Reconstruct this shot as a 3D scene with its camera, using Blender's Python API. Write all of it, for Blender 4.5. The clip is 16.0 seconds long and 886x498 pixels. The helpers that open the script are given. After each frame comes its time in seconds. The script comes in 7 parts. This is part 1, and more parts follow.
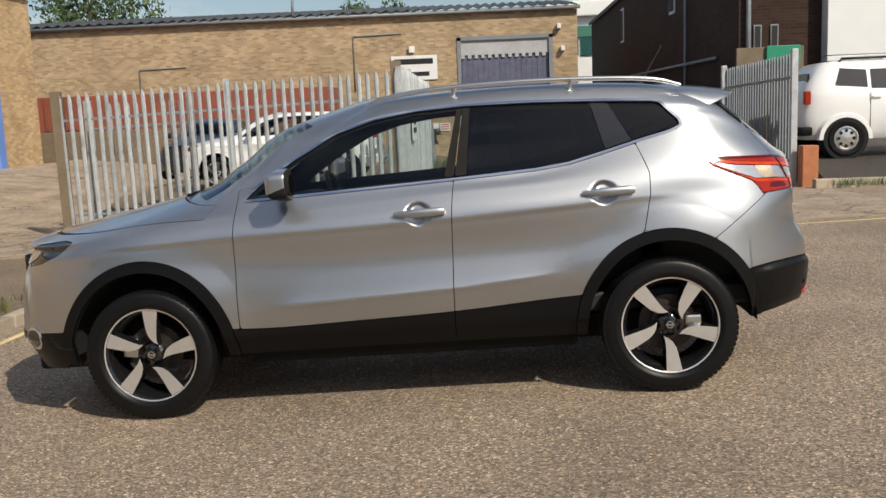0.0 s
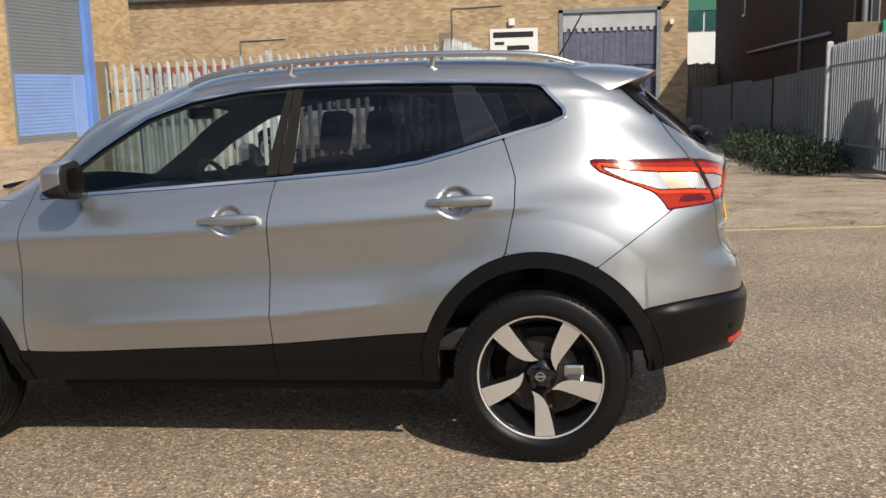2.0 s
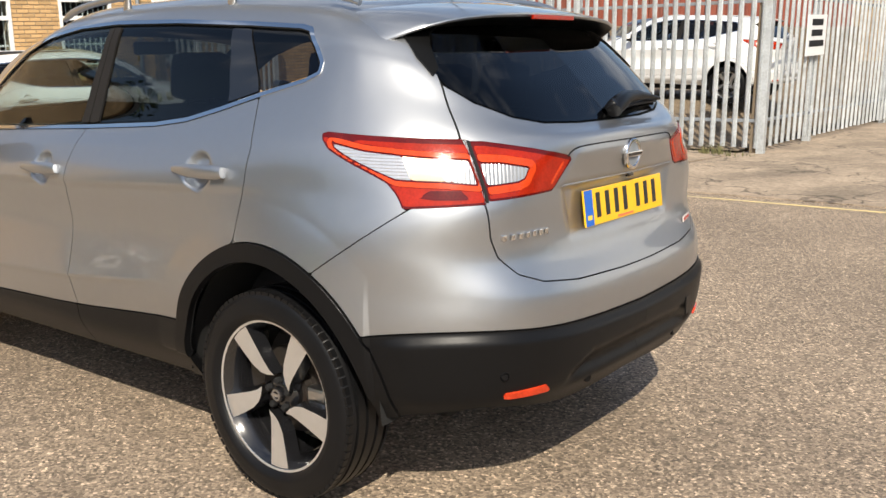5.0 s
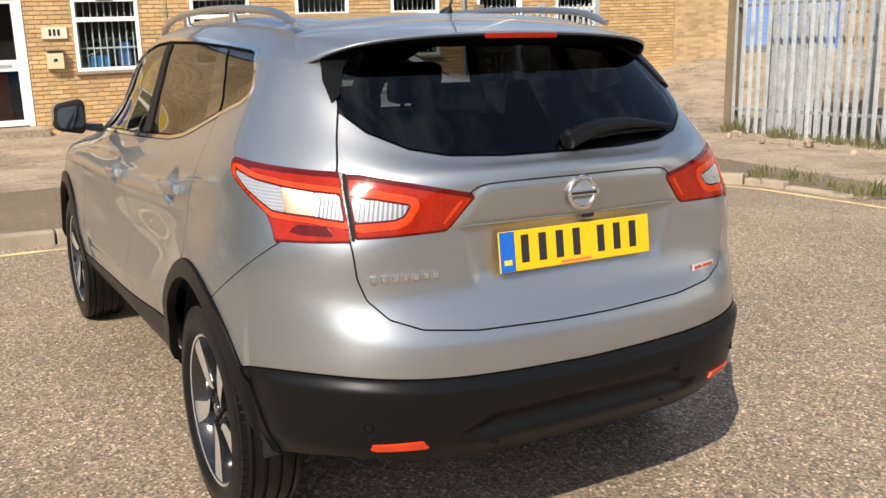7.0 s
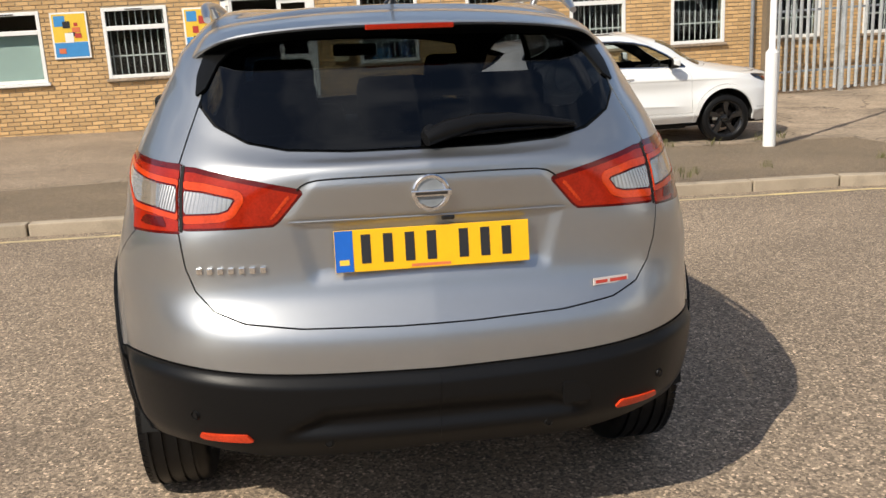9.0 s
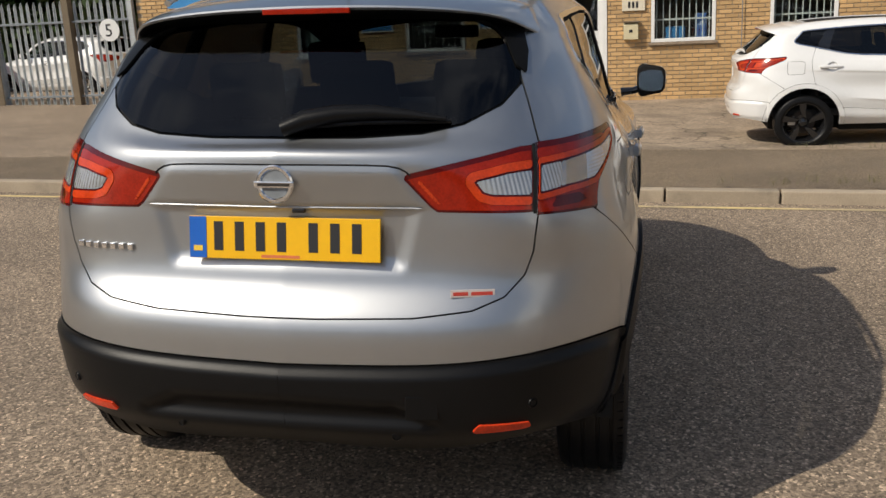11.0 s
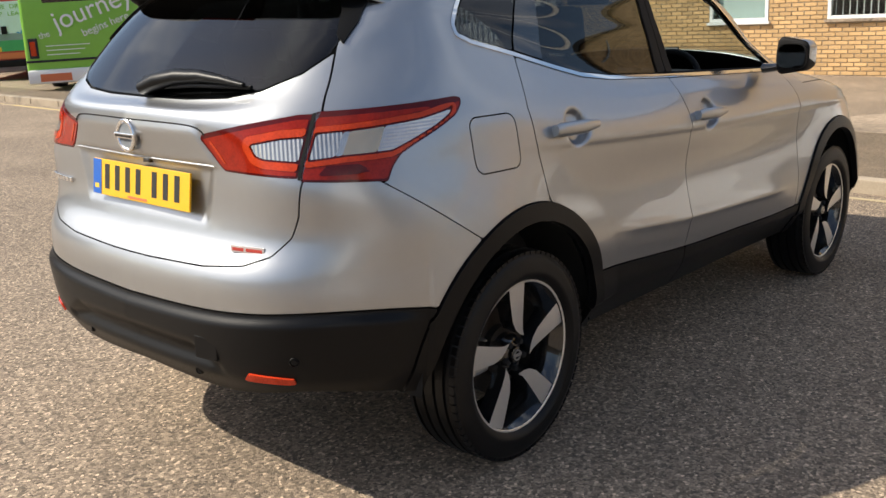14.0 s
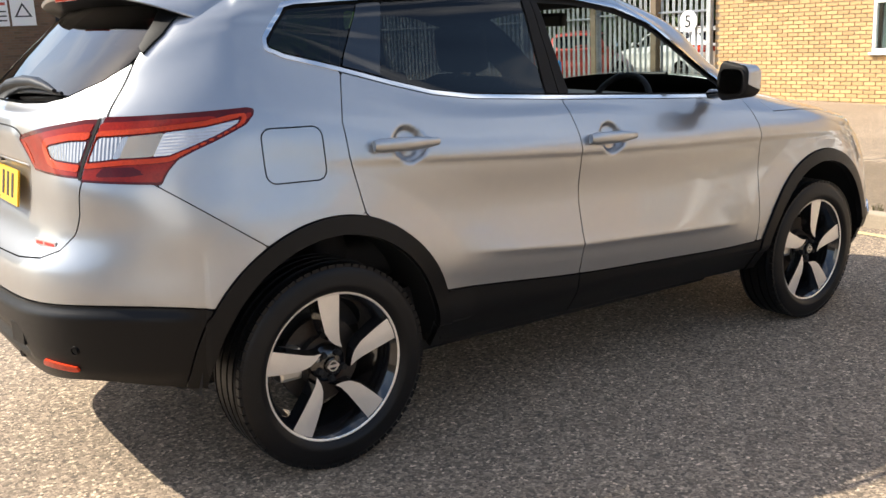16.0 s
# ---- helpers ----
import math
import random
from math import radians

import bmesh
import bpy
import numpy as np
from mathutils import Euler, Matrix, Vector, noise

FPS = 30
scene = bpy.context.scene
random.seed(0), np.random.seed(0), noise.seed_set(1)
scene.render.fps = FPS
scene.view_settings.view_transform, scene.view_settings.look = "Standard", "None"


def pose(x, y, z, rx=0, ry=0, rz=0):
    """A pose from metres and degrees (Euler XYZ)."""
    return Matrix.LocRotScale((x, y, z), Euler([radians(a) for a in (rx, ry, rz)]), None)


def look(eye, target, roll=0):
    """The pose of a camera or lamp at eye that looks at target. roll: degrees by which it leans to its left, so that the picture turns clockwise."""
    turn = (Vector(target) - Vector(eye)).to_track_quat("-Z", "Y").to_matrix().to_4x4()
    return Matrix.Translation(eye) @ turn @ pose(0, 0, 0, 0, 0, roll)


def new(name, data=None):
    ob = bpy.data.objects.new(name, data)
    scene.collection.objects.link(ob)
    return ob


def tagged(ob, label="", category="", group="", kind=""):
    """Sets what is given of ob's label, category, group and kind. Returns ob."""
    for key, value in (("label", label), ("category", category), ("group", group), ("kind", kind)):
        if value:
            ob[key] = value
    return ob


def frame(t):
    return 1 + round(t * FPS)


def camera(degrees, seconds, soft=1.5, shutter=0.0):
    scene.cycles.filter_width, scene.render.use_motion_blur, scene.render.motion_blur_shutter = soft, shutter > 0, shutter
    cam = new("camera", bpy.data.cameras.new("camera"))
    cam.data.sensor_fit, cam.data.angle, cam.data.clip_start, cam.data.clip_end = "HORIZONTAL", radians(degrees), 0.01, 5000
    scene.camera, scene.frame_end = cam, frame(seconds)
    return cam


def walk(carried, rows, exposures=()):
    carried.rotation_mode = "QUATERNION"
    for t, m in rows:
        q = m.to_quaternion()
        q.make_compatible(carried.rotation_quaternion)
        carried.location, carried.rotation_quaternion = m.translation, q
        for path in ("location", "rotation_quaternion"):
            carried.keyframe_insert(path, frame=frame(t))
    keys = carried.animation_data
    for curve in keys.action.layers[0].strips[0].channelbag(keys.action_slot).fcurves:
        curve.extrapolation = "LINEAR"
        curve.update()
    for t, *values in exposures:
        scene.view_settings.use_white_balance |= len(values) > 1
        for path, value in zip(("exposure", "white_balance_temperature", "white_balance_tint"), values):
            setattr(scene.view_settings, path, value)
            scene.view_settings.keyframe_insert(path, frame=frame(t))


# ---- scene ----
cam = camera(50.6, 16.0)
TILT = Matrix.Rotation(radians(-1.3), 4, "X") @ Matrix.Rotation(radians(-1.95), 4, "Y")     # the car stands on a gentle fall
PATH = [
    (0, (-0.811, -5.498, 1.359), (-0.936, -3.517, 1.116), -4.1),
    (0.5, (-0.522, -5.205, 1.346), (-0.638, -3.223, 1.109), -2.6),
    (1, (-0.239, -4.921, 1.341), (-0.416, -2.948, 1.061), -4.1),
    (1.5, (0.079, -4.665, 1.364), (-0.266, -2.715, 1.079), -3.1),
    (2, (0.355, -4.339, 1.343), (-0.04, -2.399, 1.063), -3.0),
    (2.5, (0.71, -4.102, 1.336), (0.2, -2.191, 1.043), -3.6),
    (3, (0.984, -3.816, 1.314), (0.337, -1.951, 0.993), -2.9),
    (3.5, (1.375, -3.538, 1.351), (0.569, -1.75, 0.962), -5.8),
    (4, (1.662, -3.307, 1.37), (0.712, -1.591, 0.979), -4.5),
    (4.2, (1.744, -3.178, 1.354), (0.752, -1.483, 0.974), -3.1),
    (6.3, (2.691, -1.996, 1.408), (1.098, -0.864, 0.985), -1.3),
    (6.5, (2.735, -1.881, 1.42), (1.1, -0.805, 1.009), -0.8),
    (7, (2.809, -1.593, 1.445), (1.102, -0.638, 1.027), -1.0),
    (7.5, (2.999, -1.298, 1.428), (1.217, -0.484, 1.027), -1.9),
    (8, (3.04, -0.996, 1.399), (1.185, -0.346, 1.026), -1.2),
    (8.5, (3.1, -0.682, 1.403), (1.197, -0.199, 1.023), -2.4),
    (9, (3.141, -0.357, 1.42), (1.21, -0.052, 0.998), -2.0),
    (9.2, (3.115, -0.236, 1.41), (1.171, -0.003, 1.005), -1.7),
    (11.3, (2.929, 1.067, 1.411), (1.051, 0.541, 0.967), -1.9),
    (11.5, (2.888, 1.18, 1.393), (1.032, 0.573, 0.959), -2.2),
    (12, (2.734, 1.432, 1.383), (0.934, 0.686, 0.929), -0.3),
    (12.5, (2.643, 1.751, 1.392), (0.906, 0.883, 0.914), -1.0),
    (13, (2.479, 1.981, 1.395), (0.837, 0.941, 0.923), -1.1),
    (13.5, (2.32, 2.197, 1.398), (0.75, 1.047, 0.939), -1.3),
    (14, (2.219, 2.492, 1.397), (0.765, 1.214, 0.897), -1.2),
    (14.5, (2.038, 2.668, 1.364), (0.664, 1.283, 0.925), -0.9),
    (15, (1.886, 2.941, 1.359), (0.575, 1.497, 0.918), -0.6),
    (15.5, (1.673, 3.175, 1.376), (0.475, 1.64, 0.922), -0.6),
    (16, (1.408, 3.297, 1.357), (0.237, 1.739, 0.911), -0.4),
]
walk(cam, [(t, TILT @ look(eye, target, roll)) for t, eye, target, roll in PATH],
     exposures=((0, -.18), (1.5, .02), (2.5, .02), (4.2, .33), (6.5, .39), (8, .35), (9, .12), (11.3, -.34), (12.5, -.04), (13.5, .2), (14.5, .57), (15.5, .88), (16, 1.08)))

# ---- world and light ----
SUN_DIR = Vector((0.84, -1.0, 1.235)).normalized()      # towards the sun
world = bpy.data.worlds.new("sky")
scene.world = world
world.use_nodes = True
wt = world.node_tree
sky = wt.nodes.new("ShaderNodeTexSky")
sky.sky_type = "NISHITA"
sky.sun_disc = False
sky.sun_elevation = math.asin(SUN_DIR.z)
sky.sun_rotation = math.atan2(SUN_DIR.x, SUN_DIR.y)
sky.air_density, sky.dust_density, sky.ozone_density = 1.0, 1.6, 1.0
tcw = wt.nodes.new("ShaderNodeTexCoord")
cl = wt.nodes.new("ShaderNodeTexNoise")
cl.inputs["Scale"].default_value, cl.inputs["Detail"].default_value, cl.inputs["Roughness"].default_value = 3.2, 8, 0.55
mp = wt.nodes.new("ShaderNodeMapping")
mp.inputs["Scale"].default_value = (1, 1, 2.6)
wt.links.new(tcw.outputs["Generated"], mp.inputs["Vector"])
wt.links.new(mp.outputs[0], cl.inputs["Vector"])
cr = wt.nodes.new("ShaderNodeMapRange")
cr.inputs["From Min"].default_value, cr.inputs["From Max"].default_value, cr.inputs["To Max"].default_value = 0.5, 0.72, 0.75
wt.links.new(cl.outputs["Fac"], cr.inputs["Value"])
cm = wt.nodes.new("ShaderNodeMix")
cm.data_type = "RGBA"
wt.links.new(cr.outputs[0], cm.inputs["Factor"])
wt.links.new(sky.outputs[0], cm.inputs["A"])
cm.inputs["B"].default_value = (8.5, 8.6, 8.8, 1)      # scattered bright cloud
wt.links.new(cm.outputs["Result"], wt.nodes["Background"].inputs[0])
wt.nodes["Background"].inputs[1].default_value = 0.116
sun = new("sun", bpy.data.lights.new("sun", "SUN"))
sun.data.energy, sun.data.angle, sun.data.color = 5.0, radians(0.55), (1.0, 0.92, 0.785)
sun.matrix_world = look(SUN_DIR * 60, (0, 0, 0))

# ---- small builders ----


def bm_new():
    return bmesh.new()


def mesh_of(name, bm, material=None, smooth=False):
    me = bpy.data.meshes.new(name)
    bm.normal_update()
    bm.to_mesh(me)
    bm.free()
    for m in (material if isinstance(material, (list, tuple)) else [material]):
        if m:
            me.materials.append(m)
    if smooth:
        me.polygons.foreach_set("use_smooth", [True] * len(me.polygons))
    return me


def part(name, bm, material, parent=None, label="", smooth=False, sharp=None):
    me = mesh_of(name, bm, material, smooth)
    if sharp is not None:
        me.set_sharp_from_angle(angle=radians(sharp))
    ob = new(name, me)
    if parent:
        ob.parent = parent
    if label:
        ob["label"] = label
    return ob


def thing(name, label, category, m=None, group="", kind=""):
    ob = new(name)
    ob.empty_display_size = 0.1
    if m is not None:
        ob.matrix_basis = m
    return tagged(ob, label, category, group, kind)


def raw(name, verts, faces, material, parent=None, label="", smooth=False, sharp=None):
    me = bpy.data.meshes.new(name)
    me.from_pydata([tuple(map(float, v)) for v in verts], [], faces)
    for m in (material if isinstance(material, (list, tuple)) else [material]):
        me.materials.append(m)
    if smooth:
        me.polygons.foreach_set("use_smooth", [True] * len(me.polygons))
    if sharp is not None:
        me.set_sharp_from_angle(angle=radians(sharp))
    ob = new(name, me)
    if parent:
        ob.parent = parent
    if label:
        ob["label"] = label
    return ob


def add_box(bm, x0, x1, y0, y1, z0, z1, bevel=0.0, m=None):
    """A box with softened edges, in bm."""
    vs = [bm.verts.new((x, y, z)) for x in (x0, x1) for y in (y0, y1) for z in (z0, z1)]
    fs = [bm.faces.new([vs[i] for i in f]) for f in
          ((0, 1, 3, 2), (4, 6, 7, 5), (0, 4, 5, 1), (2, 3, 7, 6), (0, 2, 6, 4), (1, 5, 7, 3))]
    if bevel:
        es = list({e for f in fs for e in f.edges})
        got = bmesh.ops.bevel(bm, geom=es, offset=bevel, segments=2, affect="EDGES", profile=0.6)
        vs = list({v for f in got["faces"] for v in f.verts} | {v for v in vs if v.is_valid})
    if m is not None:
        bmesh.ops.transform(bm, matrix=m, verts=vs)
    return bm


def box(x0, x1, y0, y1, z0, z1, bevel=0.0):
    return add_box(bm_new(), x0, x1, y0, y1, z0, z1, bevel)


def add_tube(bm, pts, radius, sides=10, caps=True, flat=1.0):
    """A round bar along a chain of points; radius may be a list."""
    pts = [Vector(p) for p in pts]
    rads = radius if isinstance(radius, (list, tuple)) else [radius] * len(pts)
    rings, up = [], None
    for i, p in enumerate(pts):
        d = (pts[min(i + 1, len(pts) - 1)] - pts[max(i - 1, 0)]).normalized()
        if up is None:
            up = Vector((0, 0, 1)) if abs(d.z) < 0.9 else Vector((1, 0, 0))
        a = d.cross(up).normalized()
        b = a.cross(d).normalized()
        up = b
        rings.append([bm.verts.new(p + rads[i] * (math.cos(k * math.tau / sides) * a + flat * math.sin(k * math.tau / sides) * b)) for k in range(sides)])
    for r, s in zip(rings, rings[1:]):
        for k in range(sides):
            bm.faces.new((r[k], r[(k + 1) % sides], s[(k + 1) % sides], s[k]))
    if caps:
        bm.faces.new(rings[0][::-1])
        bm.faces.new(rings[-1])
    return bm


def add_lathe(bm, profile, m=None, sides=48, closed=False):
    """Turns a profile of (radius, along) round the local y axis."""
    rings = []
    for r, y in profile:
        rings.append([bm.verts.new((r * math.cos(k * math.tau / sides), y, r * math.sin(k * math.tau / sides))) for k in range(sides)])
    pairs = list(zip(rings, rings[1:])) + ([(rings[-1], rings[0])] if closed else [])
    for r, s in pairs:
        for k in range(sides):
            bm.faces.new((r[k], r[(k + 1) % sides], s[(k + 1) % sides], s[k]))
    if m is not None:
        bmesh.ops.transform(bm, matrix=m, verts=[v for r in rings for v in r])
    return bm


def add_prism(bm, outline, depth, m=None):
    """A flat outline (x, z) given a depth along y."""
    a = [bm.verts.new((x, 0, z)) for x, z in outline]
    b = [bm.verts.new((x, depth, z)) for x, z in outline]
    n = len(a)
    bm.faces.new(a)
    bm.faces.new(b[::-1])
    for i in range(n):
        bm.faces.new((a[i], b[i], b[(i + 1) % n], a[(i + 1) % n]))
    if m is not None:
        bmesh.ops.transform(bm, matrix=m, verts=a + b)
    return bm


# ---- materials ----


def material(name, colour, rough=0.6, metal=0.0, vary=0.12, scale=6.0, fine=80.0, bump=0.0, coat=0.0, spec=0.5, dirt=None, dirt_at=(0.55, 0.75), island=0.0, each=0.0):
    """A surface with colour variation at two scales, relief, and patches of dirt."""
    m = bpy.data.materials.new(name)
    m.use_nodes = True
    nt = m.node_tree
    p = nt.nodes["Principled BSDF"]
    p.inputs["Roughness"].default_value, p.inputs["Metallic"].default_value = rough, metal
    p.inputs["Coat Weight"].default_value = coat
    p.inputs["Coat Roughness"].default_value = 0.03
    p.inputs["Specular IOR Level"].default_value = spec
    geo = nt.nodes.new("ShaderNodeNewGeometry")
    big = nt.nodes.new("ShaderNodeTexNoise")
    big.inputs["Scale"].default_value, big.inputs["Detail"].default_value = scale, 5
    small = nt.nodes.new("ShaderNodeTexNoise")
    small.inputs["Scale"].default_value, small.inputs["Detail"].default_value = fine, 4
    for n in (big, small):
        nt.links.new(geo.outputs["Position"], n.inputs["Vector"])
    add = nt.nodes.new("ShaderNodeMath")
    add.operation = "ADD"
    nt.links.new(big.outputs["Fac"], add.inputs[0])
    nt.links.new(small.outputs["Fac"], add.inputs[1])
    last = add
    if island or each:
        src = geo.outputs["Random Per Island"] if island else nt.nodes.new("ShaderNodeObjectInfo").outputs["Random"]
        mul = nt.nodes.new("ShaderNodeMath")
        mul.operation = "MULTIPLY_ADD"
        nt.links.new(src, mul.inputs[0])
        mul.inputs[1].default_value = island or each
        nt.links.new(add.outputs[0], mul.inputs[2])
        last = nt.nodes.new("ShaderNodeMath")
        last.operation = "SUBTRACT"
        nt.links.new(mul.outputs[0], last.inputs[0])
        last.inputs[1].default_value = (island or each) / 2
    ramp = nt.nodes.new("ShaderNodeMapRange")
    ramp.inputs["From Min"].default_value, ramp.inputs["From Max"].default_value = 0.6, 1.4
    ramp.inputs["To Min"].default_value, ramp.inputs["To Max"].default_value = 1 - vary, 1 + vary
    nt.links.new(last.outputs[0], ramp.inputs["Value"])
    mix = nt.nodes.new("ShaderNodeMix")
    mix.data_type, mix.blend_type = "RGBA", "MULTIPLY"
    mix.inputs["Factor"].default_value = 1
    mix.inputs["A"].default_value = (*colour, 1)
    nt.links.new(ramp.outputs[0], mix.inputs["B"])
    out = mix.outputs["Result"]
    if dirt:
        dn = nt.nodes.new("ShaderNodeTexNoise")
        dn.inputs["Scale"].default_value, dn.inputs["Detail"].default_value = scale * 0.6, 8
        nt.links.new(geo.outputs["Position"], dn.inputs["Vector"])
        dr = nt.nodes.new("ShaderNodeMapRange")
        dr.inputs["From Min"].default_value, dr.inputs["From Max"].default_value = dirt_at
        dr.inputs["To Max"].default_value = 0.8
        nt.links.new(dn.outputs["Fac"], dr.inputs["Value"])
        dm = nt.nodes.new("ShaderNodeMix")
        dm.data_type = "RGBA"
        nt.links.new(dr.outputs[0], dm.inputs["Factor"])
        nt.links.new(out, dm.inputs["A"])
        dm.inputs["B"].default_value = (*dirt, 1)
        out = dm.outputs["Result"]
    nt.links.new(out, p.inputs["Base Color"])
    if bump:
        b = nt.nodes.new("ShaderNodeBump")
        b.inputs["Strength"].default_value, b.inputs["Distance"].default_value = 0.6, bump
        nt.links.new(add.outputs[0], b.inputs["Height"])
        nt.links.new(b.outputs[0], p.inputs["Normal"])
    return m


def chip_asphalt(name, base, light, scale=70.0, share=0.45):
    """Surface-dressed tarmac: pale and dark stone chips in a dark binder."""
    m = bpy.data.materials.new(name)
    m.use_nodes = True
    nt = m.node_tree
    p = nt.nodes["Principled BSDF"]
    p.inputs["Roughness"].default_value = 0.75
    geo = nt.nodes.new("ShaderNodeNewGeometry")
    warp = nt.nodes.new("ShaderNodeTexNoise")
    warp.inputs["Scale"].default_value = 40
    v = nt.nodes.new("ShaderNodeTexVoronoi")
    v.inputs["Scale"].default_value, v.inputs["Randomness"].default_value = scale, 1
    nt.links.new(geo.outputs["Position"], v.inputs["Vector"])
    ed = nt.nodes.new("ShaderNodeTexVoronoi")
    ed.feature = "DISTANCE_TO_EDGE"
    ed.inputs["Scale"].default_value = scale
    nt.links.new(geo.outputs["Position"], ed.inputs["Vector"])
    sep = nt.nodes.new("ShaderNodeSeparateColor")
    nt.links.new(v.outputs["Color"], sep.inputs[0])
    chips = nt.nodes.new("ShaderNodeValToRGB")
    el = chips.color_ramp.elements
    el[0].position, el[0].color = 0.0, (*[a * 0.45 + b * 0.06 for a, b in zip(base, light)], 1)
    el[1].position, el[1].color = 1.0, (*light, 1)
    e = el.new(share)
    e.color = (*[a * 0.75 + b * 0.22 for a, b in zip(base, light)], 1)
    e = el.new(0.84)
    e.color = (*[a * 0.4 + b * 0.42 for a, b in zip(base, light)], 1)
    e = el.new(0.95)
    e.color = (*[a * 0.1 + b * 0.72 for a, b in zip(base, light)], 1)
    nt.links.new(sep.outputs[0], chips.inputs[0])
    rim = nt.nodes.new("ShaderNodeMapRange")
    rim.inputs["From Min"].default_value, rim.inputs["From Max"].default_value = 0.0, 0.12
    rim.inputs["To Min"].default_value, rim.inputs["To Max"].default_value = 0.5, 1.0
    nt.links.new(ed.outputs["Distance"], rim.inputs["Value"])
    mul = nt.nodes.new("ShaderNodeMix")
    mul.data_type, mul.blend_type = "RGBA", "MULTIPLY"
    mul.inputs["Factor"].default_value = 1
    nt.links.new(chips.outputs[0], mul.inputs["A"])
    nt.links.new(rim.outputs[0], mul.inputs["B"])
    patch = nt.nodes.new("ShaderNodeTexNoise")
    patch.inputs["Scale"].default_value, patch.inputs["Detail"].default_value = 0.7, 6
    nt.links.new(geo.outputs["Position"], patch.inputs["Vector"])
    pr = nt.nodes.new("ShaderNodeMapRange")
    pr.inputs["From Min"].default_value, pr.inputs["From Max"].default_value = 0.3, 0.7
    pr.inputs["To Min"].default_value, pr.inputs["To Max"].default_value = 0.8, 1.2
    nt.links.new(patch.outputs["Fac"], pr.inputs["Value"])
    m2 = nt.nodes.new("ShaderNodeMix")
    m2.data_type, m2.blend_type = "RGBA", "MULTIPLY"
    m2.inputs["Factor"].default_value = 1
    nt.links.new(mul.outputs["Result"], m2.inputs["A"])
    nt.links.new(pr.outputs[0], m2.inputs["B"])
    nt.links.new(m2.outputs["Result"], p.inputs["Base Color"])
    hgt = nt.nodes.new("ShaderNodeMath")
    hgt.operation = "MULTIPLY_ADD"
    nt.links.new(rim.outputs[0], hgt.inputs[0])
    hgt.inputs[1].default_value = 0.7
    nt.links.new(sep.outputs[1], hgt.inputs[2])
    b = nt.nodes.new("ShaderNodeBump")
    b.inputs["Strength"].default_value, b.inputs["Distance"].default_value = 0.8, 0.006
    nt.links.new(hgt.outputs[0], b.inputs["Height"])
    nt.links.new(b.outputs[0], p.inputs["Normal"])
    return m


def brick_texture(name, tones, mortar, along="x"):
    """Brickwork too far off to lay brick by brick."""
    m = bpy.data.materials.new(name)
    m.use_nodes = True
    nt = m.node_tree
    p = nt.nodes["Principled BSDF"]
    p.inputs["Roughness"].default_value = 0.85
    p.inputs["Specular IOR Level"].default_value = 0.2
    geo = nt.nodes.new("ShaderNodeNewGeometry")
    sep = nt.nodes.new("ShaderNodeSeparateXYZ")
    nt.links.new(geo.outputs["Position"], sep.inputs[0])
    com = nt.nodes.new("ShaderNodeCombineXYZ")
    nt.links.new(sep.outputs["X" if along == "x" else "Y"], com.inputs["X"])
    nt.links.new(sep.outputs["Z"], com.inputs["Y"])
    br = nt.nodes.new("ShaderNodeTexBrick")
    br.inputs["Scale"].default_value = 1
    br.inputs["Brick Width"].default_value, br.inputs["Row Height"].default_value = 0.225, 0.075
    br.inputs["Mortar Size"].default_value = 0.006
    br.inputs["Color1"].default_value, br.inputs["Color2"].default_value = (*tones[0], 1), (*tones[1], 1)
    br.inputs["Mortar"].default_value = (*mortar, 1)
    nt.links.new(com.outputs[0], br.inputs["Vector"])
    n = nt.nodes.new("ShaderNodeTexNoise")
    n.inputs["Scale"].default_value, n.inputs["Detail"].default_value = 0.8, 8
    nt.links.new(geo.outputs["Position"], n.inputs["Vector"])
    r = nt.nodes.new("ShaderNodeMapRange")
    r.inputs["From Min"].default_value, r.inputs["From Max"].default_value = 0.3, 0.7
    r.inputs["To Min"].default_value, r.inputs["To Max"].default_value = 0.84, 1.12
    nt.links.new(n.outputs["Fac"], r.inputs["Value"])
    mx = nt.nodes.new("ShaderNodeMix")
    mx.data_type, mx.blend_type = "RGBA", "MULTIPLY"
    mx.inputs["Factor"].default_value = 1
    nt.links.new(br.outputs["Color"], mx.inputs["A"])
    nt.links.new(r.outputs[0], mx.inputs["B"])
    nt.links.new(mx.outputs["Result"], p.inputs["Base Color"])
    b = nt.nodes.new("ShaderNodeBump")
    b.inputs["Strength"].default_value, b.inputs["Distance"].default_value = 0.5, 0.01
    b.invert = True
    nt.links.new(br.outputs["Fac"], b.inputs["Height"])
    nt.links.new(b.outputs[0], p.inputs["Normal"])
    return m


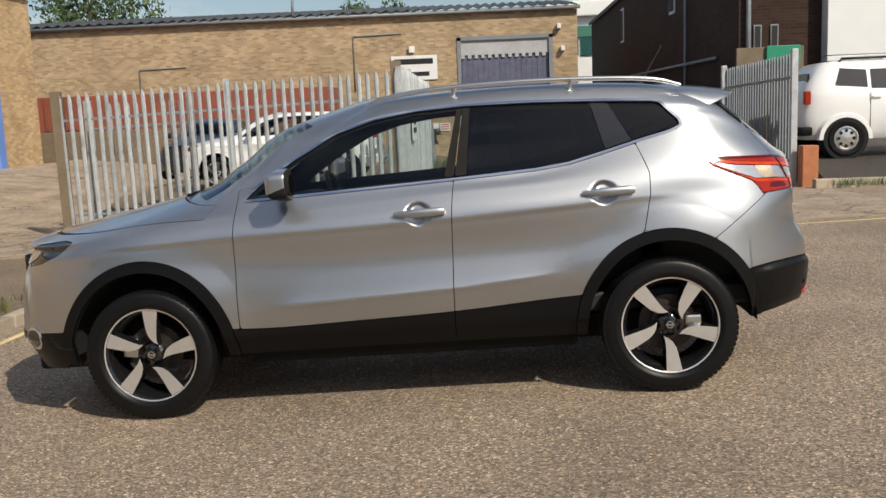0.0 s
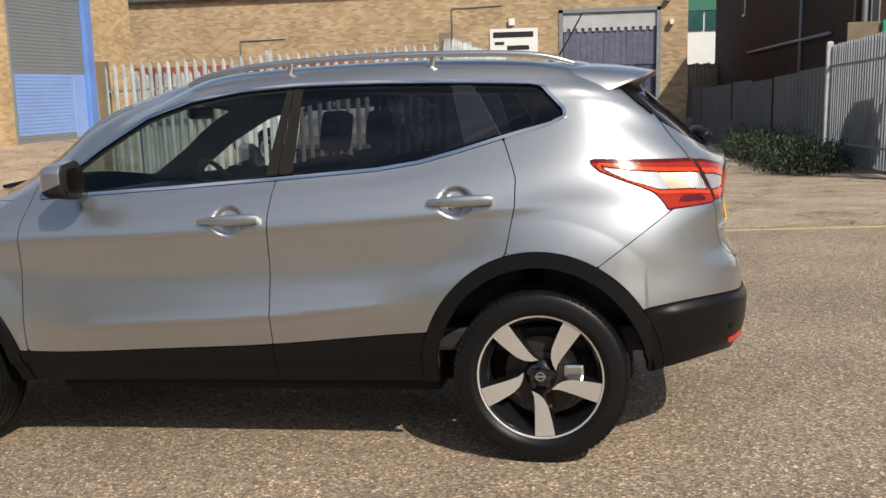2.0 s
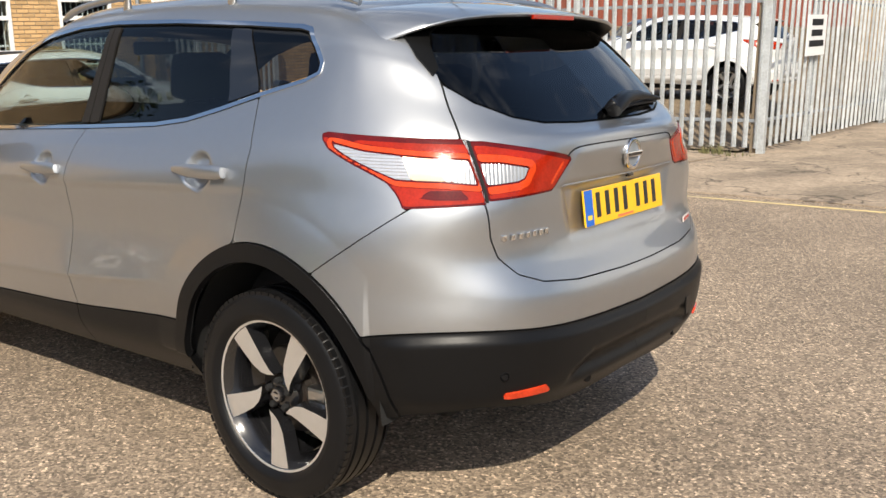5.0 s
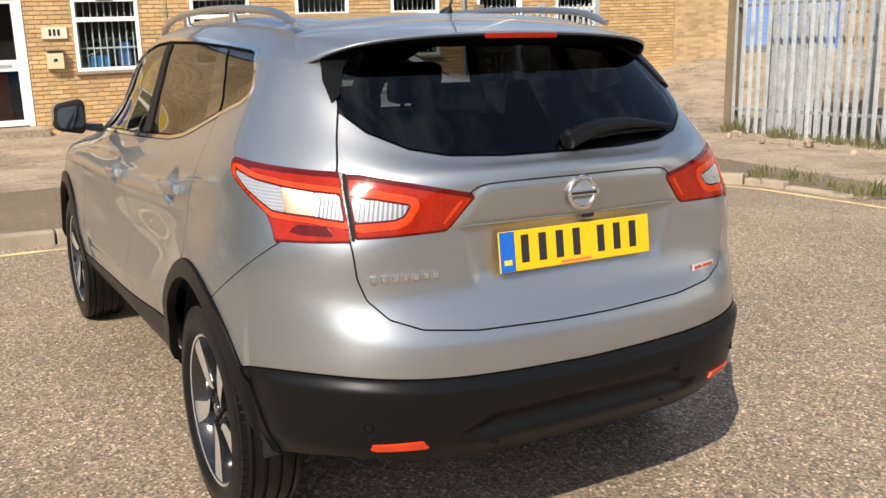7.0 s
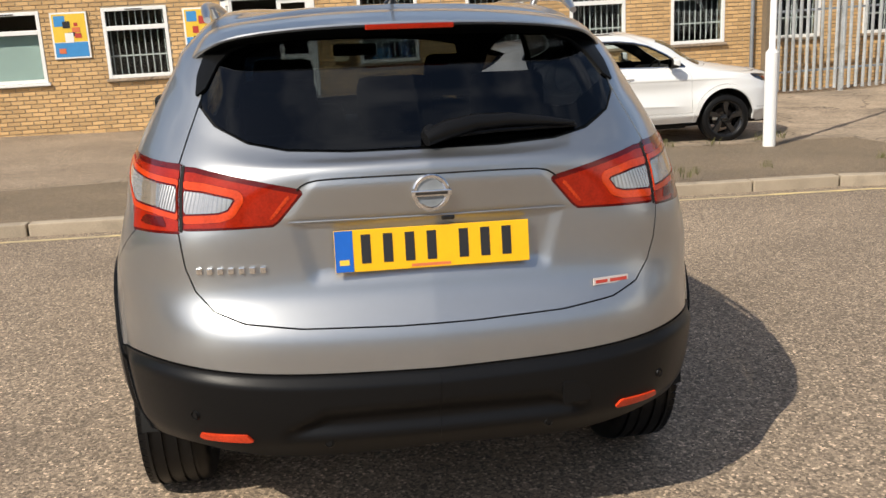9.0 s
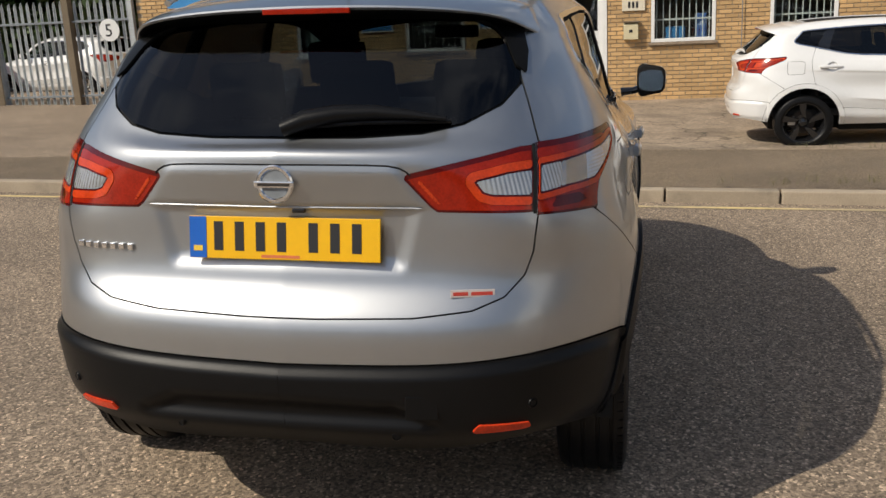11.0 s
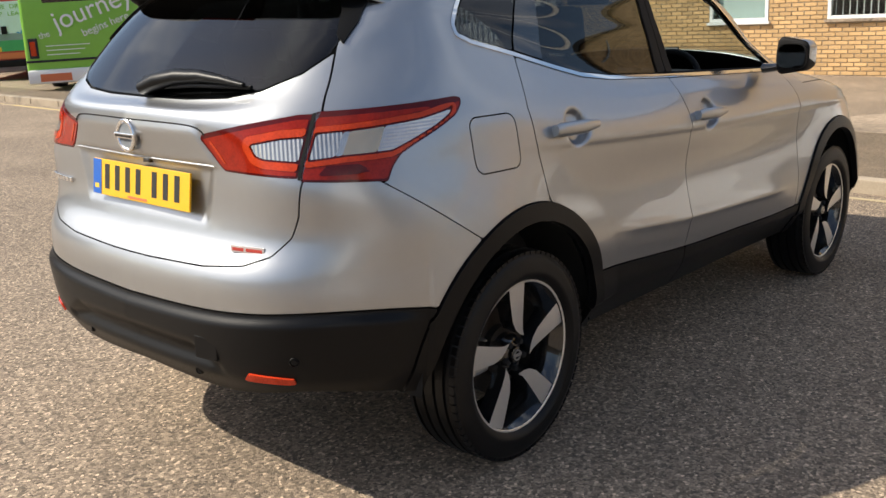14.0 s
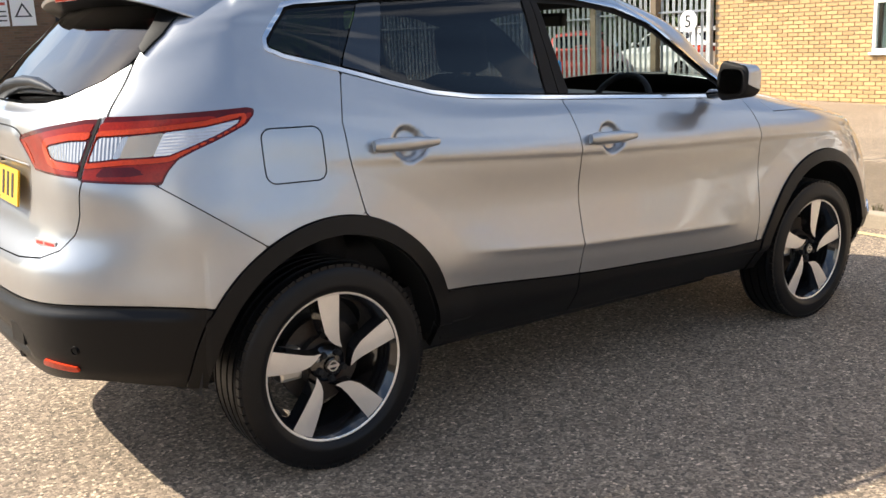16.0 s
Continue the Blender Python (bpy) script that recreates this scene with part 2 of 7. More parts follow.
def glass(name, tint, rough=0.0, ior=1.5):
    """A pane that reflects like glass and lets tinted light through."""
    m = bpy.data.materials.new(name)
    m.use_nodes = True
    nt = m.node_tree
    out = nt.nodes["Material Output"]
    nt.nodes.remove(nt.nodes["Principled BSDF"])
    tr = nt.nodes.new("ShaderNodeBsdfTransparent")
    tr.inputs[0].default_value = (*tint, 1)
    gl = nt.nodes.new("ShaderNodeBsdfGlossy")
    gl.inputs["Roughness"].default_value = rough
    lw = nt.nodes.new("ShaderNodeLayerWeight")
    lw.inputs["Blend"].default_value = 0.5
    pw = nt.nodes.new("ShaderNodeMath")
    pw.operation = "POWER"
    pw.inputs[1].default_value = 4.0
    nt.links.new(lw.outputs["Facing"], pw.inputs[0])
    fr = nt.nodes.new("ShaderNodeMapRange")
    fr.inputs["To Min"].default_value = ((ior - 1) / (ior + 1)) ** 2
    nt.links.new(pw.outputs[0], fr.inputs["Value"])
    mx = nt.nodes.new("ShaderNodeMixShader")
    nt.links.new(fr.outputs[0], mx.inputs[0])
    nt.links.new(tr.outputs[0], mx.inputs[1])
    nt.links.new(gl.outputs[0], mx.inputs[2])
    nt.links.new(mx.outputs[0], out.inputs[0])
    return m


M_ROAD = chip_asphalt("chip_road", (0.15, 0.113, 0.080), (0.84, 0.645, 0.455), 98)
M_PATH = chip_asphalt("footway_tarmac", (0.19, 0.140, 0.092), (0.42, 0.32, 0.205), 90)
M_CARPARK = chip_asphalt("dark_car_park_tarmac", (0.05, 0.043, 0.036), (0.11, 0.092, 0.075), 80)
def concrete(name, colour, crack=0.5):
    """Weathered cast concrete: stains, grit, pale wear and hairline cracks."""
    m = material(name, colour, 0.92, vary=0.42, scale=1.7, fine=55, bump=0.006, dirt=tuple(c * 0.58 for c in colour), dirt_at=(0.5, 0.66))
    nt = m.node_tree
    p = nt.nodes["Principled BSDF"]
    was = p.inputs["Base Color"].links[0].from_socket
    geo = nt.nodes.new("ShaderNodeNewGeometry")
    wob = nt.nodes.new("ShaderNodeTexNoise")
    wob.inputs["Scale"].default_value, wob.inputs["Detail"].default_value = 1.6, 6
    nt.links.new(geo.outputs["Position"], wob.inputs["Vector"])
    off = nt.nodes.new("ShaderNodeMix")
    off.data_type, off.blend_type = "RGBA", "LINEAR_LIGHT"
    off.inputs["Factor"].default_value = 0.5
    nt.links.new(geo.outputs["Position"], off.inputs["A"])
    nt.links.new(wob.outputs["Color"], off.inputs["B"])
    ed = nt.nodes.new("ShaderNodeTexVoronoi")
    ed.feature = "DISTANCE_TO_EDGE"
    ed.inputs["Scale"].default_value = crack
    nt.links.new(off.outputs["Result"], ed.inputs["Vector"])
    line_ = nt.nodes.new("ShaderNodeMapRange")
    line_.inputs["From Min"].default_value, line_.inputs["From Max"].default_value = 0.003, 0.011
    line_.inputs["To Min"].default_value = 0.4
    nt.links.new(ed.outputs["Distance"], line_.inputs["Value"])
    grit = nt.nodes.new("ShaderNodeTexVoronoi")
    grit.inputs["Scale"].default_value = 26
    nt.links.new(geo.outputs["Position"], grit.inputs["Vector"])
    gs = nt.nodes.new("ShaderNodeSeparateColor")
    nt.links.new(grit.outputs["Color"], gs.inputs[0])
    gr = nt.nodes.new("ShaderNodeMapRange")
    gr.inputs["To Min"].default_value, gr.inputs["To Max"].default_value = 0.78, 1.2
    nt.links.new(gs.outputs[0], gr.inputs["Value"])
    both = nt.nodes.new("ShaderNodeMath")
    both.operation = "MULTIPLY"
    nt.links.new(line_.outputs[0], both.inputs[0])
    nt.links.new(gr.outputs[0], both.inputs[1])
    mx = nt.nodes.new("ShaderNodeMix")
    mx.data_type, mx.blend_type = "RGBA", "MULTIPLY"
    mx.inputs["Factor"].default_value = 1
    nt.links.new(was, mx.inputs["A"])
    nt.links.new(both.outputs[0], mx.inputs["B"])
    nt.links.new(mx.outputs["Result"], p.inputs["Base Color"])
    return m


M_CONC = concrete("worn_concrete", (0.315, 0.245, 0.175))
M_KERB = material("kerb_concrete", (0.37, 0.305, 0.225), 0.9, vary=0.2, scale=4, fine=90, bump=0.003, each=0.35, dirt=(0.15, 0.13, 0.1))
M_YELLOW = material("worn_yellow_paint", (0.70, 0.54, 0.25), 0.8, vary=0.25, scale=3, fine=110, bump=0.002, dirt=(0.40, 0.32, 0.21), dirt_at=(0.46, 0.6))
M_BRICK = material("buff_brick", (0.55, 0.355, 0.165), 0.85, vary=0.2, scale=0.9, fine=60, bump=0.003, island=0.7)
M_BRICK_ONE = material("buff_brick_single", (0.55, 0.355, 0.165), 0.85, vary=0.2, scale=0.9, fine=60, bump=0.003, each=0.7)
M_MORTAR = material("mortar", (0.36, 0.29, 0.2), 0.95, vary=0.15, scale=3, fine=120, bump=0.002)
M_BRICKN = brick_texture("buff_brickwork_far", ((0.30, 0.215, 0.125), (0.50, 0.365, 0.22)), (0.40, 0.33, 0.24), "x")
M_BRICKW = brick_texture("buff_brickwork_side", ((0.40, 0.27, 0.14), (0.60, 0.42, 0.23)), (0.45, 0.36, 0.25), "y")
M_BRICKD = brick_texture("dark_brickwork", ((0.034, 0.019, 0.014), (0.055, 0.03, 0.022)), (0.045, 0.036, 0.03), "y")
M_BRICKE = brick_texture("dark_brickwork_end", ((0.034, 0.019, 0.014), (0.055, 0.03, 0.022)), (0.045, 0.036, 0.03), "x")
M_BRICKB = brick_texture("brown_brickwork", ((0.13, 0.085, 0.055), (0.19, 0.12, 0.075)), (0.16, 0.13, 0.1), "x")
M_UPVC = material("white_window_plastic", (0.78, 0.78, 0.76), 0.35, vary=0.05, scale=2)
M_GALV = material("galvanised_steel", (0.47, 0.495, 0.505), 0.5, 0.4, vary=0.25, scale=5, fine=40, each=0.5, dirt=(0.27, 0.26, 0.23), dirt_at=(0.58, 0.8))
M_GALVD = material("dull_sheet_steel", (0.23, 0.25, 0.27), 0.6, 0.3, vary=0.2, scale=2, fine=30, dirt=(0.15, 0.12, 0.09), dirt_at=(0.6, 0.8))
M_SHEET = material("pale_sheet_steel", (0.50, 0.55, 0.58), 0.55, 0.1, vary=0.2, scale=2, fine=30, dirt=(0.24, 0.2, 0.15), dirt_at=(0.58, 0.75))
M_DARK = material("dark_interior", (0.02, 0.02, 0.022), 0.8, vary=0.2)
M_ROOM = material("dim_room_plaster", (0.16, 0.15, 0.14), 0.9, vary=0.1)
M_PANE = glass("window_glass", (0.75, 0.8, 0.8))
M_BLIND = material("pale_green_blind", (0.55, 0.66, 0.62), 0.7, vary=0.04)
M_WHITE = material("white_panel", (0.75, 0.75, 0.74), 0.5, vary=0.06, scale=1.5)
M_WOOD = material("weathered_timber", (0.175, 0.135, 0.09), 0.85, vary=0.25, scale=3, fine=40, bump=0.003)
M_BLUE = material("blue_frame_paint", (0.13, 0.25, 0.60), 0.5, vary=0.15, scale=2)
M_BLUEP = material("pale_blue_shutter_paint", (0.24, 0.37, 0.70), 0.5, vary=0.12, scale=1.5, fine=30)
M_SHUT = material("grey_roller_shutter", (0.23, 0.25, 0.26), 0.55, 0.2, vary=0.12, scale=1.2)
M_PVC = material("purple_strip_curtain", (0.060, 0.066, 0.112), 0.25, vary=0.75, scale=1.3, fine=9, each=1.1)
M_PVCTOP = material("pale_strip_curtain", (0.12, 0.125, 0.18), 0.3, vary=0.3, scale=3, fine=12)
M_ROOF = material("dark_corrugated_roof", (0.05, 0.055, 0.06), 0.7, vary=0.2, scale=2)
M_LEAF = material("foliage", (0.05, 0.085, 0.022), 0.6, vary=0.5, scale=1.5, fine=9, island=0.9)
M_DRY = material("dry_weeds", (0.125, 0.12, 0.045), 0.7, vary=0.4, scale=4, fine=20, island=0.8)
M_DRYCLIMB = material("brown_dry_growth", (0.075, 0.05, 0.035), 0.8, vary=0.5, scale=3, fine=12, island=0.8)
M_SCRUB = material("dark_scrub_leaves", (0.022, 0.036, 0.012), 0.6, vary=0.5, scale=1.5, fine=9, island=0.9)
M_BARK = material("bark", (0.09, 0.065, 0.045), 0.9, vary=0.3, scale=5, bump=0.01)
M_BLACKTXT = material("black_lettering", (0.015, 0.015, 0.017), 0.5, vary=0.05)
M_RED = material("red_paint", (0.45, 0.05, 0.035), 0.45, vary=0.1)
M_RUST = material("faded_red_steel", (0.25, 0.072, 0.045), 0.6, vary=0.3, scale=1.5, fine=30, dirt=(0.12, 0.07, 0.05))
M_ORANGE = material("orange_paint", (0.62, 0.16, 0.06), 0.5, vary=0.15, scale=2)
M_SKYBLUE = material("bright_blue_print", (0.05, 0.25, 0.55), 0.4, vary=0.1)
M_GREEN = material("lime_green_paint", (0.2, 0.46, 0.05), 0.35, vary=0.06, coat=0.4)
M_YEL = material("yellow_print", (0.75, 0.5, 0.05), 0.4, vary=0.1)

# ---- the lie of the land ----
SLOPE_Y, SLOPE_X = math.tan(radians(1.3)), math.tan(radians(1.95))


def ease(v, lo, hi, k):
    """v, levelling off softly beyond lo and hi."""
    if v > hi:
        return hi + k * (1 - math.exp(-(v - hi) / k))
    if v < lo:
        return lo - k * (1 - math.exp(-(lo - v) / k))
    return v


def gz(x, y):
    """Height of the carriageway, which falls gently to the north and west."""
    return SLOPE_X * ease(x, -9, 4, 5.0) - SLOPE_Y * ease(y, -32, 20, 4.0)


def spread(a, b, n, far):
    near = [a + (b - a) * i / n for i in range(n + 1)]
    out = [(b + 6 * 1.6 ** k) for k in range(far)]
    low = [(a - 6 * 1.6 ** k) for k in range(far)]
    return low[::-1] + near + out


xs, ys = spread(-24, 24, 48, 10), spread(-30, 40, 70, 10)
raw("ground", [(x, y, gz(x, y)) for x in xs for y in ys],
    [(i * len(ys) + j, (i + 1) * len(ys) + j, (i + 1) * len(ys) + j + 1, i * len(ys) + j + 1)
     for i in range(len(xs) - 1) for j in range(len(ys) - 1)], M_ROAD, smooth=True)
tagged(bpy.data.objects["ground"], "grey-brown surface-dressed tarmac with pale stone chips", "ground", kind="structure")

KX, KY, KR = -4.92, 5.98, 1.25       # kerb line west and north, and its corner


def kerb_line():
    pts = [(KX, -30 + i * 0.915) for i in range(38)]
    pts = [p for p in pts if p[1] < KY - KR]
    cx, cy = KX + KR, KY - KR
    pts += [(cx - KR * math.cos(a), cy + KR * math.sin(a)) for a in (0.0, 0.4, 0.8, 1.2, 1.57)]
    pts += [(cx + 0.75, KY)]
    return pts


def slab(name, outline, top, depth, mat, label, category):
    """A paved sheet that follows the fall of the land, cut out of a fine grid inside an outline."""
    bm = bm_new()
    vs = [bm.verts.new((x, y, 0)) for x, y in outline]
    bm.faces.new(vs)
    x0, x1 = min(p[0] for p in outline), max(p[0] for p in outline)
    y0, y1 = min(p[1] for p in outline), max(p[1] for p in outline)
    n = max(2, int((y1 - y0) / 1.5))
    for i in range(1, n):
        bmesh.ops.bisect_plane(bm, geom=bm.verts[:] + bm.edges[:] + bm.faces[:], plane_co=(0, y0 + (y1 - y0) * i / n, 0), plane_no=(0, 1, 0))
    bmesh.ops.bisect_plane(bm, geom=bm.verts[:] + bm.edges[:] + bm.faces[:], plane_co=(x0 * 0.5 + x1 * 0.5, 0, 0), plane_no=(1, 0, 0))
    bmesh.ops.bisect_plane(bm, geom=bm.verts[:] + bm.edges[:] + bm.faces[:], plane_co=(-11, 0, 0), plane_no=(1, 0, 0))
    for v in bm.verts:
        v.co.z = top(v.co.x, v.co.y)
    got = bmesh.ops.extrude_face_region(bm, geom=bm.faces[:])
    for v in got["geom"]:
        if isinstance(v, bmesh.types.BMVert):
            v.co.z -= depth
    bmesh.ops.recalc_face_normals(bm, faces=bm.faces[:])
    return tagged(part(name, bm, mat), label, category, kind="structure")


WALL_X, WALL_Z = -15.0, -0.42


def west_top(x, y):
    """The footway and forecourt run from the kerb to the foot of the west wall, and climb to the north."""
    f = min(1, max(0, (KX - x) / 9.5))
    n = min(1, max(0, (y - 11) / 6.0))
    drop = min(1, max(0, (-2.9 - x) / 1.5))
    return (gz(x, y) + .016 + 0.089 * drop * drop * (3 - 2 * drop)) * (1 - f) + (WALL_Z + 0.7 * n * n * (3 - 2 * n)) * f


kl = kerb_line()
inner = [(x - 0.13, y) if y < KY - KR - 0.01 else (x - 0.07, y + 0.12) for x, y in kl]
arc = [p for p in inner if p[1] >= KY - KR - 0.5]
slab("pavement_west", [(KX - 0.13, -30)] + arc + [(-2.9, 6.9), (-8.2, 6.9), (-8.2, -30)], west_top, 0.2, M_PATH,
     "worn grey-brown tarmac footway behind the kerb", "pavement")
slab("forecourt", [(-8.2, -30), (-8.2, 6.9), (-2.9, 6.9), (-2.6, 9.7), (-8.2, 9.7), (-8.2, 26), (WALL_X, 26), (WALL_X, -30)],
     lambda x, y: west_top(x, y) + 0.004, 0.22, M_CONC, "sandy worn concrete forecourt before the brick units", "pavement")
slab("alley_floor", [(-2.9, 6.05), (4.6, 6.05), (5.2, 40), (-8.1, 40), (-8.1, 9.72), (-2.58, 9.72)], lambda x, y: gz(x, y) + 0.012, 0.1, M_CONC,
     "cracked brown concrete crossing and alley floor", "pavement")


def yard_top(x, y):
    """The fenced yard climbs behind its front fence."""
    s = lambda t: min(1, max(0, t)) ** 2 * (3 - 2 * min(1, max(0, t)))
    return gz(x, min(y, 8.5)) + .02 + .5 * s((y - 9.9) / 2.6) * s((-2.7 - x) / 1.6)


yx, yy_ = [-8.1 + .5 * i for i in range(12)], [9.75 + .5 * i for i in range(42)]
raw("yard_floor", [(x, y, yard_top(x, y)) for x in yx for y in yy_],
    [(i * 42 + j, i * 42 + 42 + j, i * 42 + 43 + j, i * 42 + j + 1) for i in range(11) for j in range(41)], M_PATH, smooth=True)
tagged(bpy.data.objects["yard_floor"], "worn tarmac floor of the fenced yard", "pavement", kind="structure")
# kerb stones
kerb = thing("kerb", "row of worn concrete kerb stones with mossy joints", "kerb", kind="structure")
for (xa, ya), (xb, yb) in zip(kl, kl[1:]):
    L = math.hypot(xb - xa, yb - ya) - 0.012
    h = 0.105 if ya < KY - 0.2 and xa < -4.3 else (0.07 if xa < -3.7 else 0.03)
    b = box(0.006, L, 0, 0.125, -0.12, h, 0.012)
    o = part("kerb_stone", b, M_KERB, kerb)
    o.matrix_basis = Matrix.Translation((xa, ya, gz(xa, ya))) @ Matrix.Rotation(math.atan2(yb - ya, xb - xa), 4, "Z") @ Matrix.Rotation(-math.atan2(gz(xb, yb) - gz(xa, ya), L), 4, "Y")


def painted_line(name, pts, width, mat, label):
    vs, fs = [], []
    for i, (x, y) in enumerate(pts):
        a, b = pts[max(0, i - 1)], pts[min(len(pts) - 1, i + 1)]
        d = Vector((b[0] - a[0], b[1] - a[1])).normalized()
        n = Vector((-d.y, d.x)) * width / 2
        vs += [(x + n.x, y + n.y, gz(x + n.x, y + n.y) + (0.018 if y > 6.0 else 0.004)), (x - n.x, y - n.y, gz(x - n.x, y - n.y) + (0.018 if y > 6.0 else 0.004))]
        if i:
            fs.append((2 * i - 2, 2 * i - 1, 2 * i + 1, 2 * i))
    return tagged(raw(name, vs, fs, mat), label, "road marking", kind="structure")


yl = [(-4.70, -30 + i) for i in range(35)]
yl += [(-3.62 - 1.08 * math.cos(a), 4.72 + 1.08 * math.sin(a)) for a in (0.2, 0.5, 0.8, 1.1, 1.4)]
yl += [(-3.3 + i * 0.9, 5.8) for i in range(18)]
painted_line("yellow_line", yl, 0.075, M_YELLOW, "worn yellow no-waiting line along the kerb")

# ---- west units: buff brick wall with windows, door and shutter ----
WINDOWS = [(y, y + 1.13, .62, 1.87, True) for y in (1.07, 3.13, 5.18, 7.25, 9.32, 11.4)]
WINDOWS += [(-3.52, -2.38, .62, 1.87, True), (-5.72, -4.58, .62, 1.87, False)]
DOOR = (-1.42, .28, -.27, 2.0)
SHUT = (17.2, 20.9, .28, 4.3)
openings = [w[:4] for w in WINDOWS] + [DOOR, SHUT]
W_TOP, W_Y0, W_Y1 = 5.3, -9.1, 23.3


def wall_with_openings(x_face, x_back, y0, y1, z0, z1, holes):
    """Wall slab across y and z with holes through it, as one mesh without inner faces."""
    holes = [(max(y0, h[0]), min(y1, h[1]), max(z0, h[2]), min(z1, h[3])) for h in holes]
    holes = [h for h in holes if h[0] < h[1] and h[2] < h[3]]
    ys_, zs_ = sorted({y0, y1, *[h[0] for h in holes], *[h[1] for h in holes]}), sorted({z0, z1, *[h[2] for h in holes], *[h[3] for h in holes]})
    solid = lambda i, j: 0 <= i < len(ys_) - 1 and 0 <= j < len(zs_) - 1 and not any(
        h[0] - 1e-6 <= ys_[i] and ys_[i + 1] <= h[1] + 1e-6 and h[2] - 1e-6 <= zs_[j] and zs_[j + 1] <= h[3] + 1e-6 for h in holes)
    v, f = [], []

    def quad(*p):
        f.append(tuple(range(len(v), len(v) + 4)))
        v.extend(p)
    for i in range(len(ys_) - 1):
        for j in range(len(zs_) - 1):
            if not solid(i, j):
                continue
            a, b, c, d = ys_[i], ys_[i + 1], zs_[j], zs_[j + 1]
            quad((x_face, a, c), (x_face, b, c), (x_face, b, d), (x_face, a, d))
            quad((x_back, b, c), (x_back, a, c), (x_back, a, d), (x_back, b, d))
            for di, dj, e in ((-1, 0, (a, a, c, d)), (1, 0, (b, b, d, c)), (0, -1, (b, a, c, c)), (0, 1, (a, b, d, d))):
                if not solid(i + di, j + dj):
                    ya, yb, za, zb = e
                    quad((x_back, ya, za), (x_back, yb, zb), (x_face, yb, zb), (x_face, ya, za))
    return v, f


LAID_Y, LAID_Z = (-9.1, 15.0), (-.5, 2.35)
v, f = wall_with_openings(WALL_X - .012, WALL_X - .3, W_Y0, LAID_Y[1], -1.0, LAID_Z[1], openings)
wall_west = tagged(raw("wall_west", v, f, M_MORTAR), "long buff brick wall of the west units", "wall", kind="structure")
v, f = wall_with_openings(WALL_X, WALL_X - .3, W_Y0, LAID_Y[1], LAID_Z[1], W_TOP, openings)
tagged(raw("wall_west_upper", v, f, M_BRICKW), "upper buff brickwork of the west units", "wall", kind="structure")
v, f = wall_with_openings(WALL_X, WALL_X - .3, LAID_Y[1], W_Y1, -1.0, W_TOP, openings)
tagged(raw("wall_west_north", v, f, M_BRICKW), "buff brick wall round a roller shutter", "wall", kind="structure")
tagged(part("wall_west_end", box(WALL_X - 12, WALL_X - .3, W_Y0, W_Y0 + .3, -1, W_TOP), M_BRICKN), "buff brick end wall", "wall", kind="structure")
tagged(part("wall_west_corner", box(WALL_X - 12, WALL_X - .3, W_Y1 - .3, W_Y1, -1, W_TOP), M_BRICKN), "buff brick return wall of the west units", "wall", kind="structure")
tagged(part("roof_west", box(WALL_X - 12, WALL_X + .12, W_Y0 - .1, W_Y1, W_TOP, W_TOP + .16, .02), M_ROOF), "dark flat roof edge", "roof", kind="structure")
tagged(part("room_back", box(WALL_X - 5, WALL_X - 4.8, W_Y0, W_Y1, -1, W_TOP), M_ROOM), "dim back wall of the units", "wall", kind="structure")
tagged(part("room_floor", box(WALL_X - 5, WALL_X - .3, W_Y0, W_Y1, -.5, -.3), M_ROOM), "dim floor of the units", "floor", kind="structure")


def brick_mesh(n, w, d, h):
    v, f = [], []
    for x, y, z in ((0, 0, 0),):
        v = [(-.02, 0, 0), (-.02, w, 0), (-.02, w, h), (-.02, 0, h), (d, .004, .004), (d, w - .004, .004), (d, w - .004, h - .004), (d, .004, h - .004)]
        f = [(4, 5, 6, 7), (0, 1, 5, 4), (1, 2, 6, 5), (2, 3, 7, 6), (3, 0, 4, 7)]
    return v, f


def lay_bricks():
    rnd = random.Random(4)
    one = bpy.data.meshes.new("brick")
    v, f = brick_mesh(0, .213, .012, .064)
    one.from_pydata(v, [], f)
    one.materials.append(M_BRICK_ONE)
    half = bpy.data.meshes.new("half_brick")
    v2, f2 = brick_mesh(0, .10, .012, .064)
    half.from_pydata(v2, [], f2)
    half.materials.append(M_BRICK_ONE)
    V, F, count = [], [], 0
    for row in range(int((LAID_Z[1] - LAID_Z[0]) / .075)):
        z = LAID_Z[0] + row * .075 + .005
        y = LAID_Y[0] + (.1125 if row % 2 else 0)
        while y < LAID_Y[1] - .12:
            a, b = y, min(y + .213, LAID_Y[1])
            spans = [(a, b)]
            for h0, h1, z0, z1 in openings:
                if z + .064 > z0 - .01 and z < z1 + .005:
                    spans = [s for p, q_ in spans for s in ((p, min(q_, h0 - .004)), (max(p, h1 + .004), q_)) if s[1] - s[0] > .03]
            for p, q_ in spans:
                jx = rnd.uniform(-.0015, .0015)
                if 0.30 < p < 2.9 and z < .62 and count < 300 and abs(q_ - p - .213) < .002:
                    o = new("brick", one)
                    o.parent = wall_west
                    o.matrix_basis = Matrix.Translation((WALL_X - .012 + jx, p, z))
                    count += 1
                else:
                    vv, ff = brick_mesh(0, q_ - p, .012, .064)
                    k = len(V)
                    V += [(WALL_X - .012 + jx + x_, p + y_, z + z_) for x_, y_, z_ in vv]
                    F += [tuple(k + i for i in t) for t in ff]
            y += .225
    o = raw("bricks", V, F, M_BRICK, wall_west, "buff bricks laid in stretcher courses")
    o["kind"] = "stuff"


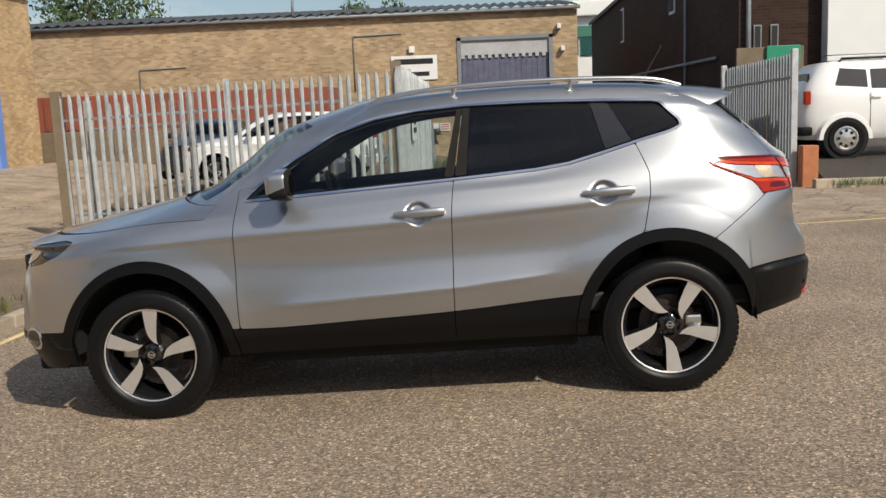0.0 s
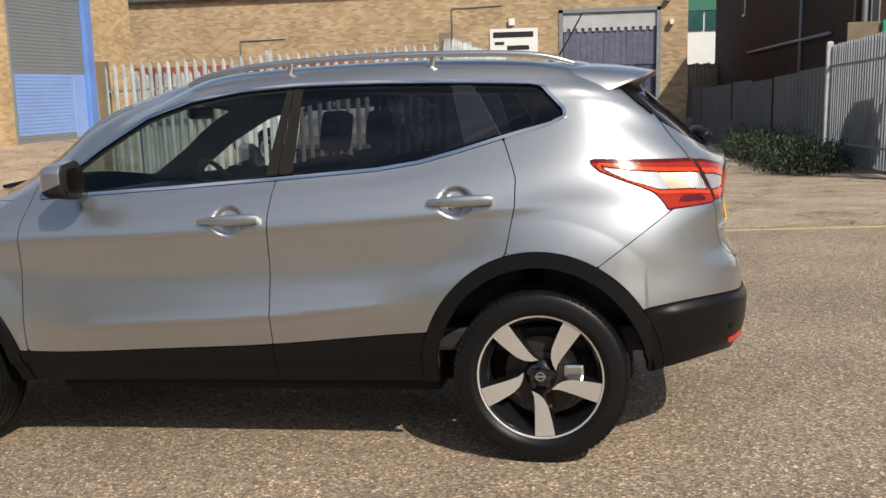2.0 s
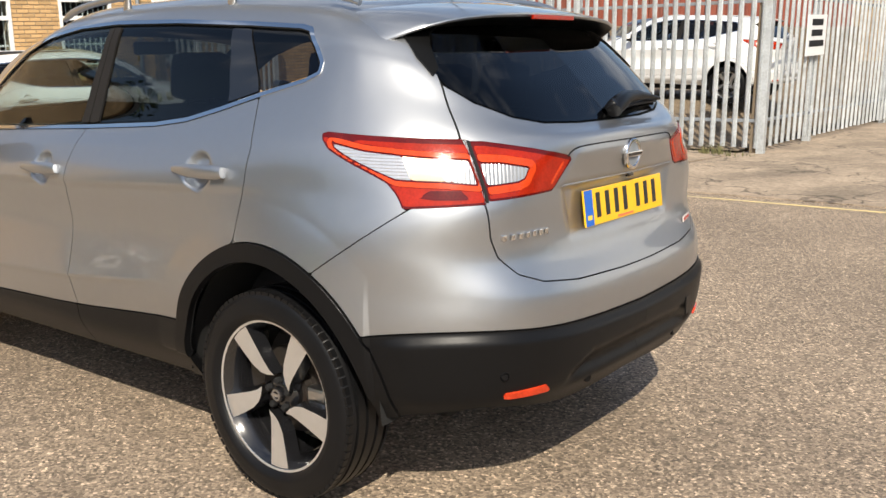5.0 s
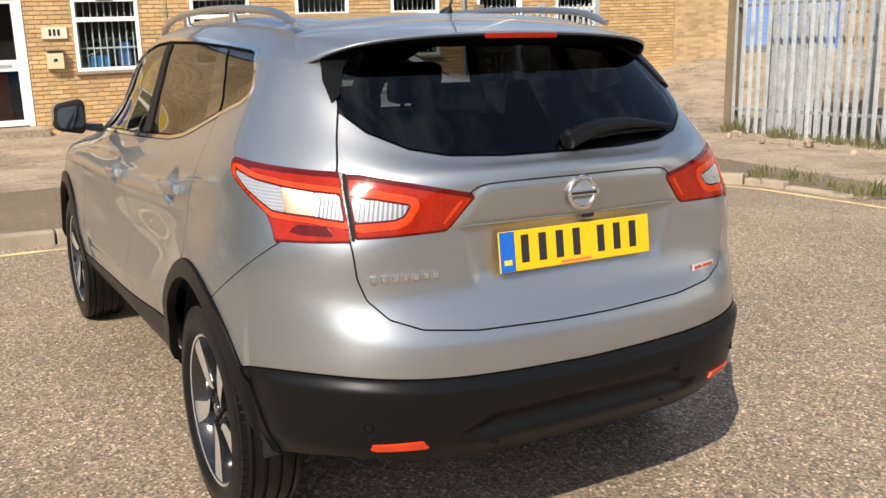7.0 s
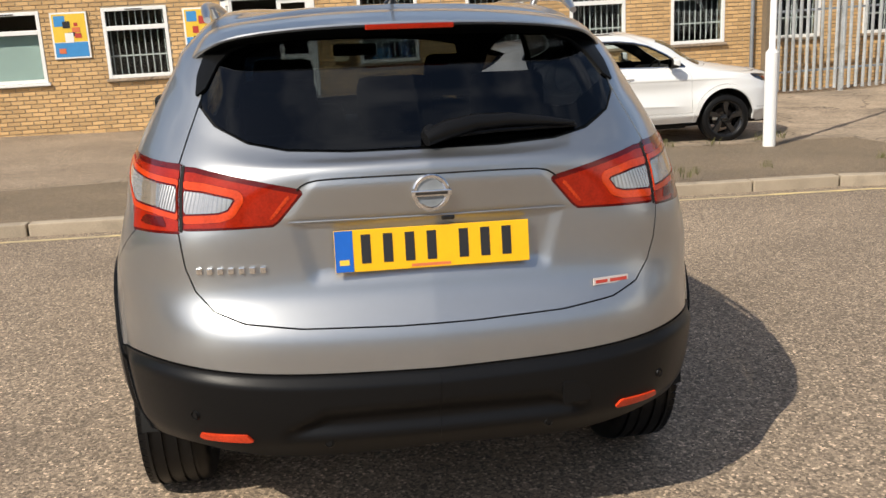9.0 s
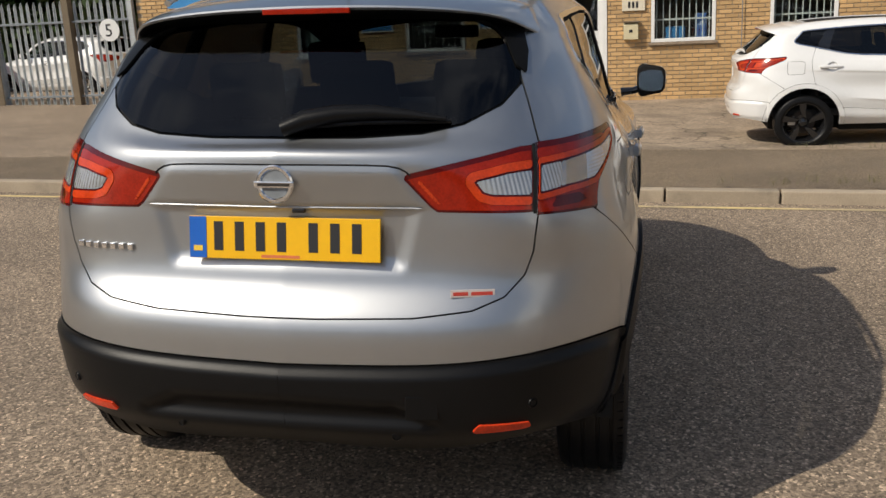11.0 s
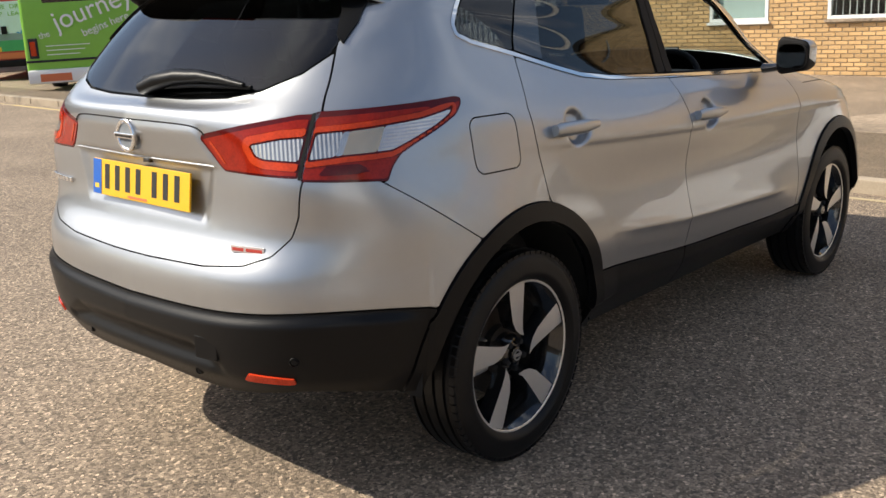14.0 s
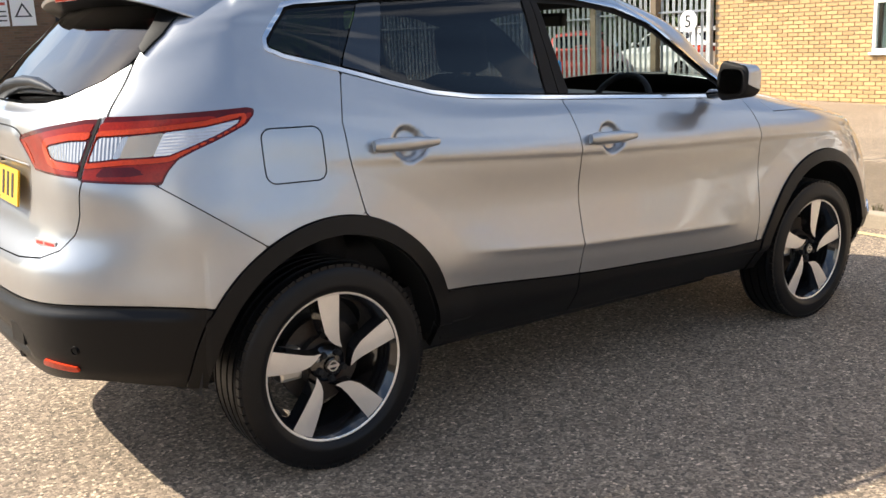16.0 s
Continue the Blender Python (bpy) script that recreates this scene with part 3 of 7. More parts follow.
def window_unit(n, y0, y1, z0, z1, barred):
    w = thing(f"window_{n}", "white plastic window with an opening toplight" + (" and white security bars behind" if barred else " and a pale drawn blind"), "window", kind="structure")
    xf, xb = WALL_X + .012, WALL_X - .07
    t = .062
    zt = z1 - .36
    bm = bm_new()
    add_box(bm, xb, xf, y0, y0 + t, z0, z1, .006)
    add_box(bm, xb, xf, y1 - t, y1, z0, z1, .006)
    add_box(bm, xb, xf, y0 + t, y1 - t, z0, z0 + t, .006)
    add_box(bm, xb, xf, y0 + t, y1 - t, z1 - t, z1, .006)
    add_box(bm, xb, xf, y0 + t, y1 - t, zt - .04, zt + .04, .006)
    part("window_frame", bm, M_UPVC, w)
    part("window_sill", box(WALL_X - .05, WALL_X + .06, y0 - .04, y1 + .04, z0 - .05, z0 - .004, .008), M_UPVC if not barred else M_CONC, w)
    bm = bm_new()
    add_box(bm, xf, xf + .012, y0 + .42, y1 - .42, z1 - .045, z1 - .03, .003)
    part("window_vent", bm, M_DARK, w)
    for a, b in ((z0 + t, zt - .04), (zt + .04, z1 - t)):
        o = part("pane", box(xb + .03, xb + .036, y0 + t, y1 - t, a, b), M_PANE, w)
        o.visible_shadow = False
    if barred:
        m = (y1 - y0 - .2) / 8
        for k in range(9):
            bm = bm_new()
            add_tube(bm, [(xb - .06, y0 + .1 + k * m, z0), (xb - .06, y0 + .1 + k * m, z1)], .011, 6)
            part("security_bar", bm, M_UPVC, w)
        part("cross_bar", box(xb - .075, xb - .05, y0, y1, z0 + .38, z0 + .41), M_UPVC, w)
    else:
        part("roller_blind", box(xb - .06, xb - .05, y0 + .12, y1 - .02, z0, zt - .05), M_BLIND, w, "pale green drawn blind")


lay_bricks()
for n, win in enumerate(WINDOWS):
    window_unit(n + 1, *win)


def lettering(text, size, m, mat, parent=None, label=""):
    cu = bpy.data.curves.new("lettering", "FONT")
    cu.body, cu.size, cu.extrude = text, size, 0.002
    tmp = bpy.data.objects.new("tmp", cu)
    scene.collection.objects.link(tmp)
    me = bpy.data.meshes.new_from_object(tmp.evaluated_get(bpy.context.evaluated_depsgraph_get()))
    bpy.data.objects.remove(tmp)
    me.materials.clear()
    me.materials.append(mat)
    o = new("lettering", me)
    o.matrix_basis = m
    if parent:
        o.parent = parent
    if label:
        o["label"] = label
    return o


FACE_E = Matrix.Rotation(radians(90), 4, "Z") @ Matrix.Rotation(radians(90), 4, "X")     # text on a wall that looks east
FACE_N = Matrix.Rotation(radians(180), 4, "Z") @ Matrix.Rotation(radians(90), 4, "X")

# doorway: white frame, fixed glazed side, folded leaf
d = thing("door_1", "white double door with one leaf folded open on a dark entrance", "door", kind="structure")
y0, y1, z0, z1 = DOOR
bm = bm_new()
for a, b, c, e in ((y0, y0 + .09, z0, z1), (y1 - .09, y1, z0, z1), (y0, y1, z1 - .12, z1)):
    add_box(bm, WALL_X - .1, WALL_X + .015, a, b, c, e, .006)
part("door_frame", bm, M_UPVC, d)
part("door_canopy", box(WALL_X - .05, WALL_X + .10, y0 - .1, y1 + .1, z1, z1 + .16, .01), M_UPVC, d)


def leaf(parent, m):
    bm = bm_new()
    w_, h_ = .60, z1 - z0 - .14
    for a, b, c, e in ((0, .08, 0, h_), (w_ - .08, w_, 0, h_), (.08, w_ - .08, 0, .10), (.08, w_ - .08, h_ - .08, h_), (.08, w_ - .08, .93, 1.12)):
        add_box(bm, -.03, .03, a, b, c, e, .005)
    o = part("door_leaf", bm, M_UPVC, parent)
    o.matrix_basis = m
    for c, e in ((.10, .93), (1.12, h_ - .08)):
        part("door_pane", box(-.004, .004, .08, w_ - .08, c, e), M_PANE, o).visible_shadow = False
    part("letter_plate", box(.03, .036, .17, w_ - .17, .99, 1.05, .003), M_GALV, o)
    return o


leaf(d, Matrix.Translation((WALL_X - .04, y1 - .09 - .60, z0 + .02)))
leaf(d, Matrix.Translation((WALL_X - .02, y0 + .10, z0 + .02)) @ Matrix.Rotation(radians(-80), 4, "Z"))
tagged(part("door_step", box(WALL_X - .2, WALL_X + .55, y0 - .05, y1 + .16, WALL_Z - .2, z0, .02), M_CONC), "worn concrete door step", "step", kind="structure")
tagged(part("counter", box(WALL_X - 3.2, WALL_X - 2.6, -1.2, .4, -.3, .75, .02), M_SKYBLUE), "blue shop counter in the dark entrance", "counter")
tagged(part("display_box", box(WALL_X - 2.2, WALL_X - 1.9, -.25, .1, -.3, .55, .02), M_RED), "red display box inside the entrance", "box")
# things inside a window
tagged(part("blue_crate", box(WALL_X - .38, WALL_X - .16, 1.32, 1.68, .66, .88, .02), M_SKYBLUE), "bright blue plastic crate on a window board", "crate")
tagged(part("blue_bin", box(WALL_X - .40, WALL_X - .18, 1.86, 2.06, .64, 1.1, .03), M_BLUE), "blue plastic bin beside the window", "bin")
# wall sign, letter box, posters, banner, pipes
sign = tagged(part("wall_sign", box(WALL_X + .005, WALL_X + .03, .55, .96, 1.20, 1.40, .004), material("cream_board", (0.7, 0.64, 0.5), 0.5)), "small cream wall sign with dark bars", "sign")
for k in range(3):
    part("sign_bar", box(WALL_X + .03, WALL_X + .033, .66 + k * .07, .70 + k * .07, 1.25, 1.36), M_BLACKTXT, sign)
bm = bm_new()
add_prism(bm, [(0, 0), (.13, .02), (.13, .27), (0, .34)], .26, Matrix.Translation((WALL_X + .002, .58, .68)))
lb = tagged(part("letter_box", bm, material("cream_metal", (0.62, 0.55, 0.36), 0.45)), "cream metal letter box on the wall", "letter box")
part("box_mark", box(WALL_X + .133, WALL_X + .137, .68, .74, .82, .87), M_BLACKTXT, lb)
part("box_lid", box(WALL_X + .002, WALL_X + .15, .565, .855, 1.0, 1.02, .004), M_WOOD, lb)


def poster(y0, y1, z0, z1, seed):
    p = tagged(part("poster", box(WALL_X + .003, WALL_X + .03, y0, y1, z0, z1, .003), M_UPVC), "framed colourful poster of blue, yellow and red blocks", "poster", group="wall posters")
    rnd = random.Random(seed)
    w_, h_ = y1 - y0, z1 - z0
    part("poster_panel", box(WALL_X + .03, WALL_X + .032, y0 + .03, y1 - .03, z0 + .36 * h_, z1 - .03), M_YEL, p)
    part("poster_panel", box(WALL_X + .03, WALL_X + .032, y0 + .03, y1 - .03, z0 + .03, z0 + .35 * h_), M_SKYBLUE, p)
    part("poster_panel", box(WALL_X + .032, WALL_X + .034, y0 + .06, y0 + .4 * w_, z0 + .7 * h_, z1 - .06), M_SKYBLUE, p)
    for k in range(7):
        a, b = y0 + .08 + rnd.random() * (w_ - .3), z0 + .08 + rnd.random() * (h_ - .3)
        part("poster_shape", box(WALL_X + .034 + k * .0006, WALL_X + .035 + k * .0006, a, a + .06 + rnd.random() * .12, b, b + .05 + rnd.random() * .12), (M_RED, M_ORANGE, M_BLACKTXT, M_WHITE)[k % 4], p)


poster(-4.40, -3.77, 1.02, 1.83, 2)
poster(-2.10, -1.50, 1.0, 1.80, 3)
ban = tagged(part("banner", box(WALL_X + .004, WALL_X + .03, -8.4, -6.6, 1.66, 2.4, .004), M_WHITE), "white and blue banner board on the brick wall", "banner")
part("banner_band", box(WALL_X + .03, WALL_X + .033, -8.4, -7.1, 1.67, 1.95), M_SKYBLUE, ban)
for y, name in ((8.95, "downpipe"), (2.65, "cable")):
    bm = bm_new()
    add_tube(bm, [(WALL_X + .05, y, WALL_Z), (WALL_X + .05, y, 4.9)], .04 if name == "downpipe" else .008, 10)
    tagged(part(name, bm, M_GALVD, None, "", True, 50), "grey rainwater pipe down the brick wall" if name == "downpipe" else "thin cable clipped to the brick wall", "pipe")
# blue and grey roller shutter
sh = thing("roller_shutter", "roller shutter with grey upper slats, blue lower slats and a blue frame", "shutter", kind="structure")
y0, y1, z0, z1 = SHUT
n = 0
z = z0
while z < z1 - .01:
    bm = bm_new()
    add_box(bm, WALL_X - .14, WALL_X - .11, y0, y1, z, z + .092, .012)
    part("slat", bm, M_BLUEP if z0 + .18 < z < z0 + 1.75 else M_SHUT, sh)
    z += .095
for a, b, mat_ in ((y0, y0 + .07, M_SHUT), (y1 - .20, y1 + .14, M_BLUE)):
    part("guide_rail", box(WALL_X - .1, WALL_X + .05, a, b, z0 - .1, z1 + .1, .01), mat_, sh)
part("wicket_door", box(WALL_X - .108, WALL_X - .085, y1 - .82, y1 - .22, z0 + .05, z0 + 1.80, .01), M_BLUEP, sh, "pale blue wicket door")

# ---- north unit beyond the fence ----
NY = 30.0
v, f = wall_with_openings(0, .3, -21.0, 2.3, -1.2, 5.1, [(-2.0, 1.25, -.9, 3.98)])
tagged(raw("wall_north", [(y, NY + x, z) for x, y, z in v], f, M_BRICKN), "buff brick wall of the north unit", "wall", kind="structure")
tagged(part("wall_north_end", box(2.0, 2.3, NY + .3, NY + 15, -1.2, 5.1), M_BRICKW), "buff brick end wall of the north unit", "wall", kind="structure")
bm = bm_new()
rows_ = []
for i in range(236):
    x = -21.2 + i * .1
    zz = 5.12 + .045 * math.sin(i * math.pi / 2)
    rows_.append([bm.verts.new((x, NY - .25, zz)), bm.verts.new((x, NY + 9, zz + 1.1)), bm.verts.new((x, NY - .25, zz + .03)), bm.verts.new((x, NY + 9, zz + 1.13))])
for a, b in zip(rows_, rows_[1:]):
    bm.faces.new((a[2], b[2], b[3], a[3]))
    bm.faces.new((a[0], a[1], b[1], b[0]))
    bm.faces.new((a[0], b[0], b[2], a[2]))
tagged(part("roof_north", bm, M_ROOF), "dark corrugated sheet roof", "roof", kind="structure")
bm = bm_new()
add_tube(bm, [(-21.2, NY - .16, 5.02), (2.4, NY - .16, 5.02)], .07, 10)
tagged(part("gutter", bm, M_GALVD, None, "", True), "grey gutter under the corrugated roof edge", "gutter", kind="structure")
tagged(part("loading_plinth", box(-17.9, -6.1, 25.8, 28.5, -.6, 1.22, .03), M_PATH), "low grey plinth under the steel container", "plinth")
hoard = thing("timber_hoarding", "weathered timber board fence across the alley end", "fence")
for k in range(22):
    part("board", box(2.3 + k * .2, 2.49 + k * .2, 49.9, 50.0, -.6, 2.45 + .04 * (k % 3)), M_WOOD, hoard)
cur = thing("strip_curtain", "purple plastic strip curtain in the loading doorway", "curtain")
for k in range(17):
    part("curtain_strip", box(-2.0 + k * .192, -1.81 + k * .192, NY + .12 + .02 * (k % 2), NY + .13 + .02 * (k % 2), -.75, 3.45, .003), M_PVC, cur)
for k in range(16):
    part("curtain_flap", box(-1.98 + k * .2, -1.79 + k * .2, NY + .09 + .012 * (k % 2), NY + .098 + .012 * (k % 2), 2.15, 3.46, .002), M_PVCTOP, cur)
bm = bm_new()
add_box(bm, -2.0, 1.25, NY + .04, NY + .08, 3.45, 3.98)
for k in range(13):
    add_box(bm, -2.0 + k * .25, -1.87 + k * .25, NY + .04, NY + .07, 3.33, 3.45)
tagged(part("valance", bm, material("dull_white_sheet", (0.42, 0.42, 0.43), 0.5, vary=0.2, scale=2, fine=20)), "white scalloped valance over the loading doorway", "valance")
bm = bm_new()
for a, b, c, e in ((-2.14, -2.0, -.9, 4.1), (1.25, 1.39, -.9, 4.1), (-2.14, 1.39, 3.98, 4.12)):
    add_box(bm, a, b, NY - .04, NY + .1, c, e)
tagged(part("trim", bm, M_GALVD), "dark steel frame round the loading doorway", "frame", kind="structure")
# no closed room here: the bay's shade is put into near-black sheets
tagged(part("dock_floor", box(-2.0, 1.25, NY + .3, NY + 6, -.8, -.6), M_DARK), "near-black floor painted for the unlit loading bay", "floor", kind="structure")
tagged(part("dock_back", box(-3, 2, NY + 6, NY + 6.2, -1, 5), M_DARK), "near-black backing painted for the unlit loading bay", "wall", kind="structure")
sg = tagged(part("company_sign", box(-4.62, -2.9, NY - .05, NY - .01, 2.62, 3.52, .005), M_WHITE), "white company sign with dark bars", "sign")
for k, (a, b, c, e) in enumerate(((-4.5, -3.05, 3.2, 3.4), (-4.0, -3.2, 2.76, 2.92), (-4.45, -4.1, 2.95, 3.06))):
    part("sign_bar", box(a, b, NY - .055, NY - .05, c, e), M_BLACKTXT, sg)
bm = bm_new()
add_box(bm, -3.93, -3.72, NY - .14, NY, 3.62, 3.86, .02)
tagged(part("alarm_box", bm, M_UPVC), "white alarm box on the brick wall", "alarm box")
for x, z in ((1.75, 3.55), (1.62, 4.35)):
    bm = bm_new()
    add_box(bm, x - .07, x + .07, NY - .22, NY, z - .08, z + .1, .02)
    tagged(part("wall_lamp", bm, M_WHITE), "small white lamp on the brick wall", "lamp", group="wall lamps")
bm = bm_new()
add_tube(bm, [(-8.2, NY - .1, 5.0), (-8.2, NY - .1, 5.5), (-8.15, NY - .1, 6.0)], .05, 8)
tagged(part("vent_pipe", bm, M_GALVD, None, "", True), "thin grey vent pipe at the roof edge", "pipe")
for x, z0 in ((-6.0, 3.9), (-14.2, 3.0)):
    bm = bm_new()
    add_tube(bm, [(x, NY - .03, z0 - 1.6), (x, NY - .03, z0 + .4), (x + 1.8, NY - .03, z0 + .45)], .025, 6)
    tagged(part("conduit", bm, M_GALVD, None, "", True), "thin conduit pipe on the brick wall", "pipe", group="wall conduits")
tagged(part("wall_notice", box(-3.13, -2.92, NY - .04, NY - .01, .6, .99, .004), M_WHITE), "small white notice on the brick wall", "notice", group="wall notices")
pn = tagged(part("wall_notice", box(-2.87, -2.5, NY - .04, NY - .01, .7, .99, .004), M_WHITE), "small white notice with red bars on the brick wall", "notice", group="wall notices")
for k in range(3):
    part("notice_bar", box(-2.84, -2.54, NY - .044, NY - .04, .75 + k * .08, .79 + k * .08), M_RED, pn)
# far pale shed and dark brick building to the east of the alley
shed = thing("far_shed", "pale metal shed with a green fascia and dark windows", "shed")
part("wall", box(2.6, 16, 58, 70, -1, 7.2), M_WHITE, shed)
part("fascia", box(2.5, 16.1, 57.85, 58, 5.9, 6.6), material("green_fascia", (0.05, 0.17, 0.12), 0.4), shed)
part("roof", box(2.4, 16.2, 57.5, 70, 7.2, 8.2, .1), M_WHITE, shed)
for k in range(5):
    part("window", box(2.9 + k * 1.05, 3.8 + k * 1.05, 57.9, 58.05, 4.7, 5.85), material("green_glass", (0.03, 0.09, 0.085), 0.1, vary=0.3) if k == 0 else bpy.data.materials["green_glass"], shed)
bd = thing("dark_brick_building", "two-storey dark brown brick building beside the alley", "building")
part("wall", box(5.1, 5.4, 18.0, 52, -1, 6.2), M_BRICKD, bd)
part("wall", box(5.4, 7.05, 18.0, 18.3, -1, 8.6), M_BRICKE, bd)
part("wall", box(5.4, 12, 51.7, 52, -1, 6.2), M_BRICKE, bd)
bm = bm_new()
add_prism(bm, [(4.95, 6.1), (4.95, 6.28), (12, 9.2), (12, 9.0)], 34.2, Matrix.Translation((0, 17.9, 0)))
part("roof", bm, M_ROOF, bd)
for x0, z0 in ((5.44, 2.62), (5.84, 2.62)):
    fr = part("window", box(x0, x0 + .19, 17.96, 18.02, z0, z0 + .58, .008), M_GALVD, bd)
    part("pane", box(x0 + .03, x0 + .16, 17.95, 17.959, z0 + .03, z0 + .55), M_DARK, fr)
for y0, z0 in ((26, 4.3), (38, 4.2)):
    fr = part("window", box(5.06, 5.12, y0, y0 + .9, z0, z0 + 1.5, .01), M_UPVC, bd)
    part("pane", box(5.05, 5.059, y0 + .08, y0 + .82, z0 + .08, z0 + 1.42), M_DARK, fr)
bm = bm_new()
add_tube(bm, [(5.02, 20, 2.55), (5.02, 36, 2.6)], .05, 8)
add_tube(bm, [(5.02, 24, -.2), (5.02, 24, 6.1)], .05, 8)
add_tube(bm, [(5.3, 17.9, -.2), (5.3, 17.9, 7.0)], .06, 8)
part("pipework", bm, M_GALVD, bd, "grey pipe run on the dark wall", True)
wb = thing("white_building", "white panelled building behind the car park", "building")
for k in range(6):
    part("wall_panel", box(7.06, 16, 17.6, 17.9, -.6 + k * 1.5, .88 + k * 1.5, .012), M_WHITE, wb)
part("wall", box(7.06, 7.3, 17.9, 30, -.6, 8.4), M_WHITE, wb)

# ---- palisade fences ----


def pale_mesh(h, name="pale"):
    bm = bm_new()
    sec = [(-.036, .004), (-.023, .0), (-.012, -.027), (.012, -.027), (.023, .0), (.036, .004), (.036, .007), (.021, .003), (.010, -.024), (-.010, -.024), (-.021, .003), (-.036, .007)]
    lo = [bm.verts.new((x, y, 0)) for x, y in sec]
    mid = [bm.verts.new((x, y, h - .10)) for x, y in sec]
    tip = [bm.verts.new((x * .25 + (.0 if abs(x) < .015 else math.copysign(.012, x)), y, h - (.0 if abs(x) < .015 else .035))) for x, y in sec]
    for a, b in ((lo, mid), (mid, tip)):
        for i in range(12):
            bm.faces.new((a[i], a[(i + 1) % 12], b[(i + 1) % 12], b[i]))
    bm.faces.new(tip)
    bmesh.ops.recalc_face_normals(bm, faces=bm.faces[:])
    return mesh_of(name, bm, M_GALV)


PALE = pale_mesh(2.35)
PALE_DULL = pale_mesh(2.35, "dull_pale")
PALE_DULL.materials[0] = M_GALVD


def palisade(p0, p1, base, label, pitch=.152, posts=(0, 1), tall=2.4, wood=(), lean=0.0, dull=False):
    """A run of steel pales on two rails between posts."""
    a, b = Vector((*p0, 0)), Vector((*p1, 0))
    d_ = b - a
    L = d_.length
    ang = math.atan2(d_.y, d_.x)
    fe = thing("palisade_fence", label, "fence", group="palisade fences")
    n = int(L / pitch)
    for k in range(n + 1):
        p = a + d_ * (k + .5) * pitch / L
        if (p - a).length > L:
            break
        o = new("pale", PALE_DULL if dull else PALE)
        o.parent = fe
        j = random.Random(k * 7 + int(L * 100))
        o.matrix_basis = Matrix.Translation((p.x, p.y, base(p.x, p.y) + .06 + j.uniform(-.008, .008))) @ Matrix.Rotation(ang, 4, "Z") @ Matrix.Rotation(radians(lean + j.uniform(-.5, .5)), 4, "Y") @ Matrix.Diagonal((1, 1, tall / 2.4, 1))
    for h in (.42, tall - .42):
        za, zb = base(*p0) + h, base(*p1) + h
        bm = bm_new()
        add_box(bm, 0, L, .004, .05, -.022, .022, .004)
        bmesh.ops.transform(bm, matrix=Matrix.Translation((a.x, a.y, za)) @ Matrix.Rotation(ang, 4, "Z") @ Matrix.Rotation(-math.atan2(zb - za, L), 4, "Y"), verts=bm.verts[:])
        part("rail", bm, M_GALVD, fe)
    for k in posts:
        p = a + d_ * k
        z = base(p.x, p.y)
        w = .075 if k in wood else .05
        bm = bm_new()
        add_box(bm, -w, w, -w + .04, w + .05, -.3, tall + .06, .008)
        bmesh.ops.transform(bm, matrix=Matrix.Translation((p.x, p.y, z)) @ Matrix.Rotation(ang, 4, "Z") @ Matrix.Rotation(radians(lean), 4, "Y"), verts=bm.verts[:])
        part("post", bm, M_WOOD if k in wood else M_GALV, fe)
    return fe


yard = lambda x, y: gz(x, y) + .03
palisade((-7.95, 9.62), (-2.35, 9.85), yard, "galvanised steel palisade fence along the yard front", posts=(0, .5, 1), wood=(0,), lean=-.6)
palisade((-7.7, 10.15), (-5.95, 10.2), yard, "galvanised palisade gate leaf folded behind the fence", posts=(0, 1), tall=2.25)
palisade((-2.38, 9.95), (-2.34, 16.4), yard, "galvanised steel palisade fence along the alley", pitch=.24, posts=(0, .32, 1), wood=(0,), tall=2.5)
palisade((-14.2, 8.9), (-14.2, 11.95), west_top, "galvanised palisade gate in front of the brick wall", posts=(0, .52, 1), wood=(0,), tall=2.0)
palisade((4.42, 11.4), (4.2, 15.5), yard, "dull steel palisade gate folded back along the alley", posts=(0, 1), tall=2.3, dull=True)
palisade((-15.0, -9.2), (-15.0, -12.4), west_top, "galvanised palisade fence joined to the brick unit", posts=(0, .45, 1), wood=(.45,), tall=2.35)
palisade((-15.0, -12.45), (-14.6, -17.0), west_top, "galvanised palisade gate beside the brick unit", posts=(0, .5, 1), wood=(0,), tall=2.3)
palisade((-14.6, -17.05), (-14.0, -24.0), west_top, "galvanised palisade fence under the trees", posts=(0, .5, 1), tall=2.3)
# sheet-steel fencing further up the alley
for (xa, ya), (xb, yb), lab in (((-2.36, 16.5), (-3.0, 28.4), "grey corrugated sheet fence along the alley"), ((4.25, 15.7), (2.45, 29.5), "dark grey sheet fence along the alley")):
    L = math.hypot(xb - xa, yb - ya)
    fe = thing("sheet_fence", lab, "fence")
    tall_, sheet_ = (1.85, M_SHEET) if xa < 0 else (1.95, M_GALVD)
    n = int(L / .06)
    prev, bm, zdrop = None, bm_new(), 0
    for k in range(n + 1):
        if k % 34 == 0 and k:
            bmesh.ops.solidify(bm, geom=bm.faces[:], thickness=.004)
            part("sheet_panel", bm, sheet_, fe)
            prev, bm, zdrop = None, bm_new(), .03 * ((k // 34) % 3)
        x, y = xa + (xb - xa) * k / n, ya + (yb - ya) * k / n
        off = .018 * (1 if (k // 2) % 2 else -1)
        z = gz(x, y)
        now = (bm.verts.new((x + off, y, z - .05)), bm.verts.new((x + off, y, z + (tall_ - (tall_ - (1.2 if xa < 0 else 1.75)) * k / n) - zdrop)))
        if prev:
            bm.faces.new((prev[0], now[0], now[1], prev[1]))
        prev = now
    bmesh.ops.solidify(bm, geom=bm.faces[:], thickness=.004)
    part("sheet_panel", bm, sheet_, fe)
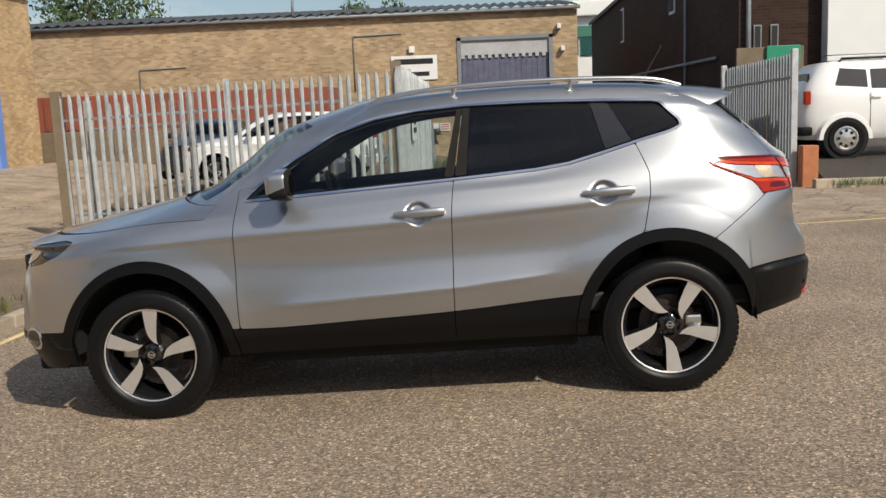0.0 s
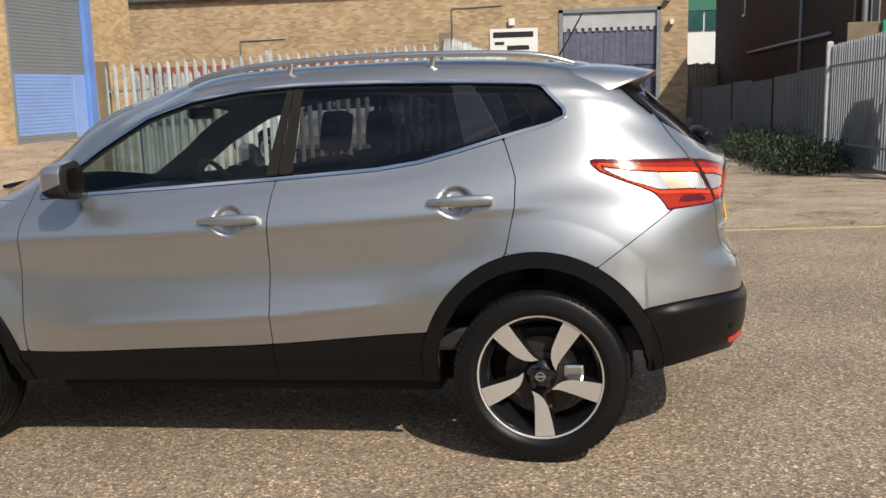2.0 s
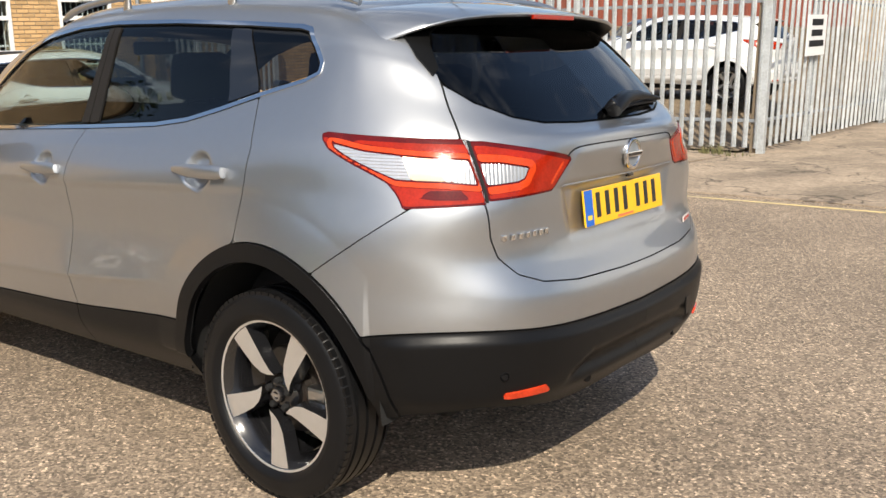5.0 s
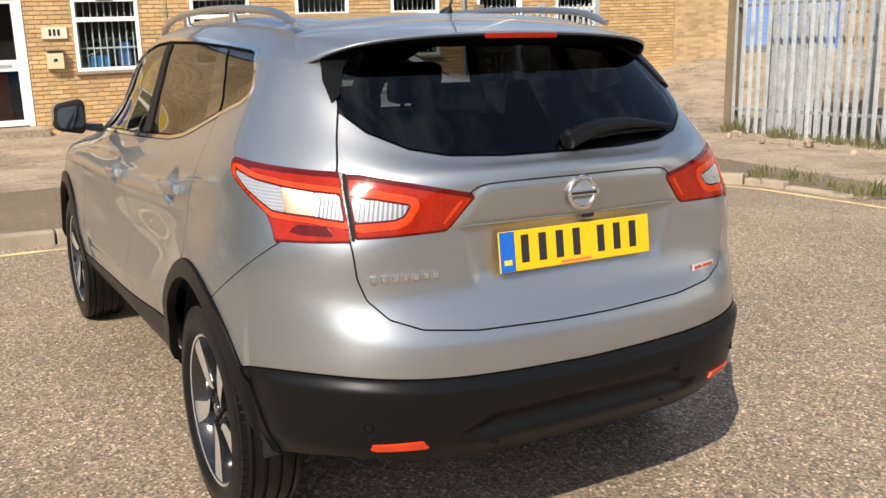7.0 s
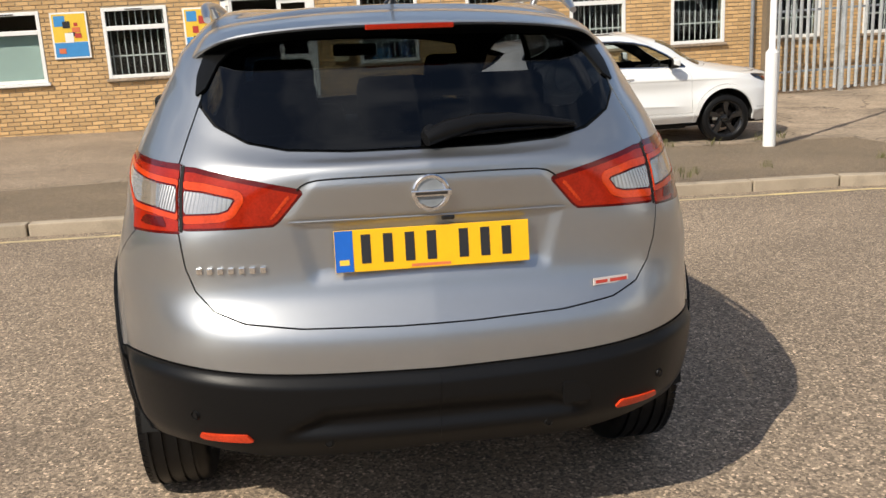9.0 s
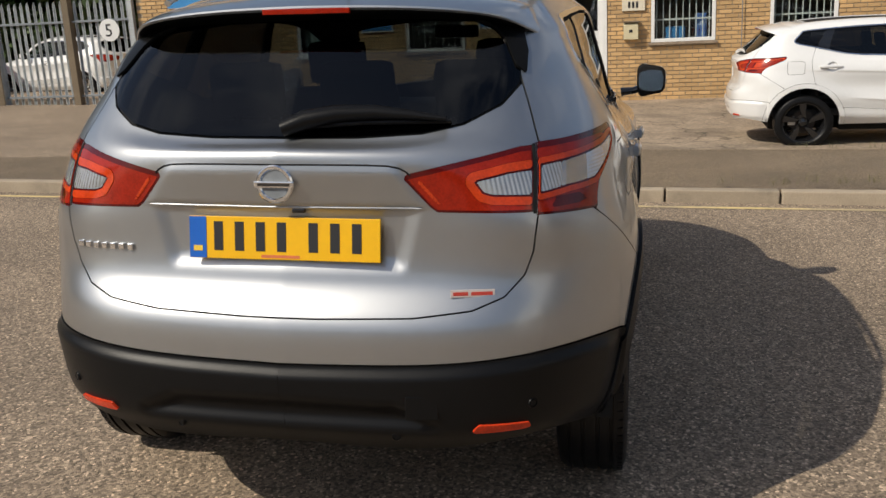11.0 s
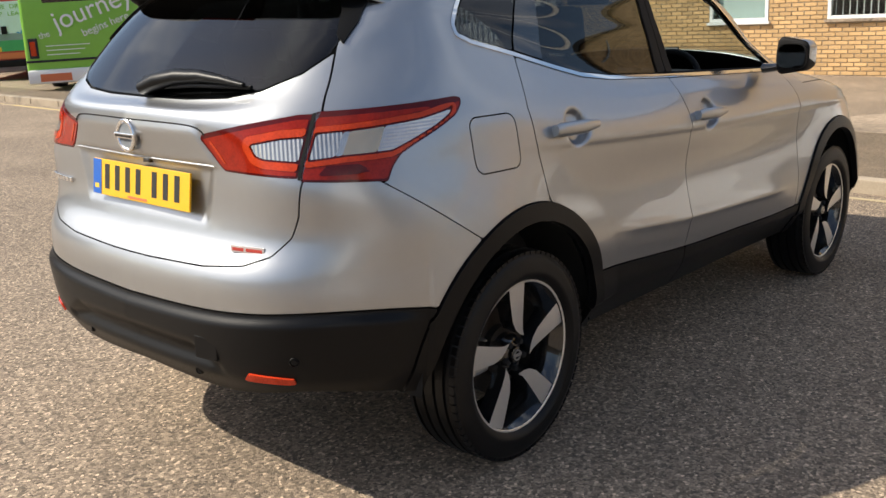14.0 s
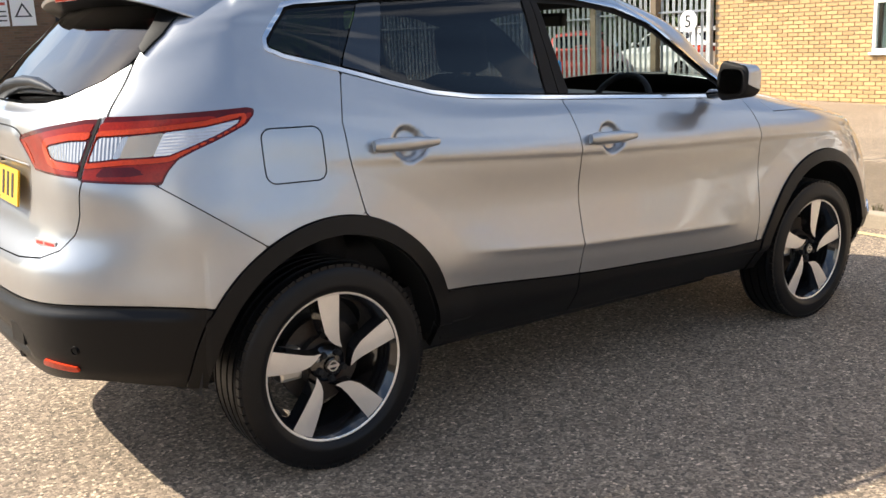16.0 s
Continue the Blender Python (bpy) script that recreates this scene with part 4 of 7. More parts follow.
nt_ = tagged(part("fence_notice", box(-2.31, -2.295, 11.27, 12.13, .95, 1.53, .004), M_WHITE), "white notice board with dark bars on the palisade", "notice")
for k in range(3):
    part("notice_bar", box(-2.295, -2.292, 11.45 - .08 * (k == 2), 11.95 + .08 * (k == 2), 1.38 - k * .15, 1.47 - k * .15), M_BLACKTXT, nt_)
disc = bm_new()
add_lathe(disc, [(.0001, .012), (.225, .012), (.225, 0)], Matrix.Translation((-14.93, -9.72, 1.31)) @ Matrix.Rotation(radians(-90), 4, "Z"), 32)
dsc = tagged(part("round_sign", disc, M_WHITE), "round white sign with a black figure five on the fence", "sign")
lettering("5", .36, Matrix.Translation((-14.915, -9.825, 1.185)) @ FACE_E, M_BLACKTXT, dsc)
# lamp column
z = west_top(-7.75, 5.52)
lc = thing("lamp_column", "white-painted steel lamp column with a yellow band", "lamp post")
bm = bm_new()
add_tube(bm, [(-7.75, 5.52, z - .1), (-7.75, 5.52, z + 1.15)], .078, 20)
part("base_shaft", bm, M_WHITE, lc, "white-painted base", True, 50)
bm = bm_new()
add_tube(bm, [(-7.75, 5.52, z + 1.15), (-7.75, 5.52, z + 1.2), (-7.75, 5.52, z + 6.5)], [.076, .04, .034], 16)
part("shaft", bm, M_UPVC, lc, "", True, 50)
bm = bm_new()
add_tube(bm, [(-7.75, 5.52, z + 2.25), (-7.75, 5.52, z + 2.5)], .07, 16)
part("band", bm, M_YEL, lc, "yellow band", True, 50)
# brick pier, low wall and car park edge to the east
tagged(part("brick_pier", box(4.42, 4.69, 11.0, 11.27, -.3, .62, .015), material("orange_brick", (0.42, 0.16, 0.07), 0.85, vary=0.25, scale=8, fine=50, bump=0.004)), "low orange brick pier", "pier")
tagged(part("trim_edge", box(4.5, 20, 10.55, 10.75, -.3, gz(4.5, 10.6) + .16, .02), M_KERB), "mossy concrete edging of the car park", "kerb", kind="structure")
bm = bm_new()
add_prism(bm, [(10.75, -.4), (10.75, .0), (11.75, .33), (17.6, .45), (17.6, -.4)], 17.5, Matrix.Translation((4.75, 0, 0)) @ Matrix(((0, 1, 0, 0), (1, 0, 0, 0), (0, 0, 1, 0), (0, 0, 0, 1))))
bmesh.ops.recalc_face_normals(bm, faces=bm.faces[:])
tagged(part("car_park", bm, M_CARPARK), "dark tarmac car park", "pavement", kind="structure")
hd = thing("hoarding_board", "timber board with a green panel behind the gate", "board")
part("board", box(4.7, 6.2, 16.6, 16.7, 0, 2.6, .01), M_WOOD, hd)
part("panel", box(5.35, 6.1, 16.52, 16.59, 2.22, 2.62, .01), material("green_panel", (0.02, 0.25, 0.14), 0.4), hd)
# stack of orange steel in the yard
cont = thing("steel_container", "long orange-red steel storage container behind the fence", "container")
for k in range(-2, 4):
    part("side_panel", box(-13.9 + k * 1.9, -12.04 + k * 1.9, 26.0, 28.3, 1.22, 2.4, .02), M_RUST, cont)
    for j in range(6):
        part("rib", box(-13.8 + k * 1.9 + j * .3, -13.72 + k * 1.9 + j * .3, 25.95, 26.0, 1.28, 2.34), M_RUST, cont)

# ---- south side: brown unit, trees, bollard, weeds ----
SY = -27.0
sz = gz(-6, SY) - .3
v, f = wall_with_openings(0, -.3, -22.0, 14.0, sz - .5, sz + 6.0, [(-4.4, .6, sz, sz + 4.2), (-13.0, -7.5, sz, sz + 4.2)])
tagged(raw("wall_south", [(y, SY + x, z) for x, y, z in v], f, M_BRICKB), "brown brick wall of the south units", "wall", kind="structure")
tagged(part("roof_south", box(-22.2, 14.2, SY - 8, SY + .15, sz + 6.0, sz + 6.2, .02), M_ROOF), "dark roof edge of the south units", "roof", kind="structure")
# near-black sheet stands in for the shaded depth behind the opening
tagged(part("room_south", box(-5, 1, SY - 6, SY - 5.8, sz - .2, sz + 5), M_DARK), "near-black backing painted for the unlit south unit", "wall", kind="structure")
s2 = thing("roller_shutter", "brown slatted roller shutter in the south unit", "shutter", kind="structure")
for k in range(44):
    part("slat", box(-13.0, -7.5, SY - .14, SY - .11, sz + k * .095, sz + k * .095 + .092, .012), M_WOOD, s2)
bm = bm_new()
add_tube(bm, [(-6.9, SY + .1, sz), (-6.9, SY + .1, sz + 6)], .06, 8)
tagged(part("downpipe", bm, M_DARK, None, "", True), "black rainwater pipe on the brown wall", "pipe")
for x0, mat_ in ((-5.55, M_WHITE), (-6.3, M_WHITE)):
    sg = tagged(part("safety_sign", box(x0, x0 + .68, SY + .005, SY + .025, sz + 2.0, sz + 2.75, .004), mat_), "white safety notice with a black triangle and bars", "sign", group="safety signs")
    if x0 > -6:
        part("sign_bar", box(x0 + .06, x0 + .62, SY + .025, SY + .028, sz + 2.6, sz + 2.68), M_RED, sg)
        for k in range(3):
            part("sign_bar", box(x0 + .06, x0 + .6, SY + .025, SY + .028, sz + 2.14 + k * .13, sz + 2.18 + k * .13), M_BLACKTXT, sg)
    else:
        bm = bm_new()
        add_prism(bm, [(-.25, 0), (.25, 0), (0, .42)], .003, Matrix.Translation((x0 + .34, SY + .025, sz + 2.25)))
        part("triangle", bm, M_BLACKTXT, sg)
        bm = bm_new()
        add_prism(bm, [(-.17, 0), (.17, 0), (0, .29)], .003, Matrix.Translation((x0 + .34, SY + .0285, sz + 2.29)))
        part("triangle_inner", bm, M_WHITE, sg)
# added wall, never in view; only reflections on the car pick it up
tagged(part("wall_east", box(30, 30.4, -30, 30, -1, 5.0), M_BRICKW), "unseen plain buff brick wall added to the east", "wall", kind="structure")

bz = west_top(-14.2, -12.9)
bo = thing("bollard", "yellow steel bollard with a blue top", "bollard")
bm = bm_new()
add_tube(bm, [(-14.2, -12.9, bz - .1), (-14.2, -12.9, bz + .62)], .07, 14)
part("post", bm, M_YEL, bo, "", True, 50)
bm = bm_new()
add_tube(bm, [(-14.2, -12.9, bz + .62), (-14.2, -12.9, bz + .92), (-14.2, -12.9, bz + .97)], [.071, .071, .03], 14)
part("cap", bm, M_SKYBLUE, bo, "blue top", True, 50)


def tree(x, y, h, r, seed, label, z0=None, n=230, leaf=1.0, low=0.0):
    """Tapered trunk, limbs, and a ragged crown of leaf clumps with gaps."""
    rnd = random.Random(seed)
    z0 = gz(x, y) - .2 if z0 is None else z0
    t = thing("tree", label, "tree", group="background trees")
    bm = bm_new()
    add_tube(bm, [(x, y, z0), (x + .1, y, z0 + h * .35), (x - .1, y + .1, z0 + h * .7), (x, y, z0 + h * .92)], [h * .03, h * .022, h * .012, .02], 9)
    clumps = []
    for k in range(11):
        a, e = rnd.random() * math.tau, rnd.uniform(.25, .75)
        tip = Vector((x + r * .8 * math.cos(a) * rnd.uniform(.5, 1), y + r * .8 * math.sin(a) * rnd.uniform(.5, 1), z0 + h * (e + .2)))
        add_tube(bm, [(x, y, z0 + h * e * .7), tuple(Vector((x, y, z0 + h * e * .85)).lerp(tip, .5)), tuple(tip)], [h * .011, h * .007, .012], 6)
        clumps.append((tip, r * rnd.uniform(.3, .5)))
    clumps += [(Vector((x + rnd.uniform(-.5, .5) * r, y + rnd.uniform(-.5, .5) * r, z0 + h * rnd.uniform(.5, .97))), r * rnd.uniform(.25, .45)) for _ in range(12)]
    part("trunk", bm, M_BARK, t, "", True, 60)
    clumps += [(Vector((x + rnd.uniform(-.8, .8) * r, y + rnd.uniform(-.8, .8) * r, z0 + h * rnd.uniform(.12, .5))), r * rnd.uniform(.35, .5)) for _ in range(int(14 * low))]
    V, F = [], []
    for c, cr in clumps:
        for _ in range(n):
            d_ = Vector((rnd.gauss(0, 1), rnd.gauss(0, 1), rnd.gauss(0, .8)))
            p = c + d_.normalized() * cr * rnd.random() ** .4
            s_ = rnd.uniform(.07, .15) * (h / 8) * leaf
            q_ = Euler((rnd.random() * 6.3, rnd.random() * 6.3, rnd.random() * 6.3)).to_matrix()
            k = len(V)
            V += [tuple(p + q_ @ Vector(o)) for o in ((-s_, 0, 0), (0, -s_ * .55, .02), (s_, 0, 0), (0, s_ * .55, .02))]
            F.append((k, k + 1, k + 2, k + 3))
    raw("crown", V, F, M_LEAF, t, "dark green ragged leaf crown")


for k, (x, y, h, r) in enumerate(((-23.5, -11.5, 7.5, 3.2), (-22.5, -15.5, 8.0, 3.4), (-21.5, -19.5, 7.2, 3.2), (-21.5, -23.5, 8.2, 3.4), (-18.5, -27.5, 7.4, 3.2), (-26.5, -8.5, 8.0, 3.4), (-26.0, -18.0, 9.0, 3.8))):
    tree(x, y, h, r, k + 1, "dark leafy tree behind the palisade fence", n=300, leaf=1.75, low=1)
tree(-24, 49, 11.0, 5.0, 4, "dense green tree behind the brick unit")
tree(-8, 54, 9.0, 3.0, 5, "sparse tree tops above the corrugated roof")


def weeds(name, spots, seed, label, h=.35, per=26, mat=None):
    rnd = random.Random(seed)
    V, F = [], []
    for x, y, z, s_ in spots:
        for _ in range(per):
            a, l = rnd.random() * math.tau, h * s_ * rnd.uniform(.5, 1.2)
            bx, by = x + rnd.gauss(0, .09 * s_), y + rnd.gauss(0, .09 * s_)
            dx, dy, w = math.cos(a) * l * .45, math.sin(a) * l * .45, .004 + .006 * rnd.random()
            k = len(V)
            V += [(bx - w, by, z), (bx + w, by, z), (bx + dx * .4 + w * .7, by + dy * .4, z + l * .6), (bx + dx * .4 - w * .7, by + dy * .4, z + l * .6), (bx + dx, by + dy, z + l)]
            F += [(k, k + 1, k + 2, k + 3), (k + 3, k + 2, k + 4)]
    o = raw(name, V, F, mat or M_DRY)
    tagged(o, label, "weeds", kind="stuff")


rw = random.Random(11)
weeds("tall_weeds", [(-2.28 + rw.gauss(0, .14), 16.4 + rw.random() * 4.5, gz(-2.2, 19), rw.uniform(.5, 1.15)) for _ in range(26)]
      + [(-2.6 + rw.gauss(0, .2), 22.0 + rw.random() * 3.5, gz(-2.5, 23), rw.uniform(.6, 1.4)) for _ in range(16)], 1, "tall dry green weeds against the alley fence", .40, 34)
weeds("weed_stalks", [(-2.28 + rw.gauss(0, .05), 17.6 + rw.gauss(0, .3), gz(-2.3, 18), rw.uniform(.6, 1.15)) for _ in range(9)], 6, "tall straggling green stalks against the sheet fence", 1.25, 9, M_LEAF)
weeds("fence_weeds", [(-7.9 + rw.random() * 5.6, 9.5 + rw.gauss(0, .06), gz(-5, 9.5) + .02, rw.uniform(.3, .8)) for _ in range(60)], 2, "scrubby weeds along the foot of the palisade", .3, 16)


def scrub(name, spots, seed, label, mat=None):
    """Low leafy bushes: many small leaves about crooked stems."""
    rnd = random.Random(seed)
    V, F = [], []
    for x, y, z, r in spots:
        for _ in range(260):
            d_ = Vector((rnd.gauss(0, 1), rnd.gauss(0, 1), abs(rnd.gauss(0, .9)))).normalized() * r * rnd.random() ** .45
            p = Vector((x, y, z + .04)) + Vector((d_.x, d_.y, d_.z * 1.25))
            s_ = rnd.uniform(.022, .05)
            q_ = Euler((rnd.random() * 6.3, rnd.random() * 6.3, rnd.random() * 6.3)).to_matrix()
            k = len(V)
            V += [tuple(p + q_ @ Vector(o)) for o in ((-s_, 0, 0), (0, -s_ * .45, .008), (s_, 0, 0), (0, s_ * .45, .008))]
            F.append((k, k + 1, k + 2, k + 3))
        for _ in range(6):
            a, l = rnd.random() * math.tau, r * rnd.uniform(.8, 1.5)
            k = len(V)
            tip = (x + math.cos(a) * l * .5, y + math.sin(a) * l * .5, z + l)
            V += [(x - .008, y, z), (x + .008, y, z), (tip[0] + .003, tip[1], tip[2]), (tip[0] - .003, tip[1], tip[2])]
            F.append((k, k + 1, k + 2, k + 3))
    tagged(raw(name, V, F, mat or M_LEAF), label, "bushes", kind="stuff")


scrub("alley_bushes", [(3.55 - .06 * (y_ - 12.5) + rw.gauss(0, .25), y_, gz(3.4, y_), rw.uniform(.3, .62)) for y_ in [12.7 + .14 * k for k in range(60)]], 3, "dark green scrub along the alley fence", M_SCRUB)
scrub("fence_climber", [(-2.85 + rw.gauss(0, .06), 25.6 + rw.gauss(0, .25), gz(-2.8, 24) + .95 + .1 * k, .16) for k in range(4)], 8, "brown straggling growth over the end of the sheet fence", M_DRYCLIMB)
weeds("kerb_weeds", [(KX - .15 + rw.gauss(0, .05), -6 + rw.random() * 11.5, west_top(KX - .2, 0) + .0, .35) for _ in range(26)] + [(-8.3 + rw.gauss(0, .1), 2 + rw.random() * 4, west_top(-8.3, 4), .5) for _ in range(14)]
      + [(-4.2 + rw.random() * 1.6, 6.15 + rw.gauss(0, .12), west_top(-4, 6.1), rw.uniform(.3, .7)) for _ in range(18)], 4, "small weeds in the joints of the kerb", .22, 14)
weeds("gate_weeds", [(4.6 + rw.random() * 5, 10.5 + rw.gauss(0, .06), gz(4.6, 10.5) + .05, rw.uniform(.4, .9)) for _ in range(40)], 5, "green moss and weeds on the car park edging", .2, 18, M_LEAF)
# litter stones on the verge
for k in range(9):
    bm = bm_new()
    bmesh.ops.create_icosphere(bm, subdivisions=1, radius=.05 + .03 * rw.random())
    for v_ in bm.verts:
        v_.co *= rw.uniform(.7, 1.2)
    x, y = (-7.7 + rw.random() * 4.5, 8.6 + rw.random() * .7)
    o = part("rubble_stone", bm, M_CONC)
    o.matrix_basis = Matrix.Translation((x, y, west_top(x, y) + .02 if x < -5 else gz(x, y) + .05))
    tagged(o, "pale lump of concrete rubble on the verge", "stone", group="rubble stones")

# ---- the silver car: materials ----


def paint(name, colour, metal=0.75, rough=0.36, flake=0.1):
    m = material(name, colour, rough, metal, vary=0.02, scale=0.7, fine=30, coat=0.9)
    p = m.node_tree.nodes["Principled BSDF"]
    p.inputs["Coat Roughness"].default_value = 0.02
    return m


M_SILVER = paint("silver_metallic_paint", (0.416, 0.428, 0.442), 0.92, 0.38)
M_CLAD = material("black_textured_plastic", (0.0048, 0.0048, 0.0052), 0.38, vary=0.15, scale=3, fine=400, bump=0.0005, spec=0.2)
M_GLOSS = material("gloss_black", (0.008, 0.008, 0.009), 0.08, vary=0.05, coat=0.6)
M_PILLAR = material("satin_black_pillar", (0.0165, 0.0155, 0.015), 0.55, vary=0.08, spec=0.1)
M_FIN = material("black_fin_plastic", (0.005, 0.005, 0.005), 0.35, vary=0.05, spec=0.12)
M_CHROME = material("bright_chrome", (0.78, 0.78, 0.78), 0.09, 1.0, vary=0.03)
M_ALU = material("satin_aluminium", (0.62, 0.62, 0.61), 0.28, 1.0, vary=0.04)
M_UNDER = material("black_underside", (0.006, 0.006, 0.006), 0.9, vary=0.1)
M_GAP = material("black_rubber_seal", (0.004, 0.004, 0.004), 0.9, vary=0.1)
M_RUBBER = material("tyre_rubber", (0.0055, 0.0055, 0.006), 0.42, vary=0.25, scale=8, fine=150, bump=0.0006, spec=0.22, dirt=(0.012, 0.011, 0.010), dirt_at=(0.6, 0.85))
M_RIM = material("gloss_black_alloy", (0.009, 0.009, 0.01), 0.14, vary=0.05, coat=0.8)
M_MACH = material("machined_alloy_face", (0.78, 0.77, 0.755), 0.34, 0.85, vary=0.06, scale=20, fine=300)
M_DISC = material("brake_disc_steel", (0.05, 0.042, 0.036), 0.5, 0.6, vary=0.2, scale=20, dirt=(0.05, 0.025, 0.015))
M_SEAT = material("dark_seat_cloth", (0.022, 0.022, 0.024), 0.85, vary=0.15, fine=300, bump=0.001)
M_TRIM = material("dark_cabin_plastic", (0.02, 0.02, 0.022), 0.6, vary=0.1)
M_TINT = glass("privacy_glass", (0.105, 0.112, 0.118), ior=1.52)
M_CLEAR = glass("clear_car_glass", (0.60, 0.68, 0.66))
M_MIRROR = material("mirror_glass", (0.8, 0.82, 0.84), 0.01, 1.0, vary=0.0)


def lens(name, colour, rough=0.12, emit=0.0):
    m = material(name, colour, rough, 0.0, vary=0.3, scale=22, fine=160, coat=0.25, bump=0.0005, spec=0.25)
    return m


M_LENSR = lens("red_lens", (0.28, 0.014, 0.004))
M_LENSD = lens("dark_red_lens", (0.085, 0.004, 0.004))
M_LENSO = lens("orange_red_lens", (0.50, 0.045, 0.009))
M_REFLEX = lens("orange_reflector", (0.52, 0.042, 0.012))


def fluted(name, colour, pitch, metal=0.75, rough=0.16, level_=False):
    """Clear lens over a silvered bowl, with upright flutes moulded in."""
    m = material(name, colour, rough, metal, vary=0.1, scale=40, fine=200, coat=1.0)
    nt = m.node_tree
    geo = nt.nodes.new("ShaderNodeNewGeometry")
    sep = nt.nodes.new("ShaderNodeSeparateXYZ")
    nt.links.new(geo.outputs["Position"], sep.inputs[0])
    ab = nt.nodes.new("ShaderNodeMath")
    ab.operation = "ABSOLUTE"
    nt.links.new(sep.outputs["Y"], ab.inputs[0])
    df = nt.nodes.new("ShaderNodeMath")
    df.operation = "SUBTRACT"
    nt.links.new(ab.outputs[0], df.inputs[0])
    nt.links.new(sep.outputs["X"], df.inputs[1])
    sc = nt.nodes.new("ShaderNodeMath")
    sc.operation = "MULTIPLY"
    nt.links.new(sep.outputs["Z"] if level_ else df.outputs[0], sc.inputs[0])
    sc.inputs[1].default_value = math.tau / pitch
    sn = nt.nodes.new("ShaderNodeMath")
    sn.operation = "SINE"
    nt.links.new(sc.outputs[0], sn.inputs[0])
    b = nt.nodes.new("ShaderNodeBump")
    b.inputs["Strength"].default_value, b.inputs["Distance"].default_value = 0.5, pitch * 0.12
    nt.links.new(sn.outputs[0], b.inputs["Height"])
    nt.links.new(b.outputs[0], nt.nodes["Principled BSDF"].inputs["Normal"])
    return m


M_LENSW = fluted("clear_lens_reflector", (0.44, 0.435, 0.43), 0.016, 0.6, 0.2)
M_LENST = fluted("clear_lens_level_flutes", (0.60, 0.61, 0.63), 0.0085, 0.6, 0.18, True)
M_LENSG = fluted("grey_fluted_lens", (0.46, 0.45, 0.43), 0.0075, 0.85, 0.2)
M_LENSA = fluted("amber_reflector", (0.50, 0.39, 0.27), 0.0075, 0.75, 0.22)

# ---- body form: level curves from rear middle round the side to the nose ----


def spline(points, at):
    """A cubic through evenly numbered points, smooth to the second order."""
    pts = np.asarray(points, float)
    n = len(pts)
    a = np.zeros((n, n))
    r = np.zeros_like(pts)
    a[0, 0] = a[-1, -1] = 1
    for i in range(1, n - 1):
        a[i, i - 1:i + 2] = 1, 4, 1
        r[i] = 6 * (pts[i + 1] - 2 * pts[i] + pts[i - 1])
    k = np.linalg.solve(a, r)
    at = np.asarray(at, float)
    i = np.clip(at.astype(int), 0, n - 2)
    t = (at - i)[:, None]
    return (pts[i] * (1 - t) + pts[i + 1] * t + ((1 - t) ** 3 - (1 - t)) * k[i] / 6 + (t ** 3 - t) * k[i + 1] / 6)


LEVELS = []


def level(*p):
    LEVELS.append(np.array(p, float).reshape(-1, 3))


# underside edge
level(.765, 0, .362, .745, .40, .355, .665, .645, .39, .445, .80, .36, .1, .84, .33, -.5, .80, .31, -1.05, .80, .31, -1.6, .80, .31, -2.15, .81, .31, -2.65, .83, .31, -3.1, .79, .28, -3.38, .50, .26, -3.46, 0, .26)
# fullest line of the dark sill and bumpers
level(.802, 0, .47, .782, .40, .47, .685, .655, .47, .465, .818, .45, .1, .90, .44, -.5, .86, .41, -1.05, .855, .40, -1.6, .855, .40, -2.15, .865, .40, -2.65, .89, .42, -3.15, .83, .42, -3.45, .52, .40, -3.53, 0, .40)
# upper edge of the dark cladding
level(.81, 0, .59, .79, .40, .60, .70, .665, .62, .465, .836, .61, .1, .903, .56, -.5, .872, .515, -1.05, .87, .475, -1.6, .87, .455, -2.15, .876, .45, -2.65, .90, .50, -3.17, .825, .475, -3.47, .52, .47, -3.54, 0, .47)
# bumper ledge and lower door crease
level(.805, 0, .685, .787, .40, .69, .698, .66, .705, .462, .832, .72, .1, .903, .70, -.5, .887, .62, -1.05, .888, .575, -1.6, .888, .555, -2.15, .888, .56, -2.65, .90, .66, -3.15, .805, .68, -3.45, .51, .69, -3.53, 0, .69)
# hollow of the doors and plate recess
level(.747, 0, .80, .731, .42, .80, .665, .658, .81, .468, .826, .83, .1, .893, .83, -.5, .873, .78, -1.05, .87, .76, -1.6, .87, .75, -2.15, .874, .76, -2.65, .886, .79, -3.12, .785, .79, -3.42, .50, .80, -3.51, 0, .80)
# shoulder
level(.738, 0, .97, .722, .40, .97, .665, .65, .965, .46, .803, .965, .1, .864, .985, -.5, .886, .96, -1.05, .89, .935, -1.6, .888, .92, -2.15, .878, .915, -2.65, .866, .92, -3.05, .77, .89, -3.38, .49, .88, -3.48, 0, .89)
# below the windows, the crest of the tailgate, the bonnet's edge
level(.76, 0, 1.125, .722, .38, 1.12, .59, .637, 1.13, .36, .772, 1.15, .05, .826, 1.13, -.5, .836, 1.08, -1.05, .84, 1.06, -1.6, .836, 1.03, -2.15, .832, 1.01, -2.62, .80, 1.00, -2.98, .70, .965, -3.3, .43, .955, -3.40, 0, .965)
# window sills, rear glass base, scuttle
level(.695, 0, 1.16, .665, .36, 1.165, .525, .597, 1.225, .30, .695, 1.30, .06, .715, 1.325, -.5, .778, 1.165, -1.05, .788, 1.13, -1.6, .782, 1.107, -2.15, .757, 1.085, -2.36, .68, 1.085, -2.47, .52, 1.105, -2.54, .28, 1.125, -2.56, 0, 1.13)
